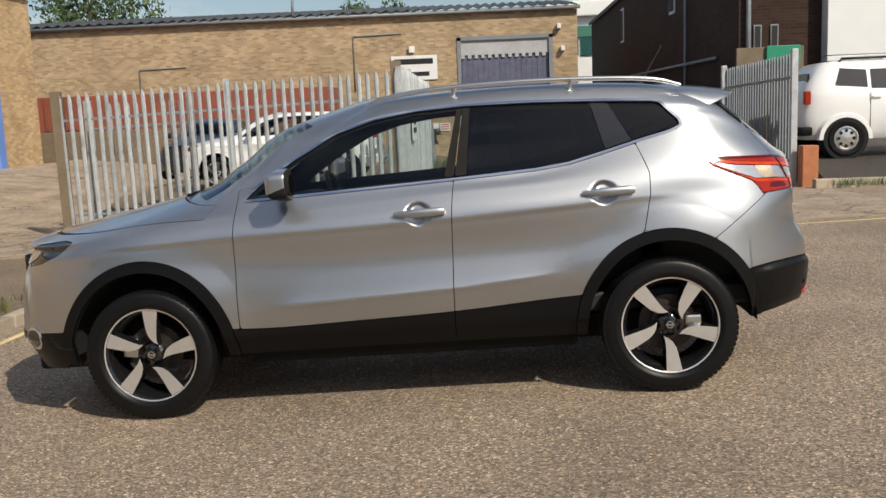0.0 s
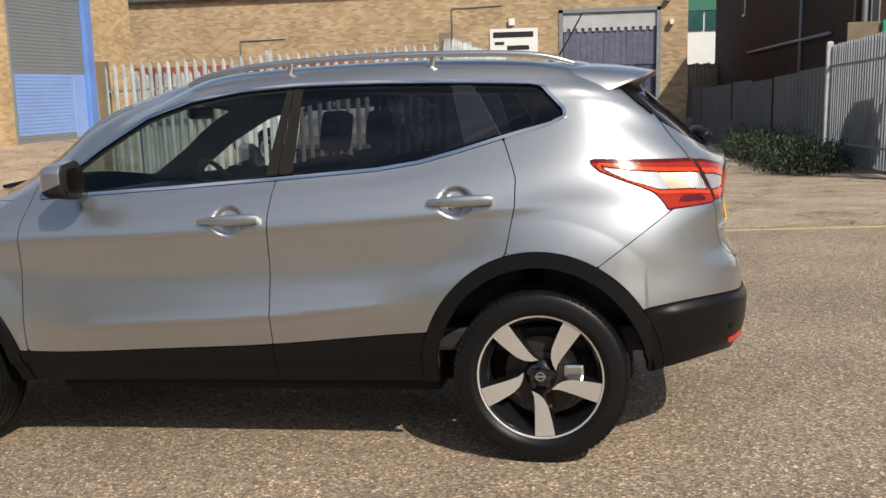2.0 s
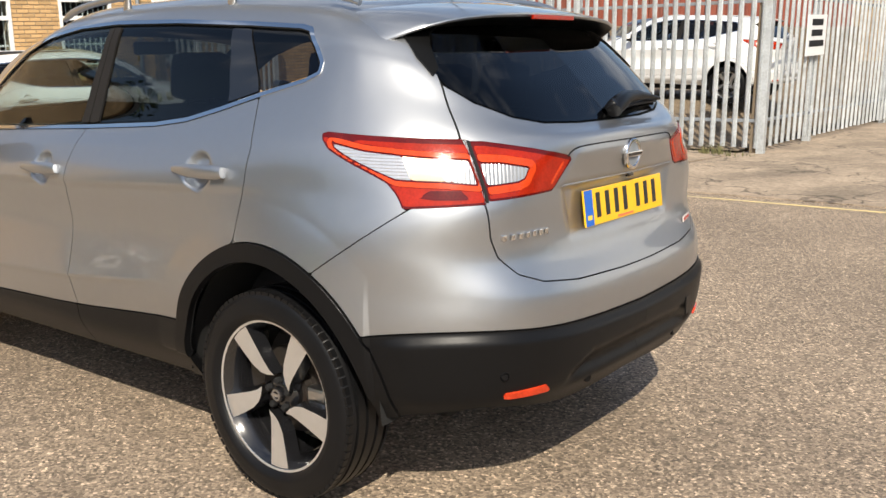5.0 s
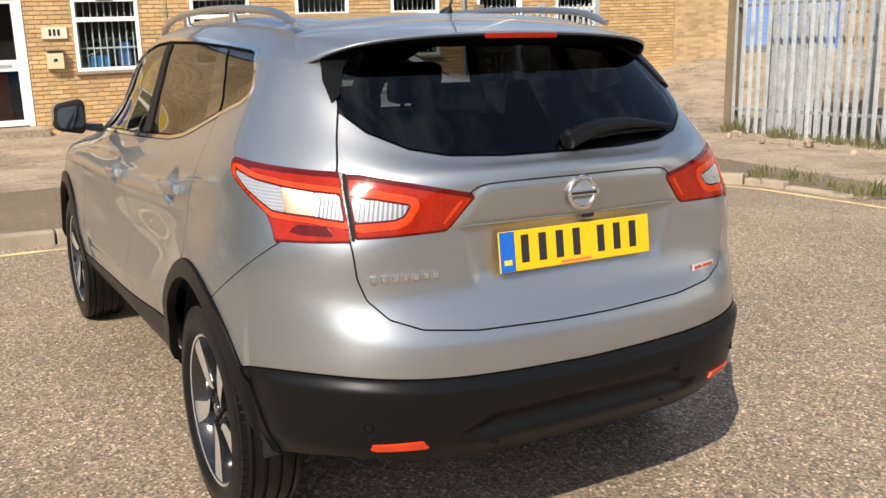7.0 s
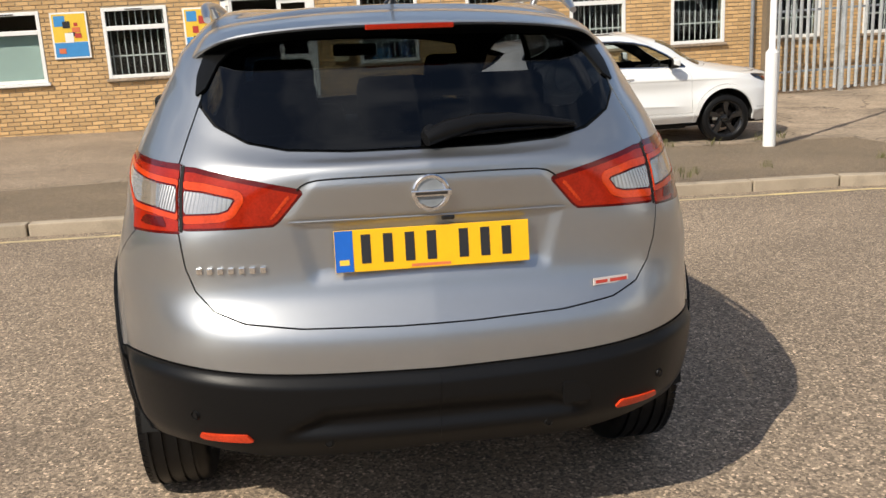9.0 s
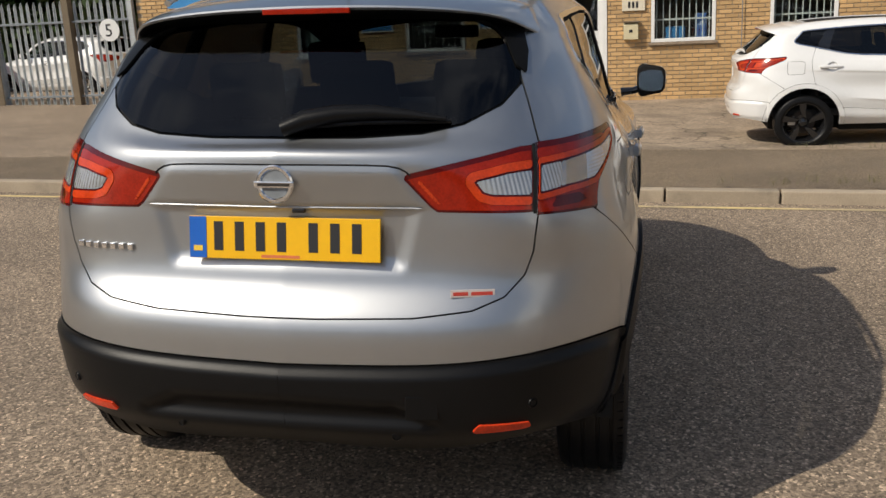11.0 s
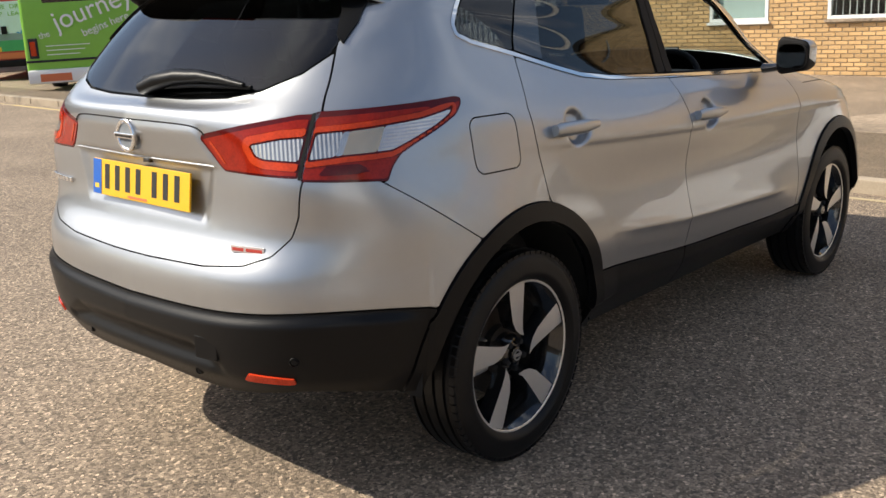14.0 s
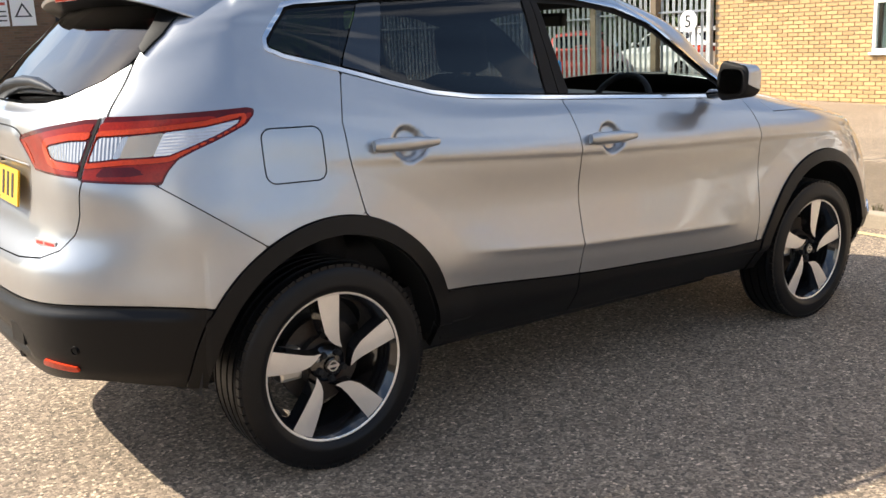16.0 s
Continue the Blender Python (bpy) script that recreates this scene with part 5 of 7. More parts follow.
# half way up the glass
level(.56, 0, 1.29, .53, .34, 1.30, .42, .575, 1.34, .25, .662, 1.38, .05, .685, 1.385, -.5, .722, 1.33, -1.05, .73, 1.32, -1.6, .715, 1.29, -1.98, .68, 1.21, -2.12, .62, 1.215, -2.2, .47, 1.245, -2.25, .25, 1.265, -2.27, 0, 1.275)
# tops of the windows
level(.38, 0, 1.45, .36, .32, 1.45, .29, .53, 1.45, .17, .622, 1.45, .0, .648, 1.455, -.5, .66, 1.485, -1.0, .662, 1.50, -1.45, .648, 1.472, -1.72, .62, 1.40, -1.83, .57, 1.41, -1.9, .44, 1.44, -1.94, .24, 1.46, -1.95, 0, 1.465)
# roof edge
level(.24, 0, 1.525, .23, .28, 1.52, .19, .46, 1.51, .10, .55, 1.508, -.05, .58, 1.522, -.5, .592, 1.548, -1.0, .588, 1.553, -1.35, .565, 1.538, -1.5, .53, 1.513, -1.56, .48, 1.52, -1.6, .38, 1.535, -1.62, .2, 1.553, -1.63, 0, 1.562)
# roof panel, and its spine
level(.0, 0, 1.553, -.01, .14, 1.552, -.03, .24, 1.55, -.1, .29, 1.555, -.2, .3, 1.562, -.5, .3, 1.576, -.9, .3, 1.584, -1.15, .29, 1.581, -1.24, .27, 1.577, -1.28, .24, 1.577, -1.3, .19, 1.579, -1.32, .1, 1.582, -1.33, 0, 1.583)
level(-.2, 0, 1.572, -.21, 0, 1.5725, -.23, 0, 1.573, -.26, 0, 1.5745, -.32, 0, 1.577, -.5, 0, 1.583, -.8, 0, 1.589, -.95, 0, 1.589, -1.0, 0, 1.589, -1.03, 0, 1.5885, -1.05, 0, 1.588, -1.07, 0, 1.588, -1.08, 0, 1.588)
NU, NV = 480, 210
# more columns where the rear corner turns
US = np.interp(np.linspace(0, 1, NU), [0, 0.36, 0.66, 1], [0, 3.4, 6.6, 12])
VS = np.interp(np.linspace(0, 1, NV), [0, 0.62, 0.9, 1], [0, 6.6, 10, 12])


def tangent_spline(rows, knots, at):
    """Smooth curve across levels without overshoot at creases."""
    n = len(knots)
    h = np.diff(knots)
    d = (rows[1:] - rows[:-1]) / h[:, None, None]
    m = np.zeros_like(rows)
    for i in range(1, n - 1):
        m[i] = (d[i - 1] * h[i] + d[i] * h[i - 1]) / (h[i] + h[i - 1])
    m[0], m[-1] = d[0], d[-1]
    out = np.zeros((len(at),) + rows.shape[1:])
    for q, v in enumerate(at):
        i = min(int(np.searchsorted(knots, v, "right")) - 1, n - 2)
        i = max(i, 0)
        t = (v - knots[i]) / h[i]
        out[q] = (rows[i] * (1 + 2 * t) * (1 - t) ** 2 + h[i] * m[i] * t * (1 - t) ** 2 + rows[i + 1] * t * t * (3 - 2 * t) + h[i] * m[i + 1] * t * t * (t - 1))
    return out


KNOT = np.array([0, .12, .24, .34, .46, .62, .78, .9, 1.06, 1.24, 1.34, 1.63, 1.93])
rows = np.stack([spline(l, US) for l in LEVELS])            # level, u, xyz
kn = np.interp(VS, np.arange(13), KNOT)
GRID = tangent_spline(rows, KNOT, kn)                         # v, u, xyz
GRID[:, 0, 1] = 0
GRID[:, -1, 1] = 0
GRID[-1, :, 1] = 0
PLAN = rows[5]
ARC = np.concatenate([[0], np.cumsum(np.hypot(*np.diff(PLAN[:, :2], axis=0).T))])


def sd_poly(px, pz, poly, r=0.0):
    """Signed distance to an outline, negative inside; r rounds its corners."""
    poly = np.asarray(poly, float)
    d = np.full(px.shape, 1e9)
    inside = np.zeros(px.shape, bool)
    n = len(poly)
    for i in range(n):
        (ax, az), (bx, bz) = poly[i], poly[(i + 1) % n]
        ex, ez = bx - ax, bz - az
        t = np.clip(((px - ax) * ex + (pz - az) * ez) / (ex * ex + ez * ez + 1e-12), 0, 1)
        d = np.minimum(d, (px - ax - t * ex) ** 2 + (pz - az - t * ez) ** 2)
        c = (az > pz) != (bz > pz)
        inside ^= c & (px < (bx - ax) * (pz - az) / (bz - az + (bz == az) * 1e-12) + ax)
    return np.where(inside, -1, 1) * np.sqrt(d) - r


def smooth01(t):
    t = np.clip(t, 0, 1)
    return t * t * (3 - 2 * t)


# pressed detail: plate recess, badge panel, handle bowls
gx, gy, gzz = GRID[..., 0].copy(), GRID[..., 1].copy(), GRID[..., 2].copy()
GU = np.broadcast_to(US, gx.shape)
rear = GU < 2.0
rec = sd_poly(gy, gzz, [(-.5, .852), (.30, .852), (.335, .985), (-.5, .985)], .015)
GRID[..., 0] -= np.where(rear, 0.011 * smooth01(0.5 - rec / 0.05) * smooth01((1.0 - gzz) / 0.03), 0)
hump = smooth01(.5 - (gzz - 1.09) / .035) * smooth01(.5 + (gzz - .992) / .013) * smooth01((.40 - .75 * (gzz - .992) - gy) / .04)
GRID[..., 0] += np.where(rear, 0.007 * hump, 0)
# scooped band above the bumper's lower lip, and the ledge along its top
inset = sd_poly(gy, gzz, [(-.6, .36), (.42, .36), (.39, .43), (.30, .475), (-.6, .488)], .01)
GRID[..., 0] -= np.where(rear, 0.027 * smooth01(0.5 - inset / 0.055) * smooth01((gzz - .405) / .05), 0)
tan2 = np.gradient(rows[2], axis=0)
nrm2 = np.stack([tan2[:, 1], -tan2[:, 0]], 1)
nrm2 /= np.linalg.norm(nrm2, axis=1, keepdims=True) + 1e-9
ledge = 0.017 * smooth01((rows[2][:, 2][None] - .004 - gzz) / .034) * smooth01((gx - .40) / .12) * smooth01((gzz - .35) / .08) * (GU < 4.4)
GRID[..., 0] += ledge * nrm2[None, :, 0]
GRID[..., 1] += ledge * nrm2[None, :, 1]
# shoulder crease and lower door ridge
zs = np.interp(gx, [-2.9, -2.15, -1.05, -.4, .1], [.905, .92, .945, .975, 1.0])
fade = smooth01((gx + 3.0) / .5) * smooth01((.15 - gx) / .5) * (GU > 3.0)
dz = zs - gzz
GRID[..., 1] -= fade * .0095 * smooth01(dz / .03) * smooth01((.30 - dz) / .24)
zr = np.interp(gx, [-2.1, -1.0, -.5], [.548, .595, .64])
dz = gzz - zr
fade = smooth01((gx + 2.1) / .3) * smooth01((-.42 - gx) / .35) * (GU > 3.0)
GRID[..., 1] += fade * .0145 * np.where(dz > 0, np.exp(-dz / .05), np.exp(dz / .02))
# flared lip round the wheel arches, ending in a crease
for ax in (0, -2.646):
    ring = (np.sqrt(((gx - ax) / .462) ** 2 + (np.maximum(gzz - .335, 0) / .492) ** 2) - 1) * .47
    GRID[..., 1] += np.where((GU > 3.2) & (GU < 10) & (gzz > .40), .0085 * np.clip(1 - np.maximum(ring, 0) / .115, 0, 1), 0)
for hx, hz in ((-.295, 1.018), (-1.215, .975)):
    d = np.hypot((gx - hx) / 1.05, gzz - hz)
    GRID[..., 1] -= np.where((GU > 3.5) & (gzz < 1.2), 0.026 * smooth01((0.063 - d) / 0.024), 0)

tu, tv = np.gradient(GRID, axis=1), np.gradient(GRID, axis=0)
NORM = np.cross(tu, tv)
NORM /= np.linalg.norm(NORM, axis=2, keepdims=True) + 1e-12
NORM[:, 0, 1] = 0
NORM[:, -1, 1] = 0
NORM[-1] = (0, 0, 1)
NORM[-2] = (0, 0, 1)
NORM /= np.linalg.norm(NORM, axis=2, keepdims=True) + 1e-12
if NORM[100, 150, 1] < 0:
    NORM = -NORM
idx = np.arange(NU * NV).reshape(NV, NU)
q = np.stack([idx[:-1, :-1], idx[:-1, 1:], idx[1:, 1:], idx[1:, :-1]], -1).reshape(-1, 4)
TRI = np.concatenate([q[:, [0, 1, 2]], q[:, [0, 2, 3]]])
# x y z, normal, u, v, arc
ATT = np.concatenate([GRID.reshape(-1, 3), NORM.reshape(-1, 3), GU.reshape(-1, 1), np.repeat(VS, NU)[:, None], np.tile(ARC, NV)[:, None]], 1)
a, b, c = (ATT[TRI[:, i], :3] for i in range(3))
if (np.einsum("ij,ij->i", np.cross(b - a, c - a), ATT[TRI[:, 0], 3:6])).mean() < 0:
    TRI = TRI[:, ::-1]


def cut(att, tri, f):
    """The piece of a triangle sheet where f is below nought, with a clean edge."""
    s = f < 0
    k = s[tri].sum(1)
    keep = tri[k == 3]
    part_ = tri[(k == 1) | (k == 2)]
    if not len(part_):
        new_att, tris = att, keep
    else:
        one = s[part_].sum(1) == 1
        odd = np.where(one[:, None], s[part_], ~s[part_]).argmax(1)
        r = np.arange(len(part_))
        p0, p1, p2 = part_[r, odd], part_[r, (odd + 1) % 3], part_[r, (odd + 2) % 3]
        e = np.concatenate([np.stack([p0, p1], 1), np.stack([p0, p2], 1)])
        es = np.sort(e, 1)
        uniq, inv = np.unique(es, axis=0, return_inverse=True)
        inv = inv.ravel()
        fa, fb = f[uniq[:, 0]], f[uniq[:, 1]]
        t = (fa / (fa - fb))[:, None]
        mid = att[uniq[:, 0]] * (1 - t) + att[uniq[:, 1]] * t
        base = len(att)
        ia, ib = base + inv[:len(part_)], base + inv[len(part_):]
        new_att = np.concatenate([att, mid])
        o, w = one, ~one
        tris = np.concatenate([keep, np.stack([p0[o], ia[o], ib[o]], 1),
                               np.stack([ia[w], p1[w], p2[w]], 1), np.stack([ia[w], p2[w], ib[w]], 1)])
    used = np.unique(tris)
    back = np.full(len(new_att), -1)
    back[used] = np.arange(len(used))
    return new_att[used], back[tris]


def sheet_mesh(name, att, tri, mats, sides=(1,), rim=0.006, lift=0.0, hide_rim=False):
    """A mesh from a cut sheet, on one or both sides of the car, its edges turned in."""
    vs, ns, fs = [], [], []
    e = np.sort(np.concatenate([tri[:, [0, 1]], tri[:, [1, 2]], tri[:, [2, 0]]]), 1)
    un, cnt = np.unique(e, axis=0, return_counts=True)
    edge = un[cnt == 1]
    edge = edge[~((np.abs(att[edge[:, 0], 1]) < 1e-6) & (np.abs(att[edge[:, 1], 1]) < 1e-6))]
    dirs = {}
    for a_, b_ in np.concatenate([tri[:, [0, 1]], tri[:, [1, 2]], tri[:, [2, 0]]]):
        dirs[(a_, b_)] = True
    p, n = att[:, :3] + lift * att[:, 3:6], att[:, 3:6]
    for sgn in sides:
        flip = np.array([1, sgn, 1])
        base = len(vs)
        vs.extend(p * flip)
        ns.extend(n * flip)
        fs.extend((base + (tri if sgn > 0 else tri[:, ::-1])).tolist())
        if rim and not hide_rim:
            for a_, b_ in edge:
                if (a_, b_) not in dirs:
                    a_, b_ = b_, a_
                side = np.cross(p[b_] - p[a_], n[a_])
                side /= np.linalg.norm(side) + 1e-12
                k = len(vs)
                quad = [p[a_], p[b_], p[b_] - rim * n[b_], p[a_] - rim * n[a_]]
                vs.extend([w * flip for w in quad])
                ns.extend([side * flip] * 4)
                fs.append([k + 1, k, k + 3, k + 2] if sgn > 0 else [k, k + 1, k + 2, k + 3])
    me = bpy.data.meshes.new(name)
    me.from_pydata([tuple(map(float, v)) for v in vs], [], fs)
    for m in (mats if isinstance(mats, (list, tuple)) else [mats]):
        me.materials.append(m)
    me.polygons.foreach_set("use_smooth", [True] * len(me.polygons))
    me.normals_split_custom_set_from_vertices([tuple(map(float, v)) for v in ns])
    return me


X, Y, Z, U, V, W = ATT[:, 0], ATT[:, 1], ATT[:, 2], ATT[:, 6], ATT[:, 7], ATT[:, 8]
BIG = 1.0
Z2 = np.interp(U, US, rows[2][:, 2])

DLO = [(-2.095, 1.098), (-1.616, 1.116), (-1.03, 1.139), (-.62, 1.160), (-.45, 1.180), (-.30, 1.215), (-.12, 1.262), (.065, 1.306), (.108, 1.325), (.105, 1.345),
       (.02, 1.438), (-.02, 1.447), (-.25, 1.463), (-.6, 1.481), (-.96, 1.488), (-1.2, 1.479), (-1.42, 1.45), (-1.62, 1.393), (-1.85, 1.273), (-2.03, 1.158)]
f_dlo = np.where((U > 3.0) & (U < 8.95), sd_poly(X, Z, DLO), BIG)


def oval(cx, rx, rz):
    zz = np.maximum(Z - 0.335, 0)
    rr = np.sqrt(((X - cx) / rx) ** 2 + (zz / rz) ** 2)
    return np.where(U > 2.5, (rr - 1) * rx, BIG)


hole_r, hole_f = oval(0, .402, .432), oval(-2.646, .402, .432)
out_r, out_f = oval(0, .462, .492), oval(-2.646, .462, .492)
hole, out = np.minimum(hole_r, hole_f), np.minimum(out_r, out_f)


def line(pts, axis_x=True):
    """x minus the x of a line that runs up through the given points (x, z)."""
    pts = sorted(pts, key=lambda p: p[1])
    return X - np.interp(Z, [p[1] for p in pts], [p[0] for p in pts])


dl_front = line([(-2.146, 1.089), (-2.158, .861), (-2.16, .40)])
dl_mid = line([(-1.028, 1.15), (-1.045, 1.0), (-1.053, .847), (-1.067, .40)])
dl_rear = line([(-.125, 1.27), (-.085, 1.16), (-.066, 1.10), (-.07, 1.0), (-.108, .828), (-.2, .7)])
side = np.where((U > 3.0) & (U < 9.2), -BIG, BIG)
above = Z2 - Z
trim_w = 0.016
door_f = np.maximum.reduce([side, above, -dl_front, dl_mid, -(f_dlo - trim_w), V - 7.6, -out])
door_r = np.maximum.reduce([side, above, -dl_mid, dl_rear, -(f_dlo - trim_w), V - 7.8, -out])

GATE = [(-.8, .708), (.1, .709), (.35, .717), (.497, .735), (.575, .765), (.622, .815), (.643, .874), (.655, .98), (.652, 1.06), (.645, 1.14), (.618, 1.215), (.585, 1.30), (.54, 1.45), (.49, 1.503), (-.8, 1.53)]
f_gate = np.where(U < 2.6, sd_poly(Y, Z, GATE), BIG)
GLASS = [(-.8, 1.163), (.2, 1.164), (.36, 1.172), (.46, 1.192), (.545, 1.235), (.582, 1.28), (.585, 1.32), (.54, 1.42), (.5, 1.475), (-.8, 1.49)]
f_glass = np.where(U < 2.8, sd_poly(Y, Z, GLASS), BIG)
LAMP_IN = [(.75, 1.137), (.62, 1.132), (.50, 1.108), (.345, 1.075), (.338, 1.064), (.395, .99), (.41, .979), (.75, .972)]
lamp_all_in = np.where(U < 3, sd_poly(W, Z, LAMP_IN), BIG)
SPLIT = .655
f_lin = np.maximum(lamp_all_in, W - SPLIT + .003)
LAMP_OUT = [(.5, 1.134), (.75, 1.142), (.92, 1.150), (1.075, 1.158), (1.098, 1.153), (1.10, 1.140), (1.075, 1.11), (1.01, 1.075), (.95, 1.045), (.915, 1.024), (.90, .995), (.892, .958), (.5, .972)]
f_lout = np.maximum(np.where(U < 4, sd_poly(W, Z, LAMP_OUT), BIG), -(W - SPLIT) + .003)
lamp = np.minimum(f_lin, f_lout)
seam = (Z - .80) - (X - .28) * .70      # bumper to wing seam
f_bump = np.maximum.reduce([np.where(U < 4.4, -BIG, BIG), above, seam, -f_gate, Z - .972, -out_r, -(f_lout + .0017), np.where(X > .2, -BIG, BIG)])
f_lowr = np.maximum.reduce([np.where(U < 4.4, -BIG, BIG), Z - Z2, -out_r, np.where(X > 0, -BIG, BIG)])
f_sill = np.maximum.reduce([np.where((U > 4) & (U < 9), -BIG, BIG), Z - Z2, -out, -X - 2.646, X])
f_lowf = np.maximum.reduce([np.where(U > 8.6, -BIG, BIG), Z - Z2, -out_f, X + 2.646])
f_archr = np.maximum.reduce([out_r, -hole_r, np.where(Z > .30, -BIG, BIG)])
f_archf = np.maximum.reduce([out_f, -hole_f, np.where(Z > .30, -BIG, BIG)])
FUEL = [(.042, .968), (.175, .968), (.175, 1.065), (.042, 1.065)]
f_fuel = np.where(U > 3, sd_poly(X, Z, FUEL, .03), BIG)
f_hood = np.maximum.reduce([np.where(U > 8.3, -BIG, BIG), (6.08 - V) * .1, (V - 6.97) * .2, X + 2.2])
f_wind = np.maximum.reduce([np.where(U > 8.8, -BIG, BIG), (7.12 - V) * .12, (V - 9.3) * .15, (9.12 - U) * .12])
f_head = np.where(U > 9.4, sd_poly(X, Z, [(-3.43, .80), (-3.41, .86), (-3.30, .915), (-3.10, .937), (-3.05, .93), (-3.13, .875), (-3.25, .83)], .004), BIG)
f_fog = np.where(U > 9.4, np.hypot(X + 3.30, Z - .44) - .06, BIG)
f_panor = np.maximum.reduce([(10.35 - V) * .1, -X - 1.28, X + .05])
DEEP = 0.0021       # half a shut line
panels = [door_f, door_r, f_gate, lamp, f_bump, f_lowr, f_sill, f_lowf, f_archr, f_archf, f_hood, f_head]
f_shell = np.maximum.reduce([-(p - (.0004 if p is lamp else DEEP)) for p in panels] + [-(f_dlo - trim_w), -hole, -f_wind, -f_panor, Z2 - .0 - Z])
f_shell_r = np.maximum(f_shell, -(f_fuel - DEEP))

# ---- the silver car ----
car = thing("crossover_car", "silver grey five-door crossover car with black lower cladding, parked on tarmac", "car", TILT @ Matrix.Translation((0, -.008, 0)))
BOTH = (1, -1)


def cpart(name, f, mat, sides=BOTH, label="", rim=0.008, lift=0.0, parent=None, grow=-DEEP):
    """A panel of the car cut from its form; with one side given, y is that side's."""
    att, tri = cut(ATT, TRI, f - grow)
    ob = new(name, sheet_mesh(name, att, tri, mat, sides, rim, lift))
    ob.parent = parent or car
    if label:
        ob["label"] = label
    return ob


# the shell differs on the fuel flap's side only
att, tri = cut(ATT, TRI, f_shell)
att2, tri2 = cut(ATT, TRI, f_shell_r)
ob = new("body_shell", sheet_mesh("body_shell", att2, tri2, M_SILVER, (1,), 0.01))
ob.parent = car
ob2m = sheet_mesh("body_shell_near", att, tri, M_SILVER, (-1,), 0.01)
ob2 = new("body_shell", ob2m)
ob2.parent = car
cpart("fuel_flap", f_fuel, M_SILVER, (1,))
tailgate = cpart("tailgate", np.maximum.reduce([f_gate, -f_glass + .004, -(f_lin + .0015)]), M_SILVER)
cpart("rear_window", np.maximum(f_glass, -BIG), M_TINT, label="dark tinted rear window glass", rim=0.003, parent=tailgate, grow=0)
cpart("rear_bumper", f_bump, M_SILVER)
lower_bumper = cpart("lower_bumper", f_lowr, M_CLAD, label="matt black plastic lower rear bumper", lift=0.004)
cpart("front_valance", f_lowf, M_CLAD, label="matt black plastic lower front bumper", lift=0.004)
cpart("bonnet", f_hood, M_SILVER)
cpart("windscreen", f_wind, M_CLEAR, rim=0.003, grow=0)
cpart("glass_roof", f_panor, M_GLOSS, label="dark panoramic glass roof panel", grow=0)
doors = {}
for sgn in (1, -1):
    s = (sgn,)
    for nm, f in (("front_door", door_f), ("rear_door", door_r)):
        doors[nm, sgn] = cpart(nm, f, M_SILVER, s)
    cpart("sill_cladding", np.maximum(f_sill, dl_mid), M_CLAD, s, "matt black plastic sill cladding", lift=0.004)
    cpart("sill_cladding", np.maximum(f_sill, -dl_mid), M_CLAD, s, "matt black plastic sill cladding", lift=0.004)
    cpart("wheel_arch_trim", f_archr, M_CLAD, s, "matt black plastic wheel arch trim", lift=0.010, rim=0.03)
    cpart("wheel_arch_trim", f_archf, M_CLAD, s, "matt black plastic wheel arch trim", lift=0.010, rim=0.03)
    cpart("window_surround", np.maximum(f_dlo - trim_w, -(f_dlo - .003)), M_CHROME, s, "bright chrome window surround", lift=0.003, grow=0)
    inner = f_dlo + .004
    xb = lambda x0, x1, z0=1.12, z1=1.49: X - np.interp(Z, [z0, z1], [x0, x1])
    bf, br = xb(-1.085, -.995), xb(-.965, -.925)
    cf, cr = xb(-.26, -.325, 1.2, 1.46), xb(-.125, -.235, 1.255, 1.46)
    d1, d2 = doors["front_door", sgn], doors["rear_door", sgn]
    if sgn < 0:      # the driver's window is wound down
        cpart("door_window", np.maximum(inner, bf), M_CLEAR, s, "clear front door glass", rim=0.003, lift=-.006, parent=d1, grow=0)
    cpart("door_pillar", np.maximum.reduce([inner, -bf, xb(-1.03, -.965)]), M_PILLAR, s, parent=d1, grow=-.002)
    cpart("door_pillar", np.maximum.reduce([inner, -xb(-1.03, -.965), br]), M_PILLAR, s, parent=d2, grow=-.002)
    cpart("door_window", np.maximum.reduce([inner, -br, cf]), M_TINT, s, "dark tinted rear door glass", rim=0.003, lift=-.006, parent=d2, grow=0)
    cpart("door_pillar", np.maximum.reduce([inner, -cf, cr]), M_GLOSS, s, parent=d2, grow=-.002)
    cpart("quarter_window", np.maximum(inner, -cr), M_TINT, s, "dark tinted quarter window", rim=0.003, lift=-.004, grow=-.002)
    # rear lamps: outer on the wing, inner on the tailgate
    lo = cpart("rear_lamp", f_lout, M_LENSD, s, "red and clear wrap-round rear lamp", rim=0.02, grow=0)
    CLEAR_O = [(.672, 1.082), (.80, 1.091), (.95, 1.106), (1.055, 1.126), (1.045, 1.114), (.995, 1.086), (.93, 1.056), (.885, 1.036), (.84, 1.033), (.76, 1.030), (.672, 1.020)]
    fc = np.where(U < 4, sd_poly(W, Z, CLEAR_O), BIG)
    top_o = np.interp(W, [.65, .92, 1.1], [1.138, 1.150, 1.158]) - Z
    band_o = np.maximum(f_lout + .006, .015 - top_o)
    cpart("red_lens", np.maximum(band_o, -(fc - .020)), M_LENSR, s, rim=0.003, lift=0.002, parent=lo, grow=0)
    cpart("light_guide", np.maximum.reduce([band_o, fc - .019, -(fc - .005)]), M_LENSO, s, "bright red light guide", rim=0.003, lift=0.0035, parent=lo, grow=0)
    cpart("clear_lens", np.maximum(fc, W - .735), M_LENSW, s, "clear silvered reflector lens", rim=0.003, lift=0.0025, parent=lo, grow=0)
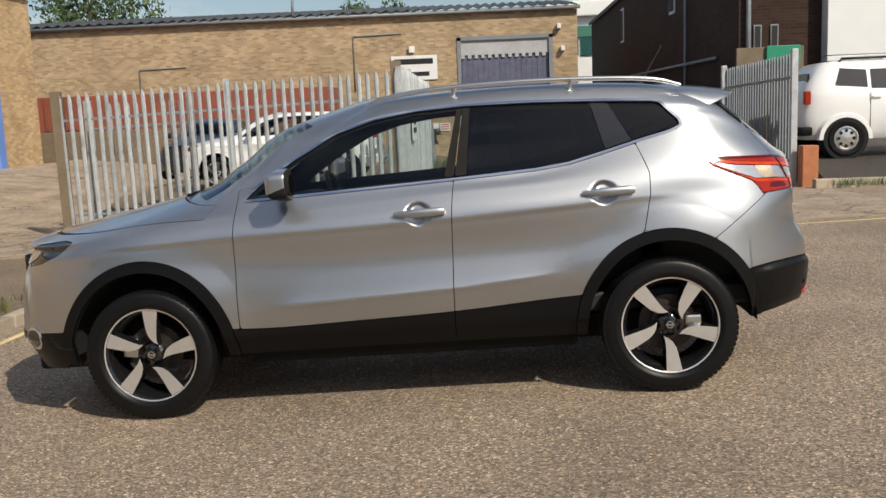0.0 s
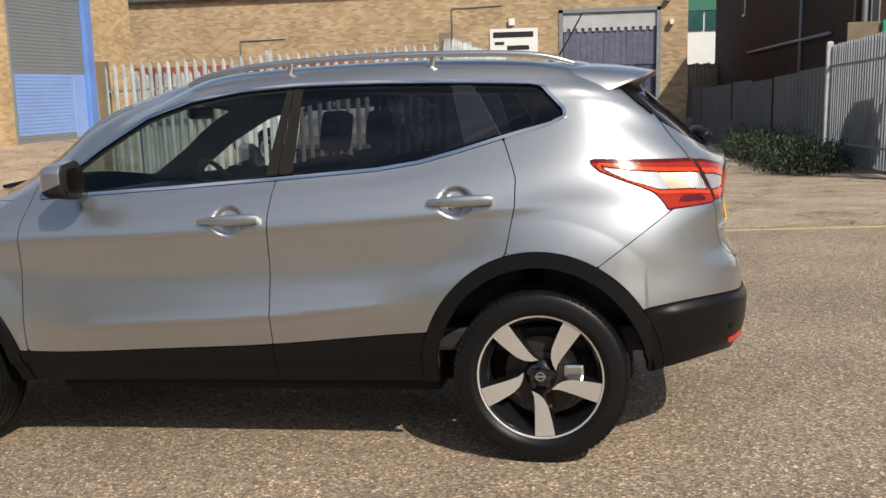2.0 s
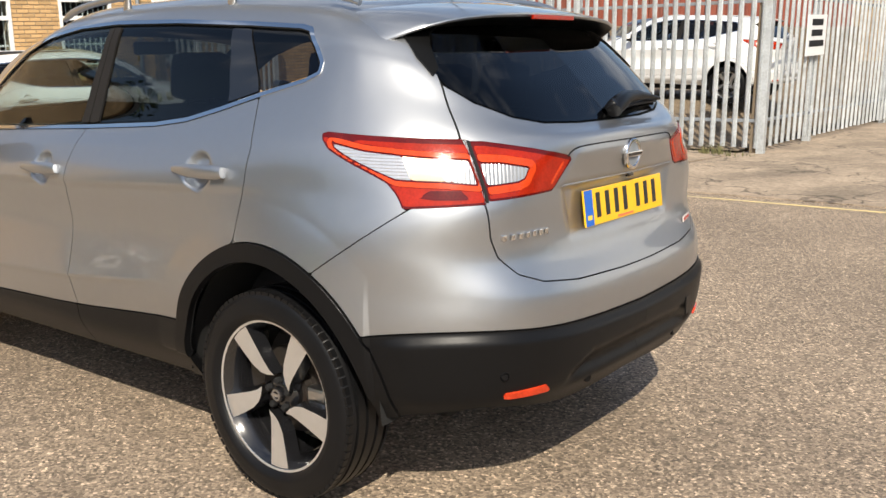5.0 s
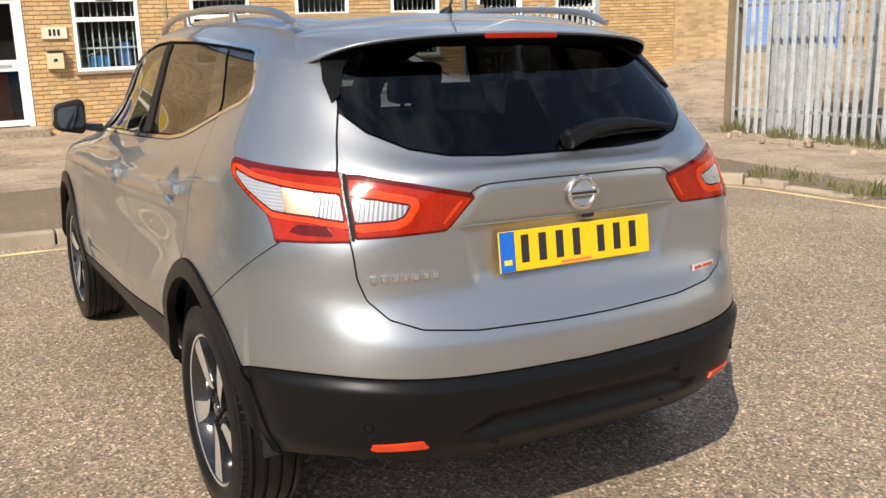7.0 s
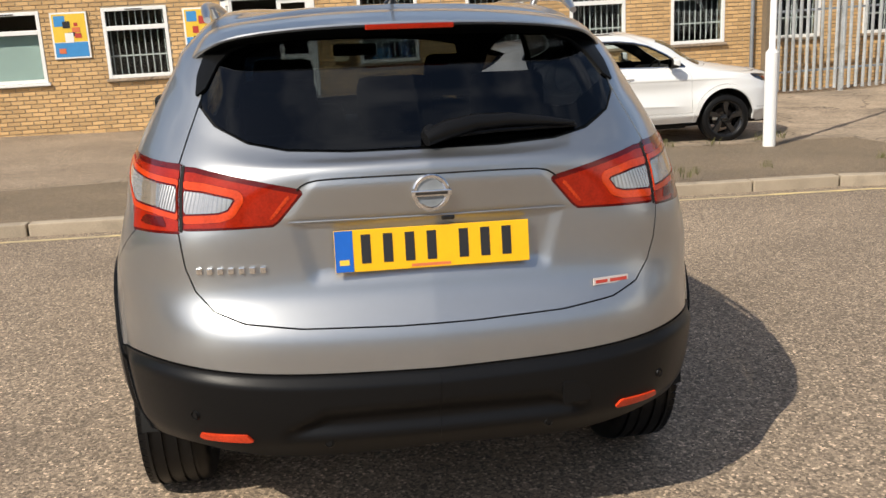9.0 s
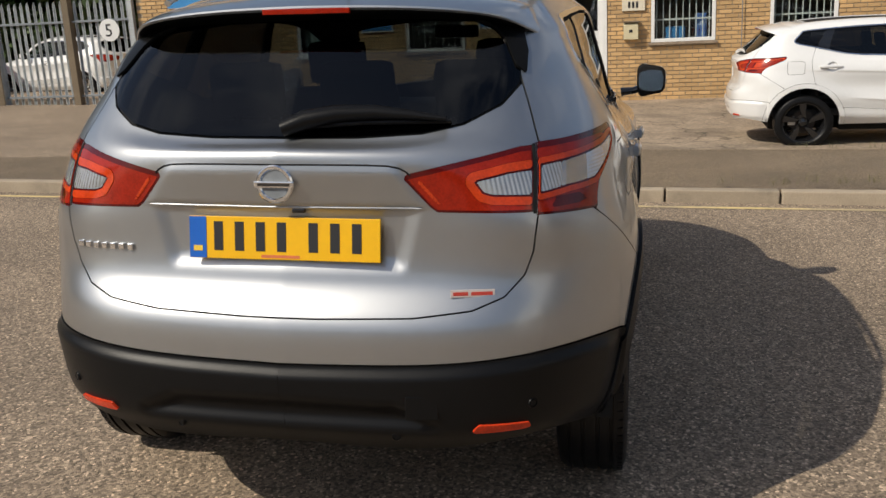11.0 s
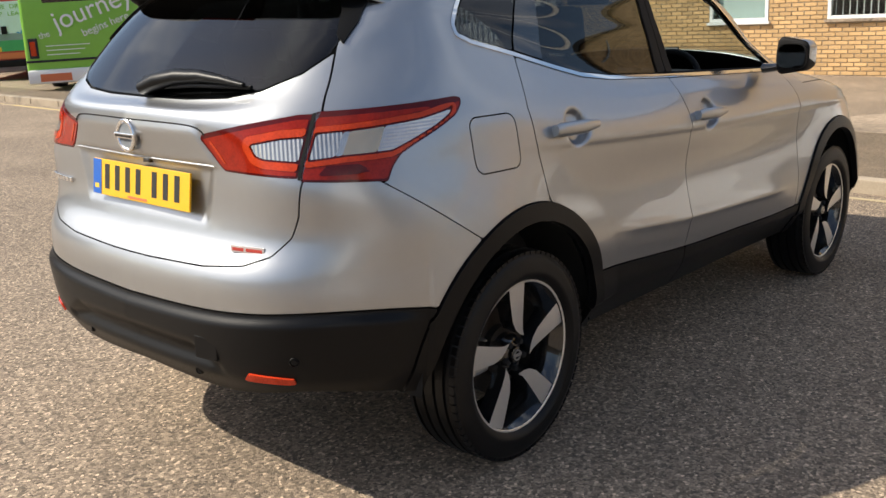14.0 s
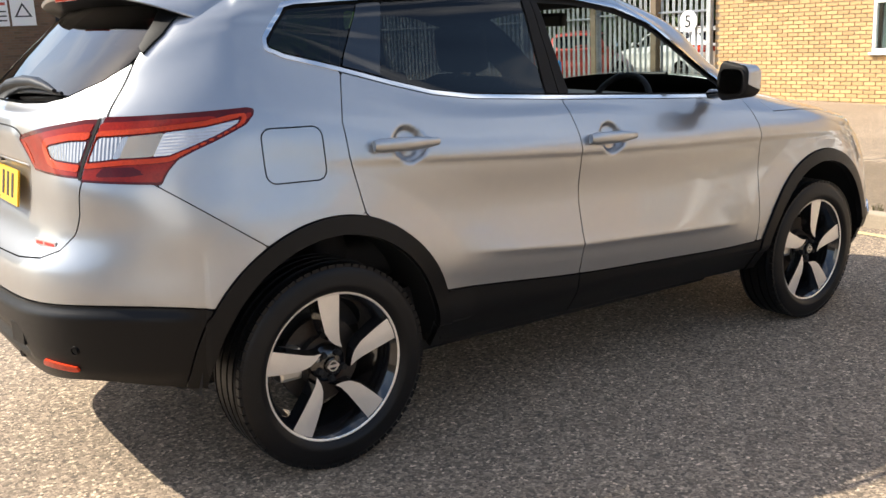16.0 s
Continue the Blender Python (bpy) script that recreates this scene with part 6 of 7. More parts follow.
    cpart("fluted_lens", np.maximum.reduce([fc, -(W - .735), W - .752]), M_LENSG, s, "grey fluted lens", rim=0.003, lift=0.0025, parent=lo, grow=0)
    cpart("indicator_lens", np.maximum.reduce([fc, -(W - .752), W - .842]), M_LENSA, s, "pale amber indicator lens", rim=0.003, lift=0.0025, parent=lo, grow=0)
    cpart("clear_lens", np.maximum(fc, -(W - .842)), M_LENST, s, "clear silvered reflector lens", rim=0.003, lift=0.0025, parent=lo, grow=0)
    f_gap = np.maximum(np.abs(W - SPLIT) - .0045, np.minimum(lamp_all_in, np.where(U < 4, sd_poly(W, Z, LAMP_OUT), BIG)) + .003)
    cpart("lamp_gap", f_gap, M_GAP, s, "dark gap between the lamps", rim=0.003, lift=0.0012, parent=lo, grow=0)
    f_ref = np.where(U < 4, sd_poly(W, Z, [(.705, .982), (.80, .983), (.835, .988), (.80, 1.004), (.72, 1.003)], .002), BIG)
    cpart("lamp_reflector", f_ref, M_LENSD, s, "dark red reflector", rim=0.003, lift=0.0032, parent=lo, grow=0)
    li = cpart("tailgate_lamp", f_lin, M_LENSD, s, "red and clear lamp on the tailgate", rim=0.02, grow=0)
    CLEAR_I = [(.645, 1.073), (.59, 1.069), (.512, 1.053), (.528, 1.028), (.55, 1.021), (.645, 1.016)]
    fi = np.where(U < 3, sd_poly(W, Z, CLEAR_I), BIG)
    top_i = np.interp(W, [.345, .50, .62, .75], [1.075, 1.108, 1.132, 1.137]) - Z
    band_i = np.maximum(f_lin + .006, .013 - top_i)
    cpart("red_lens", np.maximum(band_i, -(fi - .026)), M_LENSR, s, rim=0.003, lift=0.002, parent=li, grow=0)
    cpart("light_guide", np.maximum.reduce([band_i, fi - .025, -(fi - .005)]), M_LENSO, s, "bright red light guide", rim=0.003, lift=0.0035, parent=li, grow=0)
    f_str = np.where(U < 3, sd_poly(W, Z, [(.378, 1.062), (.368, 1.058), (.412, 1.0), (.424, .998)]), BIG)
    cpart("light_guide", np.maximum(f_str, band_i), M_LENSO, s, "bright red light guide", rim=0.003, lift=0.0035, parent=li, grow=0)
    cpart("clear_lens", fi, M_LENSW, s, "clear silvered reflector lens", rim=0.003, lift=0.0025, parent=li, grow=0)
    f_refl = np.where(U < 3, sd_poly(Y, Z, [(.495, .421), (.505, .418), (.618, .419), (.636, .423), (.633, .436), (.513, .440)]), BIG)
    cpart("rear_reflector", f_refl, M_REFLEX, s, "orange-red bumper reflector", rim=0.012, lift=0.011, parent=lower_bumper, grow=0)
    f_fin = np.where(U < 3, sd_poly(Y, Z, [(.44, 1.492), (.53, 1.486), (.562, 1.452), (.594, 1.36), (.597, 1.305), (.57, 1.325), (.535, 1.39), (.50, 1.425), (.44, 1.448)]), BIG)
    cpart("spoiler_fin", f_fin, M_FIN, s, "gloss black fin beside the rear window", rim=0.012, lift=0.007, parent=tailgate, grow=0)
    hl = cpart("headlamp", f_head, M_GLOSS, s, "dark wrap-round headlamp with a bright bowl", lift=-.002)
    f_bowl = np.where(U > 9.4, sd_poly(X, Z, [(-3.415, .812), (-3.40, .855), (-3.33, .885), (-3.27, .885), (-3.30, .85), (-3.36, .825)]), BIG)
    cpart("lamp_bowl", f_bowl, M_LENSW, s, rim=0.003, lift=0.0025, parent=hl, grow=0)
    fg = cpart("fog_lamp", f_fog, M_CHROME, s, "round fog lamp in a chrome ring", lift=0.008, grow=0)
    cpart("fog_lens", f_fog + .014, M_GLOSS, s, rim=0.003, lift=0.0105, parent=fg, grow=0)
# dark inner skin seen through shut lines and behind the wheels
f_in = np.maximum.reduce([-(f_dlo + .01), -(f_glass + .01), -(f_wind + .01), -hole])
att, tri = cut(ATT, TRI, f_in)
ob = new("inner_skin", sheet_mesh("inner_skin", att, tri, M_GAP, BOTH, 0, -.014))
ob.parent = car
ob["label"] = "black inner skin behind the panels"

# ---- the silver car: fittings ----


def at(x, y, z):
    return Matrix.Translation((x, y, z))


def side_y(x, z):
    """Half width of the body at a place on its side."""
    d = (ATT[:, 0] - x) ** 2 + (ATT[:, 2] - z) ** 2 + np.where(ATT[:, 6] < 2.5, 9, 0)
    return float(ATT[d.argmin(), 1])


def rear_x(y, z):
    d = (ATT[:, 1] - abs(y)) ** 2 + (ATT[:, 2] - z) ** 2 + np.where(ATT[:, 6] > 3, 9, 0)
    return float(ATT[d.argmin(), 0])


# wheels
TYRE = [(.238, -.085), (.25, -.098), (.285, -.107), (.315, -.100), (.330, -.088)]
for g in (-.062, -.022, .022, .062):
    TYRE += [(.3365, g - .006), (.3285, g - .005), (.3285, g + .005), (.3365, g + .006)]
TYRE += [(.331, .087), (.322, .097), (.311, .1015), (.307, .1025), (.295, .1062), (.275, .1062), (.268, .1078), (.262, .1055), (.25, .100), (.243, .092), (.238, .084)]


def spoke_mesh():
    """One blade of the five, bright on its face and black on its flanks."""
    bm = bm_new()
    out = [(-.035, .055), (-.027, .078), (-.025, .11), (-.026, .17), (-.028, .238), (.010, .2405), (.050, .2335), (.041, .18), (.027, .118), (.010, .086), (-.010, .068)]
    face = [bm.verts.new((x, .074 + .012 * (z / .24) - .02 * abs(x - .008), z)) for x, z in out]
    back = [bm.verts.new((x * 1.08 + (0.006 if x > 0 else -0.006), .035, z)) for x, z in out]
    n = len(out)
    f = bm.faces.new(face[::-1])
    f.material_index = 1
    for i in range(n):
        bm.faces.new((face[i], face[(i + 1) % n], back[(i + 1) % n], back[i]))
    bmesh.ops.recalc_face_normals(bm, faces=bm.faces[:])
    return mesh_of("spoke", bm, [M_RIM, M_MACH])


def build_wheel(m):
    bm = bm_new()
    add_lathe(bm, [(.246, .088), (.238, .090), (.232, .082), (.222, .07), (.205, .03), (.20, -.09), (.238, -.095)], sides=64)
    add_lathe(bm, [(.001, .060), (.034, .060), (.05, .052), (.062, .038), (.066, -.02)], sides=40)
    wheel = part("wheel", bm, M_RIM, car, "five-spoke black and machined alloy wheel", True, 35)
    wheel.matrix_basis = m
    bm = bm_new()
    add_lathe(bm, TYRE, sides=96)
    for k in range(72):
        add_box(bm, -.0115, .0115, .072, .0965, .318, .3335, 0, Matrix.Rotation(k * math.tau / 72, 4, "Y"))
    part("tyre", bm, M_RUBBER, wheel, "black road tyre", True, 40)
    bm = bm_new()
    add_lathe(bm, [(.250, .087), (.2485, .0908), (.2405, .0922), (.2355, .0895)], sides=64)
    part("rim_lip", bm, M_MACH, wheel, "bright machined rim edge", True, 40)
    sm = spoke_mesh()
    for k in range(5):
        o = new("spoke", sm)
        o.parent = wheel
        o.matrix_basis = Matrix.Rotation(k * math.tau / 5, 4, "Y")
        nut = bm_new()
        add_lathe(nut, [(.0001, .073), (.009, .073), (.011, .069), (.011, .055)], at(.045 * math.sin(k * math.tau / 5 + .63), 0, .045 * math.cos(k * math.tau / 5 + .63)), sides=6)
        part("wheel_nut", nut, M_GAP, wheel)
    bm = bm_new()
    add_lathe(bm, [(.0001, .0735), (.019, .073), (.024, .071), (.027, .060)], sides=32)
    part("hub_cap", bm, M_GLOSS, wheel, "black hub cap", True, 40)
    bm = bm_new()
    add_lathe(bm, [(.0135, .0738), (.0135, .0765), (.018, .0765), (.018, .0735)], sides=24)
    add_box(bm, -.021, .021, .0738, .077, -.004, .004)
    part("hub_emblem", bm, M_ALU, wheel, "plain bright ring emblem")
    bm = bm_new()
    add_lathe(bm, [(.085, -.005), (.142, -.005), (.142, -.027), (.085, -.027), (.085, .02), (.0001, .02)], sides=48)
    part("brake_disc", bm, M_DISC, wheel, "", True, 40)
    bm = bm_new()
    add_box(bm, .085, .165, -.03, .03, -.035, .07, .012)
    part("brake_caliper", bm, M_ALU, wheel, "grey brake caliper")
    return wheel


for x, sgn, spin in ((0, 1, 1), (0, -1, 180), (-2.646, 1, -5), (-2.646, -1, -7)):
    base = at(x, .775 * sgn, .3375) @ Matrix.Rotation(0 if sgn > 0 else math.pi, 4, "Z") @ Matrix.Rotation(radians(spin), 4, "Y")
    build_wheel(base)
# wheel wells and underside
for x in (0, -2.646):
    for sgn in (1, -1):
        bm = bm_new()
        arc = [(x + .432 * math.cos(a), .335 + .455 * math.sin(a)) for a in [math.pi * i / 20 for i in range(21)]]
        arc = [(x + .432, .345)] + arc + [(x - .432, .345)]
        r0 = [bm.verts.new((px, sgn * .84, pz)) for px, pz in arc]
        r1 = [bm.verts.new((px, sgn * .44, pz)) for px, pz in arc]
        for i in range(len(arc) - 1):
            bm.faces.new((r0[i], r0[i + 1], r1[i + 1], r1[i]))
        bm.faces.new(r1)
        part("wheel_well", bm, M_UNDER, car, "black felt wheel well liner", True, 50)
bm = bm_new()
add_box(bm, -2.2, -.44, -.60, .60, .20, .40, .03)
add_box(bm, -2.2, -.44, -.74, .74, .29, .40, .03)
add_box(bm, -3.4, -3.09, -.55, .55, .22, .5, .03)
add_box(bm, .40, .60, -.5, .5, .35, .45, .03)
add_box(bm, -3.2, .35, -.43, .43, .20, .45, .03)
part("underbody", bm, M_UNDER, car)
# handles, mirrors, rails
for sgn in (1, -1):
    for nm, xc, zc in (("rear_door", -.275, 1.022), ("front_door", -1.207, .979)):
        yb = side_y(xc + .1, zc)
        bm = bm_new()
        pts, rad = [], []
        for k in range(13):
            t = k / 12
            pts.append((xc - .125 + .25 * t, sgn * (yb + .020 + .010 * math.sin(math.pi * t) - .012 * (1 - t) ** 3), zc + .004 * t))
            rad.append(.012 + .010 * min(1, 2.5 * t) - (.006 if k == 12 else 0))
        add_tube(bm, pts, rad, 14, flat=1.0)
        bmesh.ops.scale(bm, vec=(1, .62, 1), space=at(0, -sgn * (yb + .02), 0), verts=bm.verts[:])
        part("door_handle", bm, M_SILVER, doors[nm, sgn], "silver pull door handle", True, 50)
        bm = bm_new()
        add_tube(bm, [(xc + .065, sgn * (yb + .008), zc), (xc + .118, sgn * (yb + .008), zc + .002)], .017, 12)
        part("handle_mount", bm, M_SILVER, doors[nm, sgn], "", True, 50)
    # mirror
    bm = bm_new()
    bmesh.ops.create_cube(bm, size=1)
    bmesh.ops.bevel(bm, geom=bm.edges[:], offset=.28, segments=6, affect="EDGES", profile=.5)
    for v in bm.verts:
        v.co = Vector((v.co.x * .13 - (v.co.y * .03), v.co.y * .140, v.co.z * .135 + .10 * max(0, -v.co.y) * v.co.z))
        if v.co.x > .035:
            v.co.x = .035 + (v.co.x - .035) * .25
    bmesh.ops.scale(bm, vec=(1, sgn, 1), verts=bm.verts[:])
    if sgn < 0:
        bmesh.ops.reverse_faces(bm, faces=bm.faces[:])
    low = bm.copy()
    bmesh.ops.scale(low, vec=(.97, .97, .97), verts=low.verts[:])
    for no, co in (((.32, 0, -.95), (0, 0, -.018)), ((1, 0, 0), (.026, 0, 0))):
        bmesh.ops.bisect_plane(bm, geom=bm.verts[:] + bm.edges[:] + bm.faces[:], plane_co=co, plane_no=no, clear_outer=True)
    mm = at(-1.865, sgn * .948, 1.165)
    mir = part("door_mirror", low, M_PILLAR, car, "black and silver door mirror", True, 50)
    mir.matrix_basis = mm
    part("mirror_cap", bm, M_SILVER, mir, "silver mirror cap", True, 50)
    bm = bm_new()
    ring = [(sgn * (-.002 + .058 * math.copysign(abs(math.cos(a)) ** .55, math.cos(a))), .050 * math.copysign(abs(math.sin(a)) ** .6, math.sin(a))) for a in [math.tau * i / 32 for i in range(32)]]
    bz = bm_new()
    for x_, k_ in ((.018, 1.14), (.0485, 1.10)):
        bz.faces.new([bz.verts.new((x_, y * k_, z * k_)) for y, z in ring])
    bmesh.ops.bridge_loops(bz, edges=bz.edges[:])
    bmesh.ops.recalc_face_normals(bz, faces=bz.faces[:])
    part("mirror_bezel", bz, M_PILLAR, mir, "", True, 40)
    fv = [bm.verts.new((.0535 - .09 * z, y, z)) for y, z in ring]
    bm.faces.new(fv if sgn > 0 else fv[::-1])
    bmesh.ops.solidify(bm, geom=bm.faces[:], thickness=.0024)
    part("mirror_glass", bm, M_MIRROR, mir)
    bm = bm_new()
    add_tube(bm, [(-1.90, sgn * .80, 1.105), (-1.90, sgn * .86, 1.112), (-1.89, sgn * .92, 1.13)], [.045, .036, .04], 12, flat=.5)
    part("mirror_stalk", bm, M_GLOSS, car, "", True, 50)
    # roof rail
    bm = bm_new()
    P = [(-1.47, .575, 1.527), (-1.40, .58, 1.553), (-1.25, .587, 1.578), (-1.0, .593, 1.594), (-.7, .597, 1.597), (-.4, .597, 1.590), (-.1, .592, 1.573), (.05, .583, 1.552), (.15, .573, 1.522)]
    Q = spline(P, np.linspace(0, len(P) - 1, 40))
    add_tube(bm, [(x, sgn * y, z) for x, y, z in Q], [.014 if 2 < i < 37 else .011 for i in range(40)], 12, flat=.9)
    rail = part("roof_rail", bm, M_ALU, car, "satin silver roof rail", True, 50)
    for x0, zt in ((-1.0, 1.588), (-.4, 1.584)):
        bm = bm_new()
        add_tube(bm, [(x0 - .02, sgn * .585, 1.545), (x0, sgn * .594, zt)], [.016, .011], 8)
        part("rail_foot", bm, M_ALU, rail, "", True, 50)

# spoiler over the rear window
SP_ROOT = [(.115, 0, 1.541), (.112, .14, 1.539), (.107, .28, 1.533), (.100, .41, 1.523), (.100, .505, 1.512), (.125, .567, 1.494), (.185, .597, 1.456), (.252, .622, 1.405)]
SP_EDGE = [(.475, 0, 1.494), (.472, .14, 1.492), (.464, .28, 1.487), (.448, .40, 1.478), (.424, .488, 1.466), (.385, .545, 1.450), (.325, .591, 1.427), (.262, .624, 1.402)]
SP_FOOT = [(.360, 0, 1.452), (.357, .14, 1.452), (.350, .28, 1.450), (.340, .39, 1.446), (.328, .470, 1.440), (.316, .525, 1.420), (.305, .568, 1.385), (.300, .590, 1.355)]
half = np.linspace(0, 7, 34)
span = [(sg, k) for sg, ks in ((-1, range(33, 0, -1)), (1, range(34))) for k in ks]
RO, ED, FO = (spline(p, half) for p in (SP_ROOT, SP_EDGE, SP_FOOT))
top_v, top_f, low_v, low_f = [], [], [], []
for i, (sg, k) in enumerate(span):
    e = half[k] / 7
    r, t, g = Vector(RO[k]), Vector(ED[k]), Vector(FO[k])
    n = Vector((.12, .95 * e ** 2.5, 1 - .55 * e ** 2)).normalized()
    prof = [r.lerp(t, q_) + n * .013 * (1 - .75 * e ** 3) * 4 * q_ * (1 - q_) for q_ in (0, .2, .4, .6, .8, .92, 1)]
    prof += [t + Vector((.001, 0, -.006)) * (1 - .6 * e), t + Vector((-.006, -.002 * e, -.013)) * (1 - .5 * e)]
    under = [prof[-1], t.lerp(g, .35) + Vector((0, 0, .006)) * (1 - e), t.lerp(g, .7) + Vector((0, 0, .004)) * (1 - e), g]
    top_v += [(p.x, sg * p.y, p.z) for p in prof]
    low_v += [(p.x, sg * p.y, p.z) for p in under]
    if i:
        for L, F in ((9, top_f), (4, low_f)):
            for j in range(L - 1):
                F.append((i * L - L + j, i * L + j, i * L + j + 1, i * L - L + j + 1))
spoiler = raw("roof_spoiler", top_v, [f[::-1] for f in top_f], M_SILVER, car, "silver roof spoiler above the rear window", True, 40)
raw("spoiler_underside", low_v, [f[::-1] for f in low_f], M_FIN, spoiler, "gloss black spoiler underside", True, 40)
bm = bm_new()
add_box(bm, .466, .4755, -.125, .125, 1.472, 1.487, .003)
part("brake_light", bm, M_LENSR, spoiler, "red high-level brake light")

# rear wiper
bm = bm_new()
wx = rear_x(.0, 1.185) + .012
add_lathe(bm, [(.0001, .034), (.014, .034), (.02, .026), (.022, 0)], at(wx, .015, 1.186) @ Matrix.Rotation(radians(-55), 4, "Y") @ Matrix.Rotation(radians(-90), 4, "Z"), 20)
pts = [(rear_x(y, z) + .035, y, z) for y, z in ((.0, 1.184), (.06, 1.205), (.14, 1.219), (.24, 1.222), (.33, 1.215), (.42, 1.205))]
add_tube(bm, pts, [.024, .031, .028, .022, .015, .007], 12, flat=.85)
wiper = part("rear_wiper", bm, M_CLAD, car, "black rear wiper", True, 50)
bm = bm_new()
add_tube(bm, [(rear_x(y, z) + .014, y, z) for y, z in ((.08, 1.188), (.2, 1.196), (.32, 1.197), (.43, 1.197))], .006, 8)
part("wiper_blade", bm, M_RUBBER, wiper)

# number plate, emblem, lettering bars, dealer sticker
plate = part("number_plate", box(-.0035, .0035, -.26, .26, -.0555, .0555, .002), material("yellow_plate", (0.80, 0.44, 0.008), 0.3, vary=0.04, coat=0.3), car, "yellow number plate with a blue band")
plate.matrix_basis = at(.741, .004, .906) @ Matrix.Rotation(radians(-7), 4, "Y")
part("plate_band", box(.0036, .0048, -.259, -.212, -.054, .054), material("plate_blue", (0.01, 0.11, 0.48), 0.35, vary=0.05), plate)
part("plate_code", box(.0049, .0056, -.248, -.223, -.036, -.022), M_YEL, plate, "plain bar")
for k in range(7):
    y0 = -.178 + k * .058 + (.028 if k > 3 else 0)
    part("plate_bar", box(.0036, .0046, y0 - .0125, y0 + .0125, -.034, .042), M_BLACKTXT, plate, "plain black bar")
part("plate_footer", box(.0036, .0044, -.06, .045, -.0505, -.043), M_ORANGE, plate, "plain bar")
bm = bm_new()
ex = rear_x(0, 1.052) + .004
mt = at(ex + .003, 0, 1.052) @ Matrix.Rotation(radians(-90), 4, "Z")
add_lathe(bm, [(.049, -.008), (.0495, .001), (.046, .004), (.039, .004), (.036, .001), (.036, -.008)], mt, 48)
emb = part("emblem", bm, M_CHROME, car, "plain chrome ring emblem with a crossbar", True, 40)
part("emblem_bar", box(ex + .001, ex + .011, -.0535, .0535, 1.0435, 1.0605, .003), M_CHROME, emb)
part("emblem_backing", add_lathe(bm_new(), [(.0001, .0), (.037, .0), (.037, -.006)], mt, 32), M_GALVD, emb)
part("emblem_band", box(ex + .0118, ex + .0132, -.042, .042, 1.0485, 1.0555), M_DISC, emb, "plain dark band")
for k in range(7):
    y0 = -.607 + k * .0275
    part("badge_bar", box(rear_x(y0, .868) - .004, rear_x(y0, .868) + .009, y0 - .0075, y0 + .0075, .861, .878, .002), M_CHROME, car, "plain chrome lettering bar")
sx = rear_x(.50, .78)
st = part("sticker", box(-.002, .0018, -.056, .056, -.0095, .0095, .0005), material("faded_sticker", (0.5, 0.44, 0.42), 0.5), car, "small pale sticker with red bars")
st.matrix_basis = at(sx + .006, .497, .776) @ Matrix.Rotation(radians(14), 4, "Z") @ Matrix.Rotation(radians(-4), 4, "Y")
for a_, b_ in ((-.05, -.012), (-.004, .05)):
    part("sticker_bar", box(.0018, .0024, a_, b_, -.005, .004), M_RED, st)
# reflectors, sensors, tow cover, lip on the lower bumper
for sgn in (1, -1):
    for y, z in ((.30, .40), (.645, .487)):
        bm = bm_new()
        add_lathe(bm, [(.0001, .006), (.008, .006), (.0085, .003), (.0105, .003), (.012, .006), (.0135, .004), (.014, -.004)], at(rear_x(y, z) + .002, sgn * y, z) @ Matrix.Rotation(radians(-90 + sgn * 60 * y), 4, "Z"), 20)
        part("parking_sensor", bm, M_CLAD, lower_bumper, "round parking sensor", True, 40)
bm = bm_new()
add_box(bm, -.003, .003, -.042, .042, -.032, .032, .003)
tow = part("towing_cover", bm, M_CLAD, lower_bumper, "square black towing-eye cover")
tow.matrix_basis = at(rear_x(.375, .49) + .004, .375, .49) @ Matrix.Rotation(radians(10), 4, "Z")
# camera pod and hump edge on the tailgate
bm = bm_new()
L = [(rear_x(abs(y), .985) + .006, y, .9885) for y in np.linspace(-.37, .37, 31)]
add_tube(bm, L, [.0015] + [.0032] * 29 + [.0015], 8)
part("handle_strip", bm, M_SILVER, tailgate, "", True, 60)
seam_ = [(.343, 1.073), (.332, 1.083), (.315, 1.092), (.29, 1.097), (.24, 1.0995), (.16, 1.1005), (.08, 1.101), (0, 1.101)]
seam_ = [(-y, z) for y, z in seam_] + [(y, z) for y, z in seam_[-2::-1]]
bm = bm_new()
add_tube(bm, [(rear_x(abs(y), z) + .0005, y, z) for y, z in seam_], .0024, 6)
part("panel_seam", bm, M_GAP, tailgate, "dark seam round the handle panel", True, 60)
part("camera_pod", box(rear_x(.03, .98) - .004, rear_x(.03, .98) + .012, .03, .065, .973, .986, .004), M_GLOSS, tailgate, "small black reversing camera")
# aerial
bm = bm_new()
add_tube(bm, [(.02, 0, 1.545), (.035, 0, 1.565), (.05, 0, 1.577)], [.032, .022, .008], 14, flat=.8)
add_tube(bm, [(.045, 0, 1.572), (.10, 0, 1.66), (.165, 0, 1.77)], [.005, .004, .003], 8)
part("roof_aerial", bm, M_GLOSS, car, "black roof aerial", True, 50)
# front wiper scuttle and grille
bm = bm_new()
add_box(bm, -3.525, -3.44, -.34, .34, .62, .85, .02)
part("grille", bm, M_GLOSS, car, "gloss black front grille")
bm = bm_new()
add_tube(bm, [(-2.50, -.45, 1.125), (-2.46, -.3, 1.14), (-2.44, .1, 1.155)], .009, 8)
part("front_wiper", bm, M_CLAD, car, "black windscreen wiper")

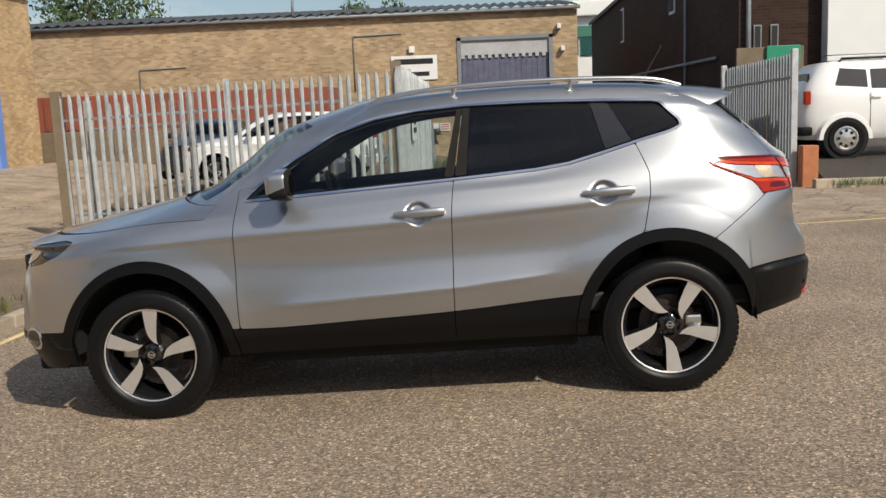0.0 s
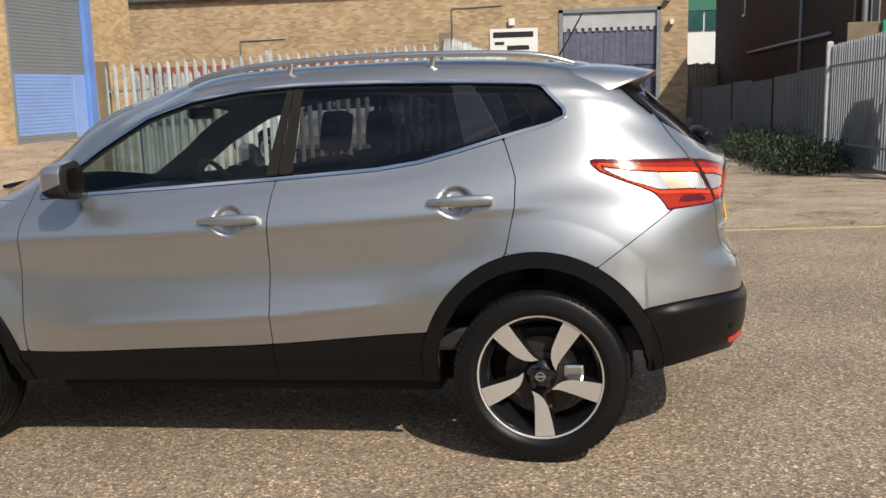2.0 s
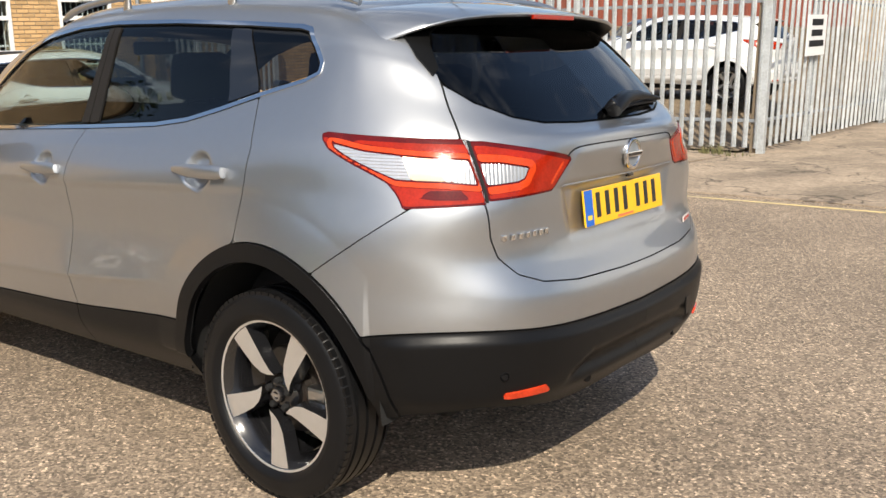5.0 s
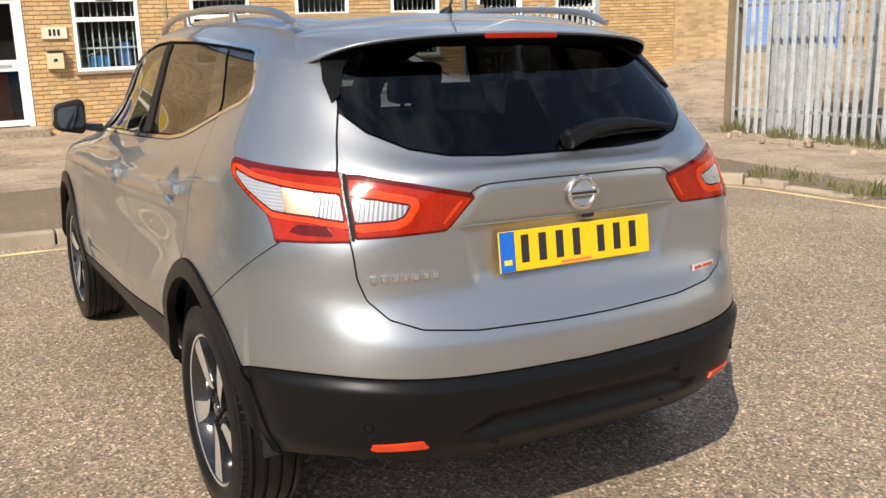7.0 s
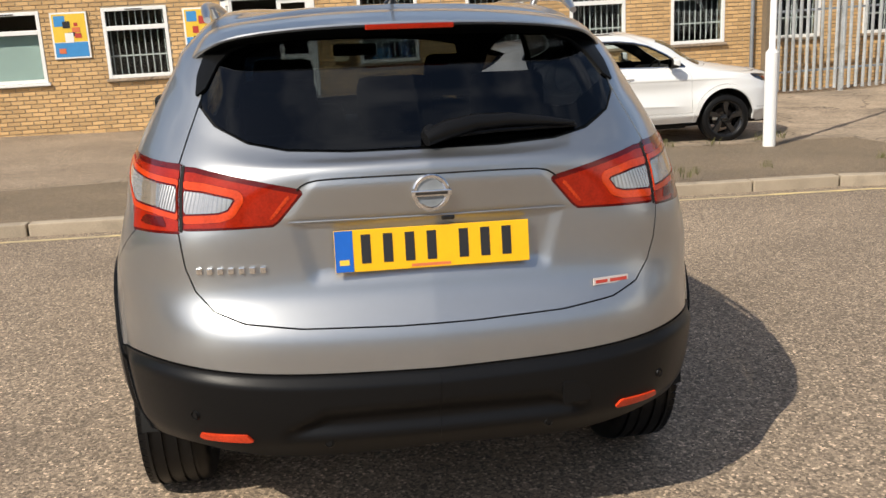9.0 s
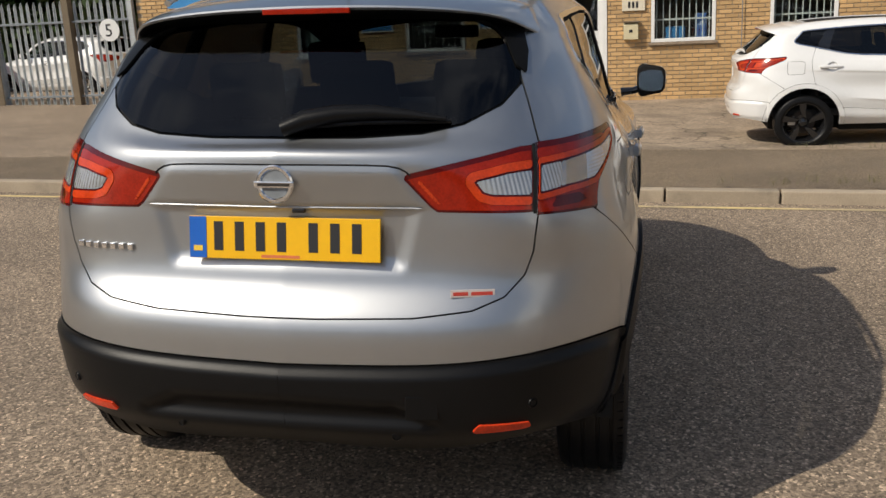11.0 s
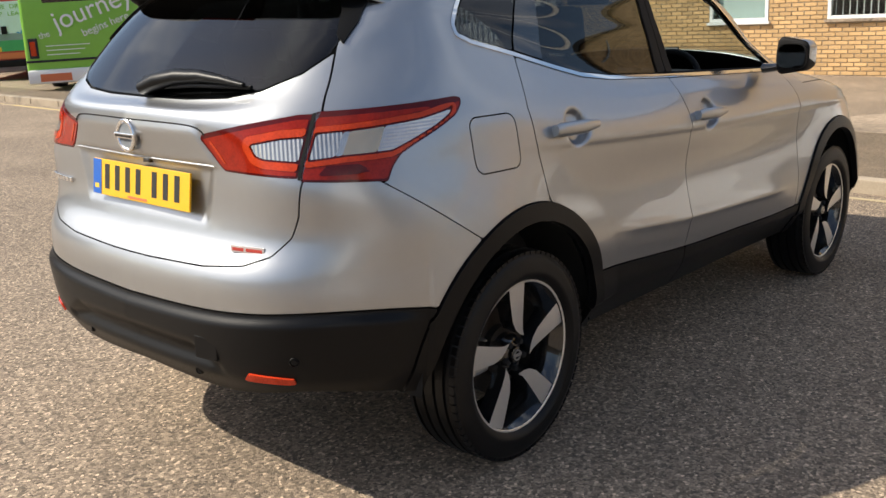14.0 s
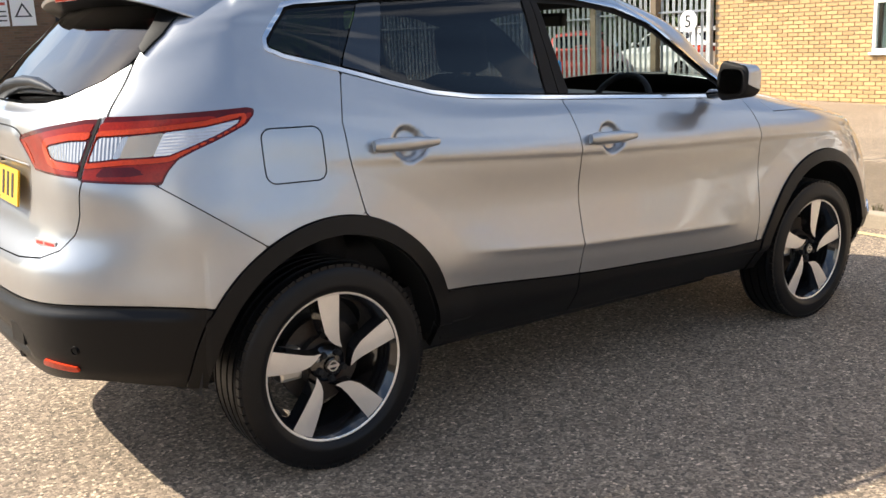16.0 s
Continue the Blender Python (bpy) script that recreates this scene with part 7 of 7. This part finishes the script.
# cabin
def seat(x, y, w, tall=.62):
    bm = bm_new()
    add_box(bm, x - .28, x + .24, y - w, y + w, .52, .66, .05)
    s_ = part("seat", bm, M_SEAT, car, "dark cloth seat", True, 60)
    bm = bm_new()
    add_box(bm, -.06, .06, -w, w, 0, tall, .045, at(x + .25, y, .60) @ Matrix.Rotation(radians(17), 4, "Y"))
    part("backrest", bm, M_SEAT, s_, "", True, 60)
    tx, tz = x + .25 + math.sin(radians(17)) * tall, .60 + math.cos(radians(17)) * tall
    for yy in ((y,) if w < .4 else (y - .38, y, y + .38)):
        bm = bm_new()
        add_box(bm, -.045, .045, -.125, .125, .02, .20, .04, at(tx, yy, tz) @ Matrix.Rotation(radians(10), 4, "Y"))
        add_box(bm, -.008, .008, -.06, -.045, -.05, .06, 0, at(tx, yy, tz))
        add_box(bm, -.008, .008, .045, .06, -.05, .06, 0, at(tx, yy, tz))
        part("headrest", bm, M_SEAT, s_, "", True, 60)


seat(-1.35, .36, .25)
seat(-1.35, -.36, .25)
seat(-.42, 0, .62, .56)
bm = bm_new()
add_box(bm, -2.35, -1.93, -.68, .68, .75, 1.06, .05)
add_box(bm, -2.0, -1.3, -.11, .11, .45, .78, .04)
part("dashboard", bm, M_TRIM, car, "dark plastic dashboard", True, 60)
bm = bm_new()
add_lathe(bm, [(.178 + .014 * math.cos(a), .014 * math.sin(a)) for a in [math.tau * i / 10 for i in range(10)]], sides=40, closed=True)
add_lathe(bm, [(.0001, .025), (.06, .02), (.065, -.02), (.0001, -.03)], sides=24)
add_box(bm, -.17, .17, -.008, .008, -.02, .02, .004)
add_box(bm, -.02, .02, -.008, .008, -.17, 0, .004)
wheel_ = part("steering_wheel", bm, M_TRIM, car, "black steering wheel", True, 50)
wheel_.matrix_basis = at(-1.80, .36, 1.01) @ Matrix.Rotation(radians(-90), 4, "Z") @ Matrix.Rotation(radians(24), 4, "X")
bm = bm_new()
add_box(bm, -1.72, -1.68, -.11, .11, 1.39, 1.45, .015)
part("interior_mirror", bm, M_TRIM, car)
bm = bm_new()
add_box(bm, -2.3, .55, -.70, .70, .40, .50, .02)
add_box(bm, .0, .5, -.62, .62, .5, .98, .04)
part("cabin_floor", bm, M_TRIM, car, "dark carpeted cabin floor and load cover")

# ---- other vehicles ----
M_CARWHITE = paint("white_car_paint", (0.74, 0.74, 0.73), 0.0, 0.3)
M_CARDARK = paint("dark_blue_car_paint", (0.015, 0.02, 0.032), 0.3, 0.3)
SKIP = ("number_plate", "plate", "emblem", "badge", "sticker", "roof_rail", "rail_foot", "inner_skin", "towing", "parking", "hub_emblem", "camera_pod", "roof_aerial", "glass_roof")


def other_car(name, label, category, m, scale, body, clad, rim, skip=()):
    """A plainer car of the same build: the body's panels at other proportions and in other paint."""
    root = thing(name, label, category, m)
    made = {car: root}
    for o in car.children_recursive:
        if o.name.startswith(SKIP + tuple(skip)) and not o.name.startswith("inner_skin") or o.parent not in made:
            continue
        c = o.copy()
        scene.collection.objects.link(c)
        c.parent = made[o.parent]
        made[o] = c
        if o.parent is car:
            c.matrix_basis = Matrix.Diagonal((*scale, 1)) @ o.matrix_basis
        for s_ in c.material_slots:
            was = s_.material
            now = {M_SILVER: body, M_CLAD: clad, M_MACH: rim, M_RIM: rim, M_LENSW: M_LENSR, M_LENST: M_LENSR, M_LENSG: M_LENSD, M_LENSA: M_LENSO}.get(was)
            if now:
                s_.link = "OBJECT"
                s_.material = now
        if "label" in c:
            del c["label"]
    return root


# white hatchback on the west forecourt, nose to the north
rz = west_top(-9.4, 2.75)
other_car("white_hatchback", "white hatchback car with black wheels parked on the forecourt", "car",
          Matrix.Translation((-9.42, 2.75, west_top(-9.4, 4) - .0)) @ Matrix.Rotation(radians(-90), 4, "Z") @ Matrix.Rotation(math.atan2(0, 1), 4, "X"), (.975, .985, .925), M_CARWHITE, M_CARWHITE, M_RIM)


def boxy_suv(m):
    """Upright white off-roader: lofted shell, flared arches, dark glass, black bumper, roof rails."""
    v = thing("white_offroader", "white upright off-road car with silver wheels in the car park", "car", m)
    # height over the hubs, tail, nose, half width
    LV = [(z * .89, *r_) for z, *r_ in [(-.02, .66, -3.30, .80), (.10, .74, -3.42, .86), (.38, .76, -3.46, .885), (.62, .735, -3.40, .89), (.84, .715, -3.30, .87), (.93, .70, -2.45, .845),
          (1.16, .60, -2.10, .775), (1.40, .46, -1.72, .70), (1.52, .36, -1.45, .64), (1.56, .18, -1.25, .50)]]
    bm = bm_new()
    rings = []
    for z, xr, xf, w in LV:
        cx, hx = (xr + xf) / 2, (xr - xf) / 2
        rings.append([bm.verts.new((cx + hx * math.copysign(abs(math.cos(a)) ** .22, math.cos(a)), w * math.copysign(abs(math.sin(a)) ** .30, math.sin(a)), z))
                      for a in [math.tau * (k + .5) / 48 for k in range(48)]])
    for r, q_ in zip(rings, rings[1:]):
        for k in range(48):
            bm.faces.new((r[k], r[(k + 1) % 48], q_[(k + 1) % 48], q_[k]))
    bm.faces.new(rings[0][::-1])
    bm.faces.new(rings[-1])
    part("body", bm, M_CARWHITE, v, "", True, 38)
    wide = lambda z: float(np.interp(z, [l[0] for l in LV], [l[3] for l in LV]))
    for sg in (1, -1):
        for nm, pts in (("quarter_window", [(.16, .95), (-.40, .90), (-.40, 1.21), (.06, 1.25)]), ("door_window", [(-.47, .88), (-1.08, .86), (-1.08, 1.22), (-.47, 1.22)]),
                        ("door_window", [(-1.15, .86), (-2.0, .85), (-1.62, 1.21), (-1.15, 1.22)])):
            bm = bm_new()
            a_ = [bm.verts.new((x, sg * (wide(z) + .012), z)) for x, z in pts]
            b_ = [bm.verts.new((x, sg * (wide(z) - .05), z)) for x, z in pts]
            bm.faces.new(a_)
            for i in range(4):
                bm.faces.new((a_[i], a_[(i + 1) % 4], b_[(i + 1) % 4], b_[i]))
            bmesh.ops.recalc_face_normals(bm, faces=bm.faces[:])
            part(nm, bm, M_GLOSS, v, "dark side window")
        for x in (0, -2.65):
            bm = bm_new()
            arc_ = [(math.cos(a), math.sin(a)) for a in [math.pi * i / 18 for i in range(19)]]
            o_ = [bm.verts.new((x + .47 * c, sg * .925, .46 * d_ - .02)) for c, d_ in arc_]
            i_ = [bm.verts.new((x + .40 * c, sg * .93, .39 * d_ - .02)) for c, d_ in arc_]
            p_ = [bm.verts.new((x + .49 * c, sg * .87, .49 * d_ - .02)) for c, d_ in arc_]
            for k in range(18):
                bm.faces.new((o_[k], o_[k + 1], i_[k + 1], i_[k]))
                bm.faces.new((p_[k], p_[k + 1], o_[k + 1], o_[k]))
            part("wheel_arch", bm, M_CARWHITE, v, "", True, 50)
            bm = bm_new()
            add_tube(bm, [(x, sg * .60, .0), (x, sg * .925, .0)], .395, 28)
            part("wheel_well", bm, M_UNDER, v, "black wheel well", True, 50)
            turn = Matrix.Translation((x, sg * .845, 0)) @ Matrix.Rotation(0 if sg > 0 else math.pi, 4, "Z")
            bm = bm_new()
            add_lathe(bm, [(.20, .09), (.23, .105), (.30, .105), (.335, .07), (.335, -.10), (.2, -.11)], turn, 36)
            wh = part("wheel", bm, M_RUBBER, v, "black tyre", True, 40)
            bm = bm_new()
            add_lathe(bm, [(.215, .098), (.19, .10), (.17, .085), (.08, .095), (.0001, .10)], turn, 28)
            rim_ = part("rim", bm, M_ALU, wh, "silver wheel", True, 40)
            for k in range(8):
                a = k * math.tau / 8
                bm = bm_new()
                add_lathe(bm, [(.0001, .104), (.028, .104), (.03, .09)], turn @ Matrix.Translation((.135 * math.cos(a), 0, .135 * math.sin(a))), 10)
                part("rim_opening", bm, M_GAP, rim_)
        part("rear_lamp", box(.60, .715, sg * .80 - .055, sg * .80 + .055, .62, .86, .02), M_LENSR, v, "upright red rear lamp")
        bm = bm_new()
        add_tube(bm, [(.05, sg * .58, 1.34), (-.02, sg * .58, 1.42), (-1.2, sg * .58, 1.43), (-1.3, sg * .58, 1.34)], .022, 8)
        part("roof_rail", bm, M_CLAD, v, "black roof rail", True, 50)
        part("door_handle", box(-.62, -.46, sg * .885 - .02, sg * .885 + .02, .70, .74, .008), M_CARWHITE, v)
        part("door_seam", box(-.435, -.428, sg * .89 - .008, sg * .89 + .002, .12, .80), M_GAP, v)
        part("door_seam", box(-1.065, -1.058, sg * .89 - .008, sg * .89 + .002, .0, .80), M_GAP, v)
    part("rear_bumper", box(.55, .77, -.82, .82, .06, .22, .04), M_CLAD, v, "black rear bumper", True, 40)
    part("rear_window", box(.55, .585, -.60, .60, .92, 1.18, .02), M_GLOSS, v)
    return v


boxy_suv(Matrix.Translation((5.43, 12.72, .68)) @ Matrix.Rotation(radians(180), 4, "Z") @ Matrix.Rotation(radians(.6), 4, "X"))
# cars behind the palisade
other_car("white_small_car", "white hatchback car behind the palisade fence", "car",
          Matrix.Translation((-3.72, 12.85, yard_top(-5, 12.85))), (.90, .97, .87), M_CARWHITE, M_CARWHITE, M_ALU)
other_car("dark_offroader", "dark blue off-road car behind the palisade fence", "car",
          Matrix.Translation((-7.9, 19.2, yard_top(-7.5, 17.5))) @ Matrix.Rotation(radians(90), 4, "Z"), (.95, 1.0, .88), M_CARDARK, M_CARDARK, M_ALU)
other_car("white_parked_car", "white car parked deep in the fenced yard", "car",
          Matrix.Translation((-18.8, -12.2, west_top(-15, -12))) @ Matrix.Rotation(radians(80), 4, "Z"), (.95, 1.0, 1.0), M_CARWHITE, M_CARWHITE, M_ALU)
other_car("red_parked_car", "red car behind the south palisade fence", "car",
          Matrix.Translation((-17.4, -15.5, west_top(-15, -15))) @ Matrix.Rotation(radians(39), 4, "Z"), (.95, 1.0, 1.0), M_RED, M_RED, M_ALU)


bar_ = thing("plastic_barrier", "orange plastic road barrier behind the palisade fence", "barrier", Matrix.Translation((-16.9, -16.35, west_top(-15, -15))) @ Matrix.Rotation(radians(39), 4, "Z"))
part("panel", box(-.10, .10, -.24, .24, .10, 1.05, .05), M_ORANGE, bar_, "", True, 50)
for yy in (-.17, .17):
    part("foot", box(-.2, .2, yy - .05, yy + .05, -.02, .12, .02), M_ORANGE, bar_)


def coach_body(w, l, h, z0, inset, top_r):
    """Rounded van or bus shell, rear face at y = 0, running to -y."""
    bm = bm_new()
    add_box(bm, -w / 2, w / 2, -l, 0, z0, h, 0)
    for v_ in bm.verts:
        if v_.co.z > z0 + .1:
            v_.co.x *= inset
            if v_.co.y > -.1:
                v_.co.y -= .06
    bmesh.ops.bevel(bm, geom=[e for e in bm.edges], offset=top_r, segments=5, affect="EDGES", profile=.5)
    return bm


# green bus, seen from behind
by = gz(-7.05, -14.35)
bus = thing("green_minibus", "lime green minibus with white lettering, seen from behind", "bus", Matrix.Translation((-7.05, -14.35, by)) @ Matrix.Rotation(radians(-41.6), 4, "Z"))
part("body", coach_body(2.45, 7.0, 2.85, .28, .96, .09), M_GREEN, bus, "", True, 40)
part("bumper", box(-1.2, 1.2, -.25, .05, .18, .44, .05), M_WHITE, bus, "white rear bumper", True, 40)
part("skirt_line", box(-1.19, 1.19, -.06, .012, .575, .615, .01), M_DARK, bus)
part("rear_window", box(-.80, .80, -.10, -.028, 1.60, 2.5, .06), M_GLOSS, bus, "dark rear window", True, 40)
for sx_ in (-1, 1):
    lm = part("rear_lamp", box(sx_ * 1.03 - .085, sx_ * 1.03 + .085, -.09, .012, .65, 1.02, .015), M_DARK, bus)
    part("lamp_lens", box(sx_ * 1.03 - .05, sx_ * 1.03 + .05, .012, .022, .70, .96, .01), M_LENSO, lm)
    for yy in (-1.4, -5.4):
        bm = bm_new()
        add_lathe(bm, [(.001, .11), (.2, .11), (.22, .09), (.36, .1), (.38, .06), (.38, -.1), (.2, -.11)], Matrix.Translation((sx_ * 1.02, yy, .38)) @ Matrix.Rotation(radians(90 if sx_ < 0 else -90), 4, "Z"), 24)
        part("wheel", bm, M_RUBBER, bus, "", True, 40)
part("bumper_strip", box(.40, .97, .05, .056, .22, .36), M_ORANGE, bus, "plain orange reflective strip")
lettering("the", .16, Matrix.Translation((.89, .004, 1.0)) @ FACE_N @ Matrix.Rotation(radians(14), 4, "Z"), M_WHITE, bus)
lettering("journey", .50, Matrix.Translation((.56, .004, 1.13)) @ FACE_N @ Matrix.Rotation(radians(17), 4, "Z"), M_WHITE, bus)
lettering("begins here...", .20, Matrix.Translation((.09, .004, 1.0)) @ FACE_N @ Matrix.Rotation(radians(18), 4, "Z"), M_WHITE, bus)
for k in range(3):
    part("small_print", box(.2 - .1 * k, .80, .004, .008, .70 + k * .08, .715 + k * .08), M_WHITE, bus)
# liveried van behind it
vz = gz(-7, -19)
van = thing("service_van", "white, green and orange service van with printed rear doors", "van", Matrix.Translation((-7.56, -18.73, vz)) @ Matrix.Rotation(radians(-38), 4, "Z") @ Matrix.Diagonal((1, 1, .85, 1)))
part("body", coach_body(1.9, 4.8, 2.1, .35, .93, .08), M_RED, van, "", True, 40)
part("door_print", box(-.80, .80, -.045, -.006, .95, 1.98, .01), material("pale_blue_print", (0.62, 0.74, 0.78), 0.4, vary=0.06), van, "pale printed door")
part("hill_print", box(-.80, .80, -.03, .004, .72, 1.0, .01), material("grass_green_print", (0.05, 0.32, 0.12), 0.4, vary=0.2, scale=2), van)
part("hill_print", box(-.80, .80, -.03, .000, .98, 1.17, .01), material("slate_print", (0.2, 0.27, 0.28), 0.4, vary=0.3, scale=2), van)
part("bumper", box(-.92, .92, -.2, .08, .32, .50, .04), M_CLAD, van)
part("chevron_strip", box(-.85, .85, -.04, .004, .53, .68, .006), M_ORANGE, van)
part("van_plate", box(.2, .70, .004, .012, .72, .84), M_YEL, van, "plain yellow plate")
for sx_ in (-1, 1):
    part("rear_lamp", box(sx_ * .88 - .06, sx_ * .88 + .06, -.06, .01, .95, 1.5, .015), M_LENSO, van)
    bm = bm_new()
    add_lathe(bm, [(.001, .1), (.2, .1), (.3, .1), (.33, .06), (.33, -.1)], Matrix.Translation((sx_ * .78, -.9, .33)) @ Matrix.Rotation(radians(90 if sx_ < 0 else -90), 4, "Z"), 20)
    part("wheel", bm, M_RUBBER, van, "", True, 40)
lb = part("light_bar", box(-.7, .7, -.5, -.3, 2.1, 2.24, .03), M_ORANGE, van, "orange roof light bar")
part("bar_middle", box(-.12, .12, -.505, -.295, 2.1, 2.245, .03), M_WHITE, lb)
for word, wx_, wz_ in (("JOIN", .66, 1.80), ("THE", .26, 1.80), ("DRIVE", -.10, 1.80), ("TO", .66, 1.62), ("STOP", .42, 1.62), ("LEAKS", -.04, 1.62)):
    lettering(word, .15, Matrix.Translation((wx_, .000, wz_)) @ FACE_N, M_GREEN, van)
for k, (a, b, c) in enumerate(((-.3, 1.22, .2), (-.52, 1.3, .25), (-.68, 1.2, .12), (-.2, 1.18, .1))):
    bm = bm_new()
    add_lathe(bm, [(.0001, .004), (c * .3, .004), (c * .3, 0)], Matrix.Translation((a, -.004, b)) @ Matrix.Rotation(radians(30 * (k - 1)), 4, "Y") @ Matrix.Diagonal((.6, 1, 1.5, 1)), 14)
    part("splash_print", bm, M_SKYBLUE, van)
part("door_handle", box(.02, .14, .0, .03, 1.16, 1.36, .01), M_CLAD, van)

# timber trestle leaning by the south fence
tz = gz(-10.5, -14.9)
trs = thing("timber_trestle", "weathered timber A-frame trestle standing by the fence", "trestle", Matrix.Translation((-10.47, -14.95, tz)) @ Matrix.Rotation(radians(90), 4, "Z"))
for a, b in ((-.36, -.03), (.36, .03)):
    for yy in (-.25, .25):
        bm = bm_new()
        add_tube(bm, [(a, yy, 0), (b, yy * .7, 1.2)], .035, 4)
        part("leg", bm, M_WOOD, trs)
part("crossbar", box(-.05, .05, -.3, .3, 1.16, 1.26, .01), M_WOOD, trs)
part("board", box(.12, .16, -.28, .28, .12, .75, .005), M_WOOD, trs)
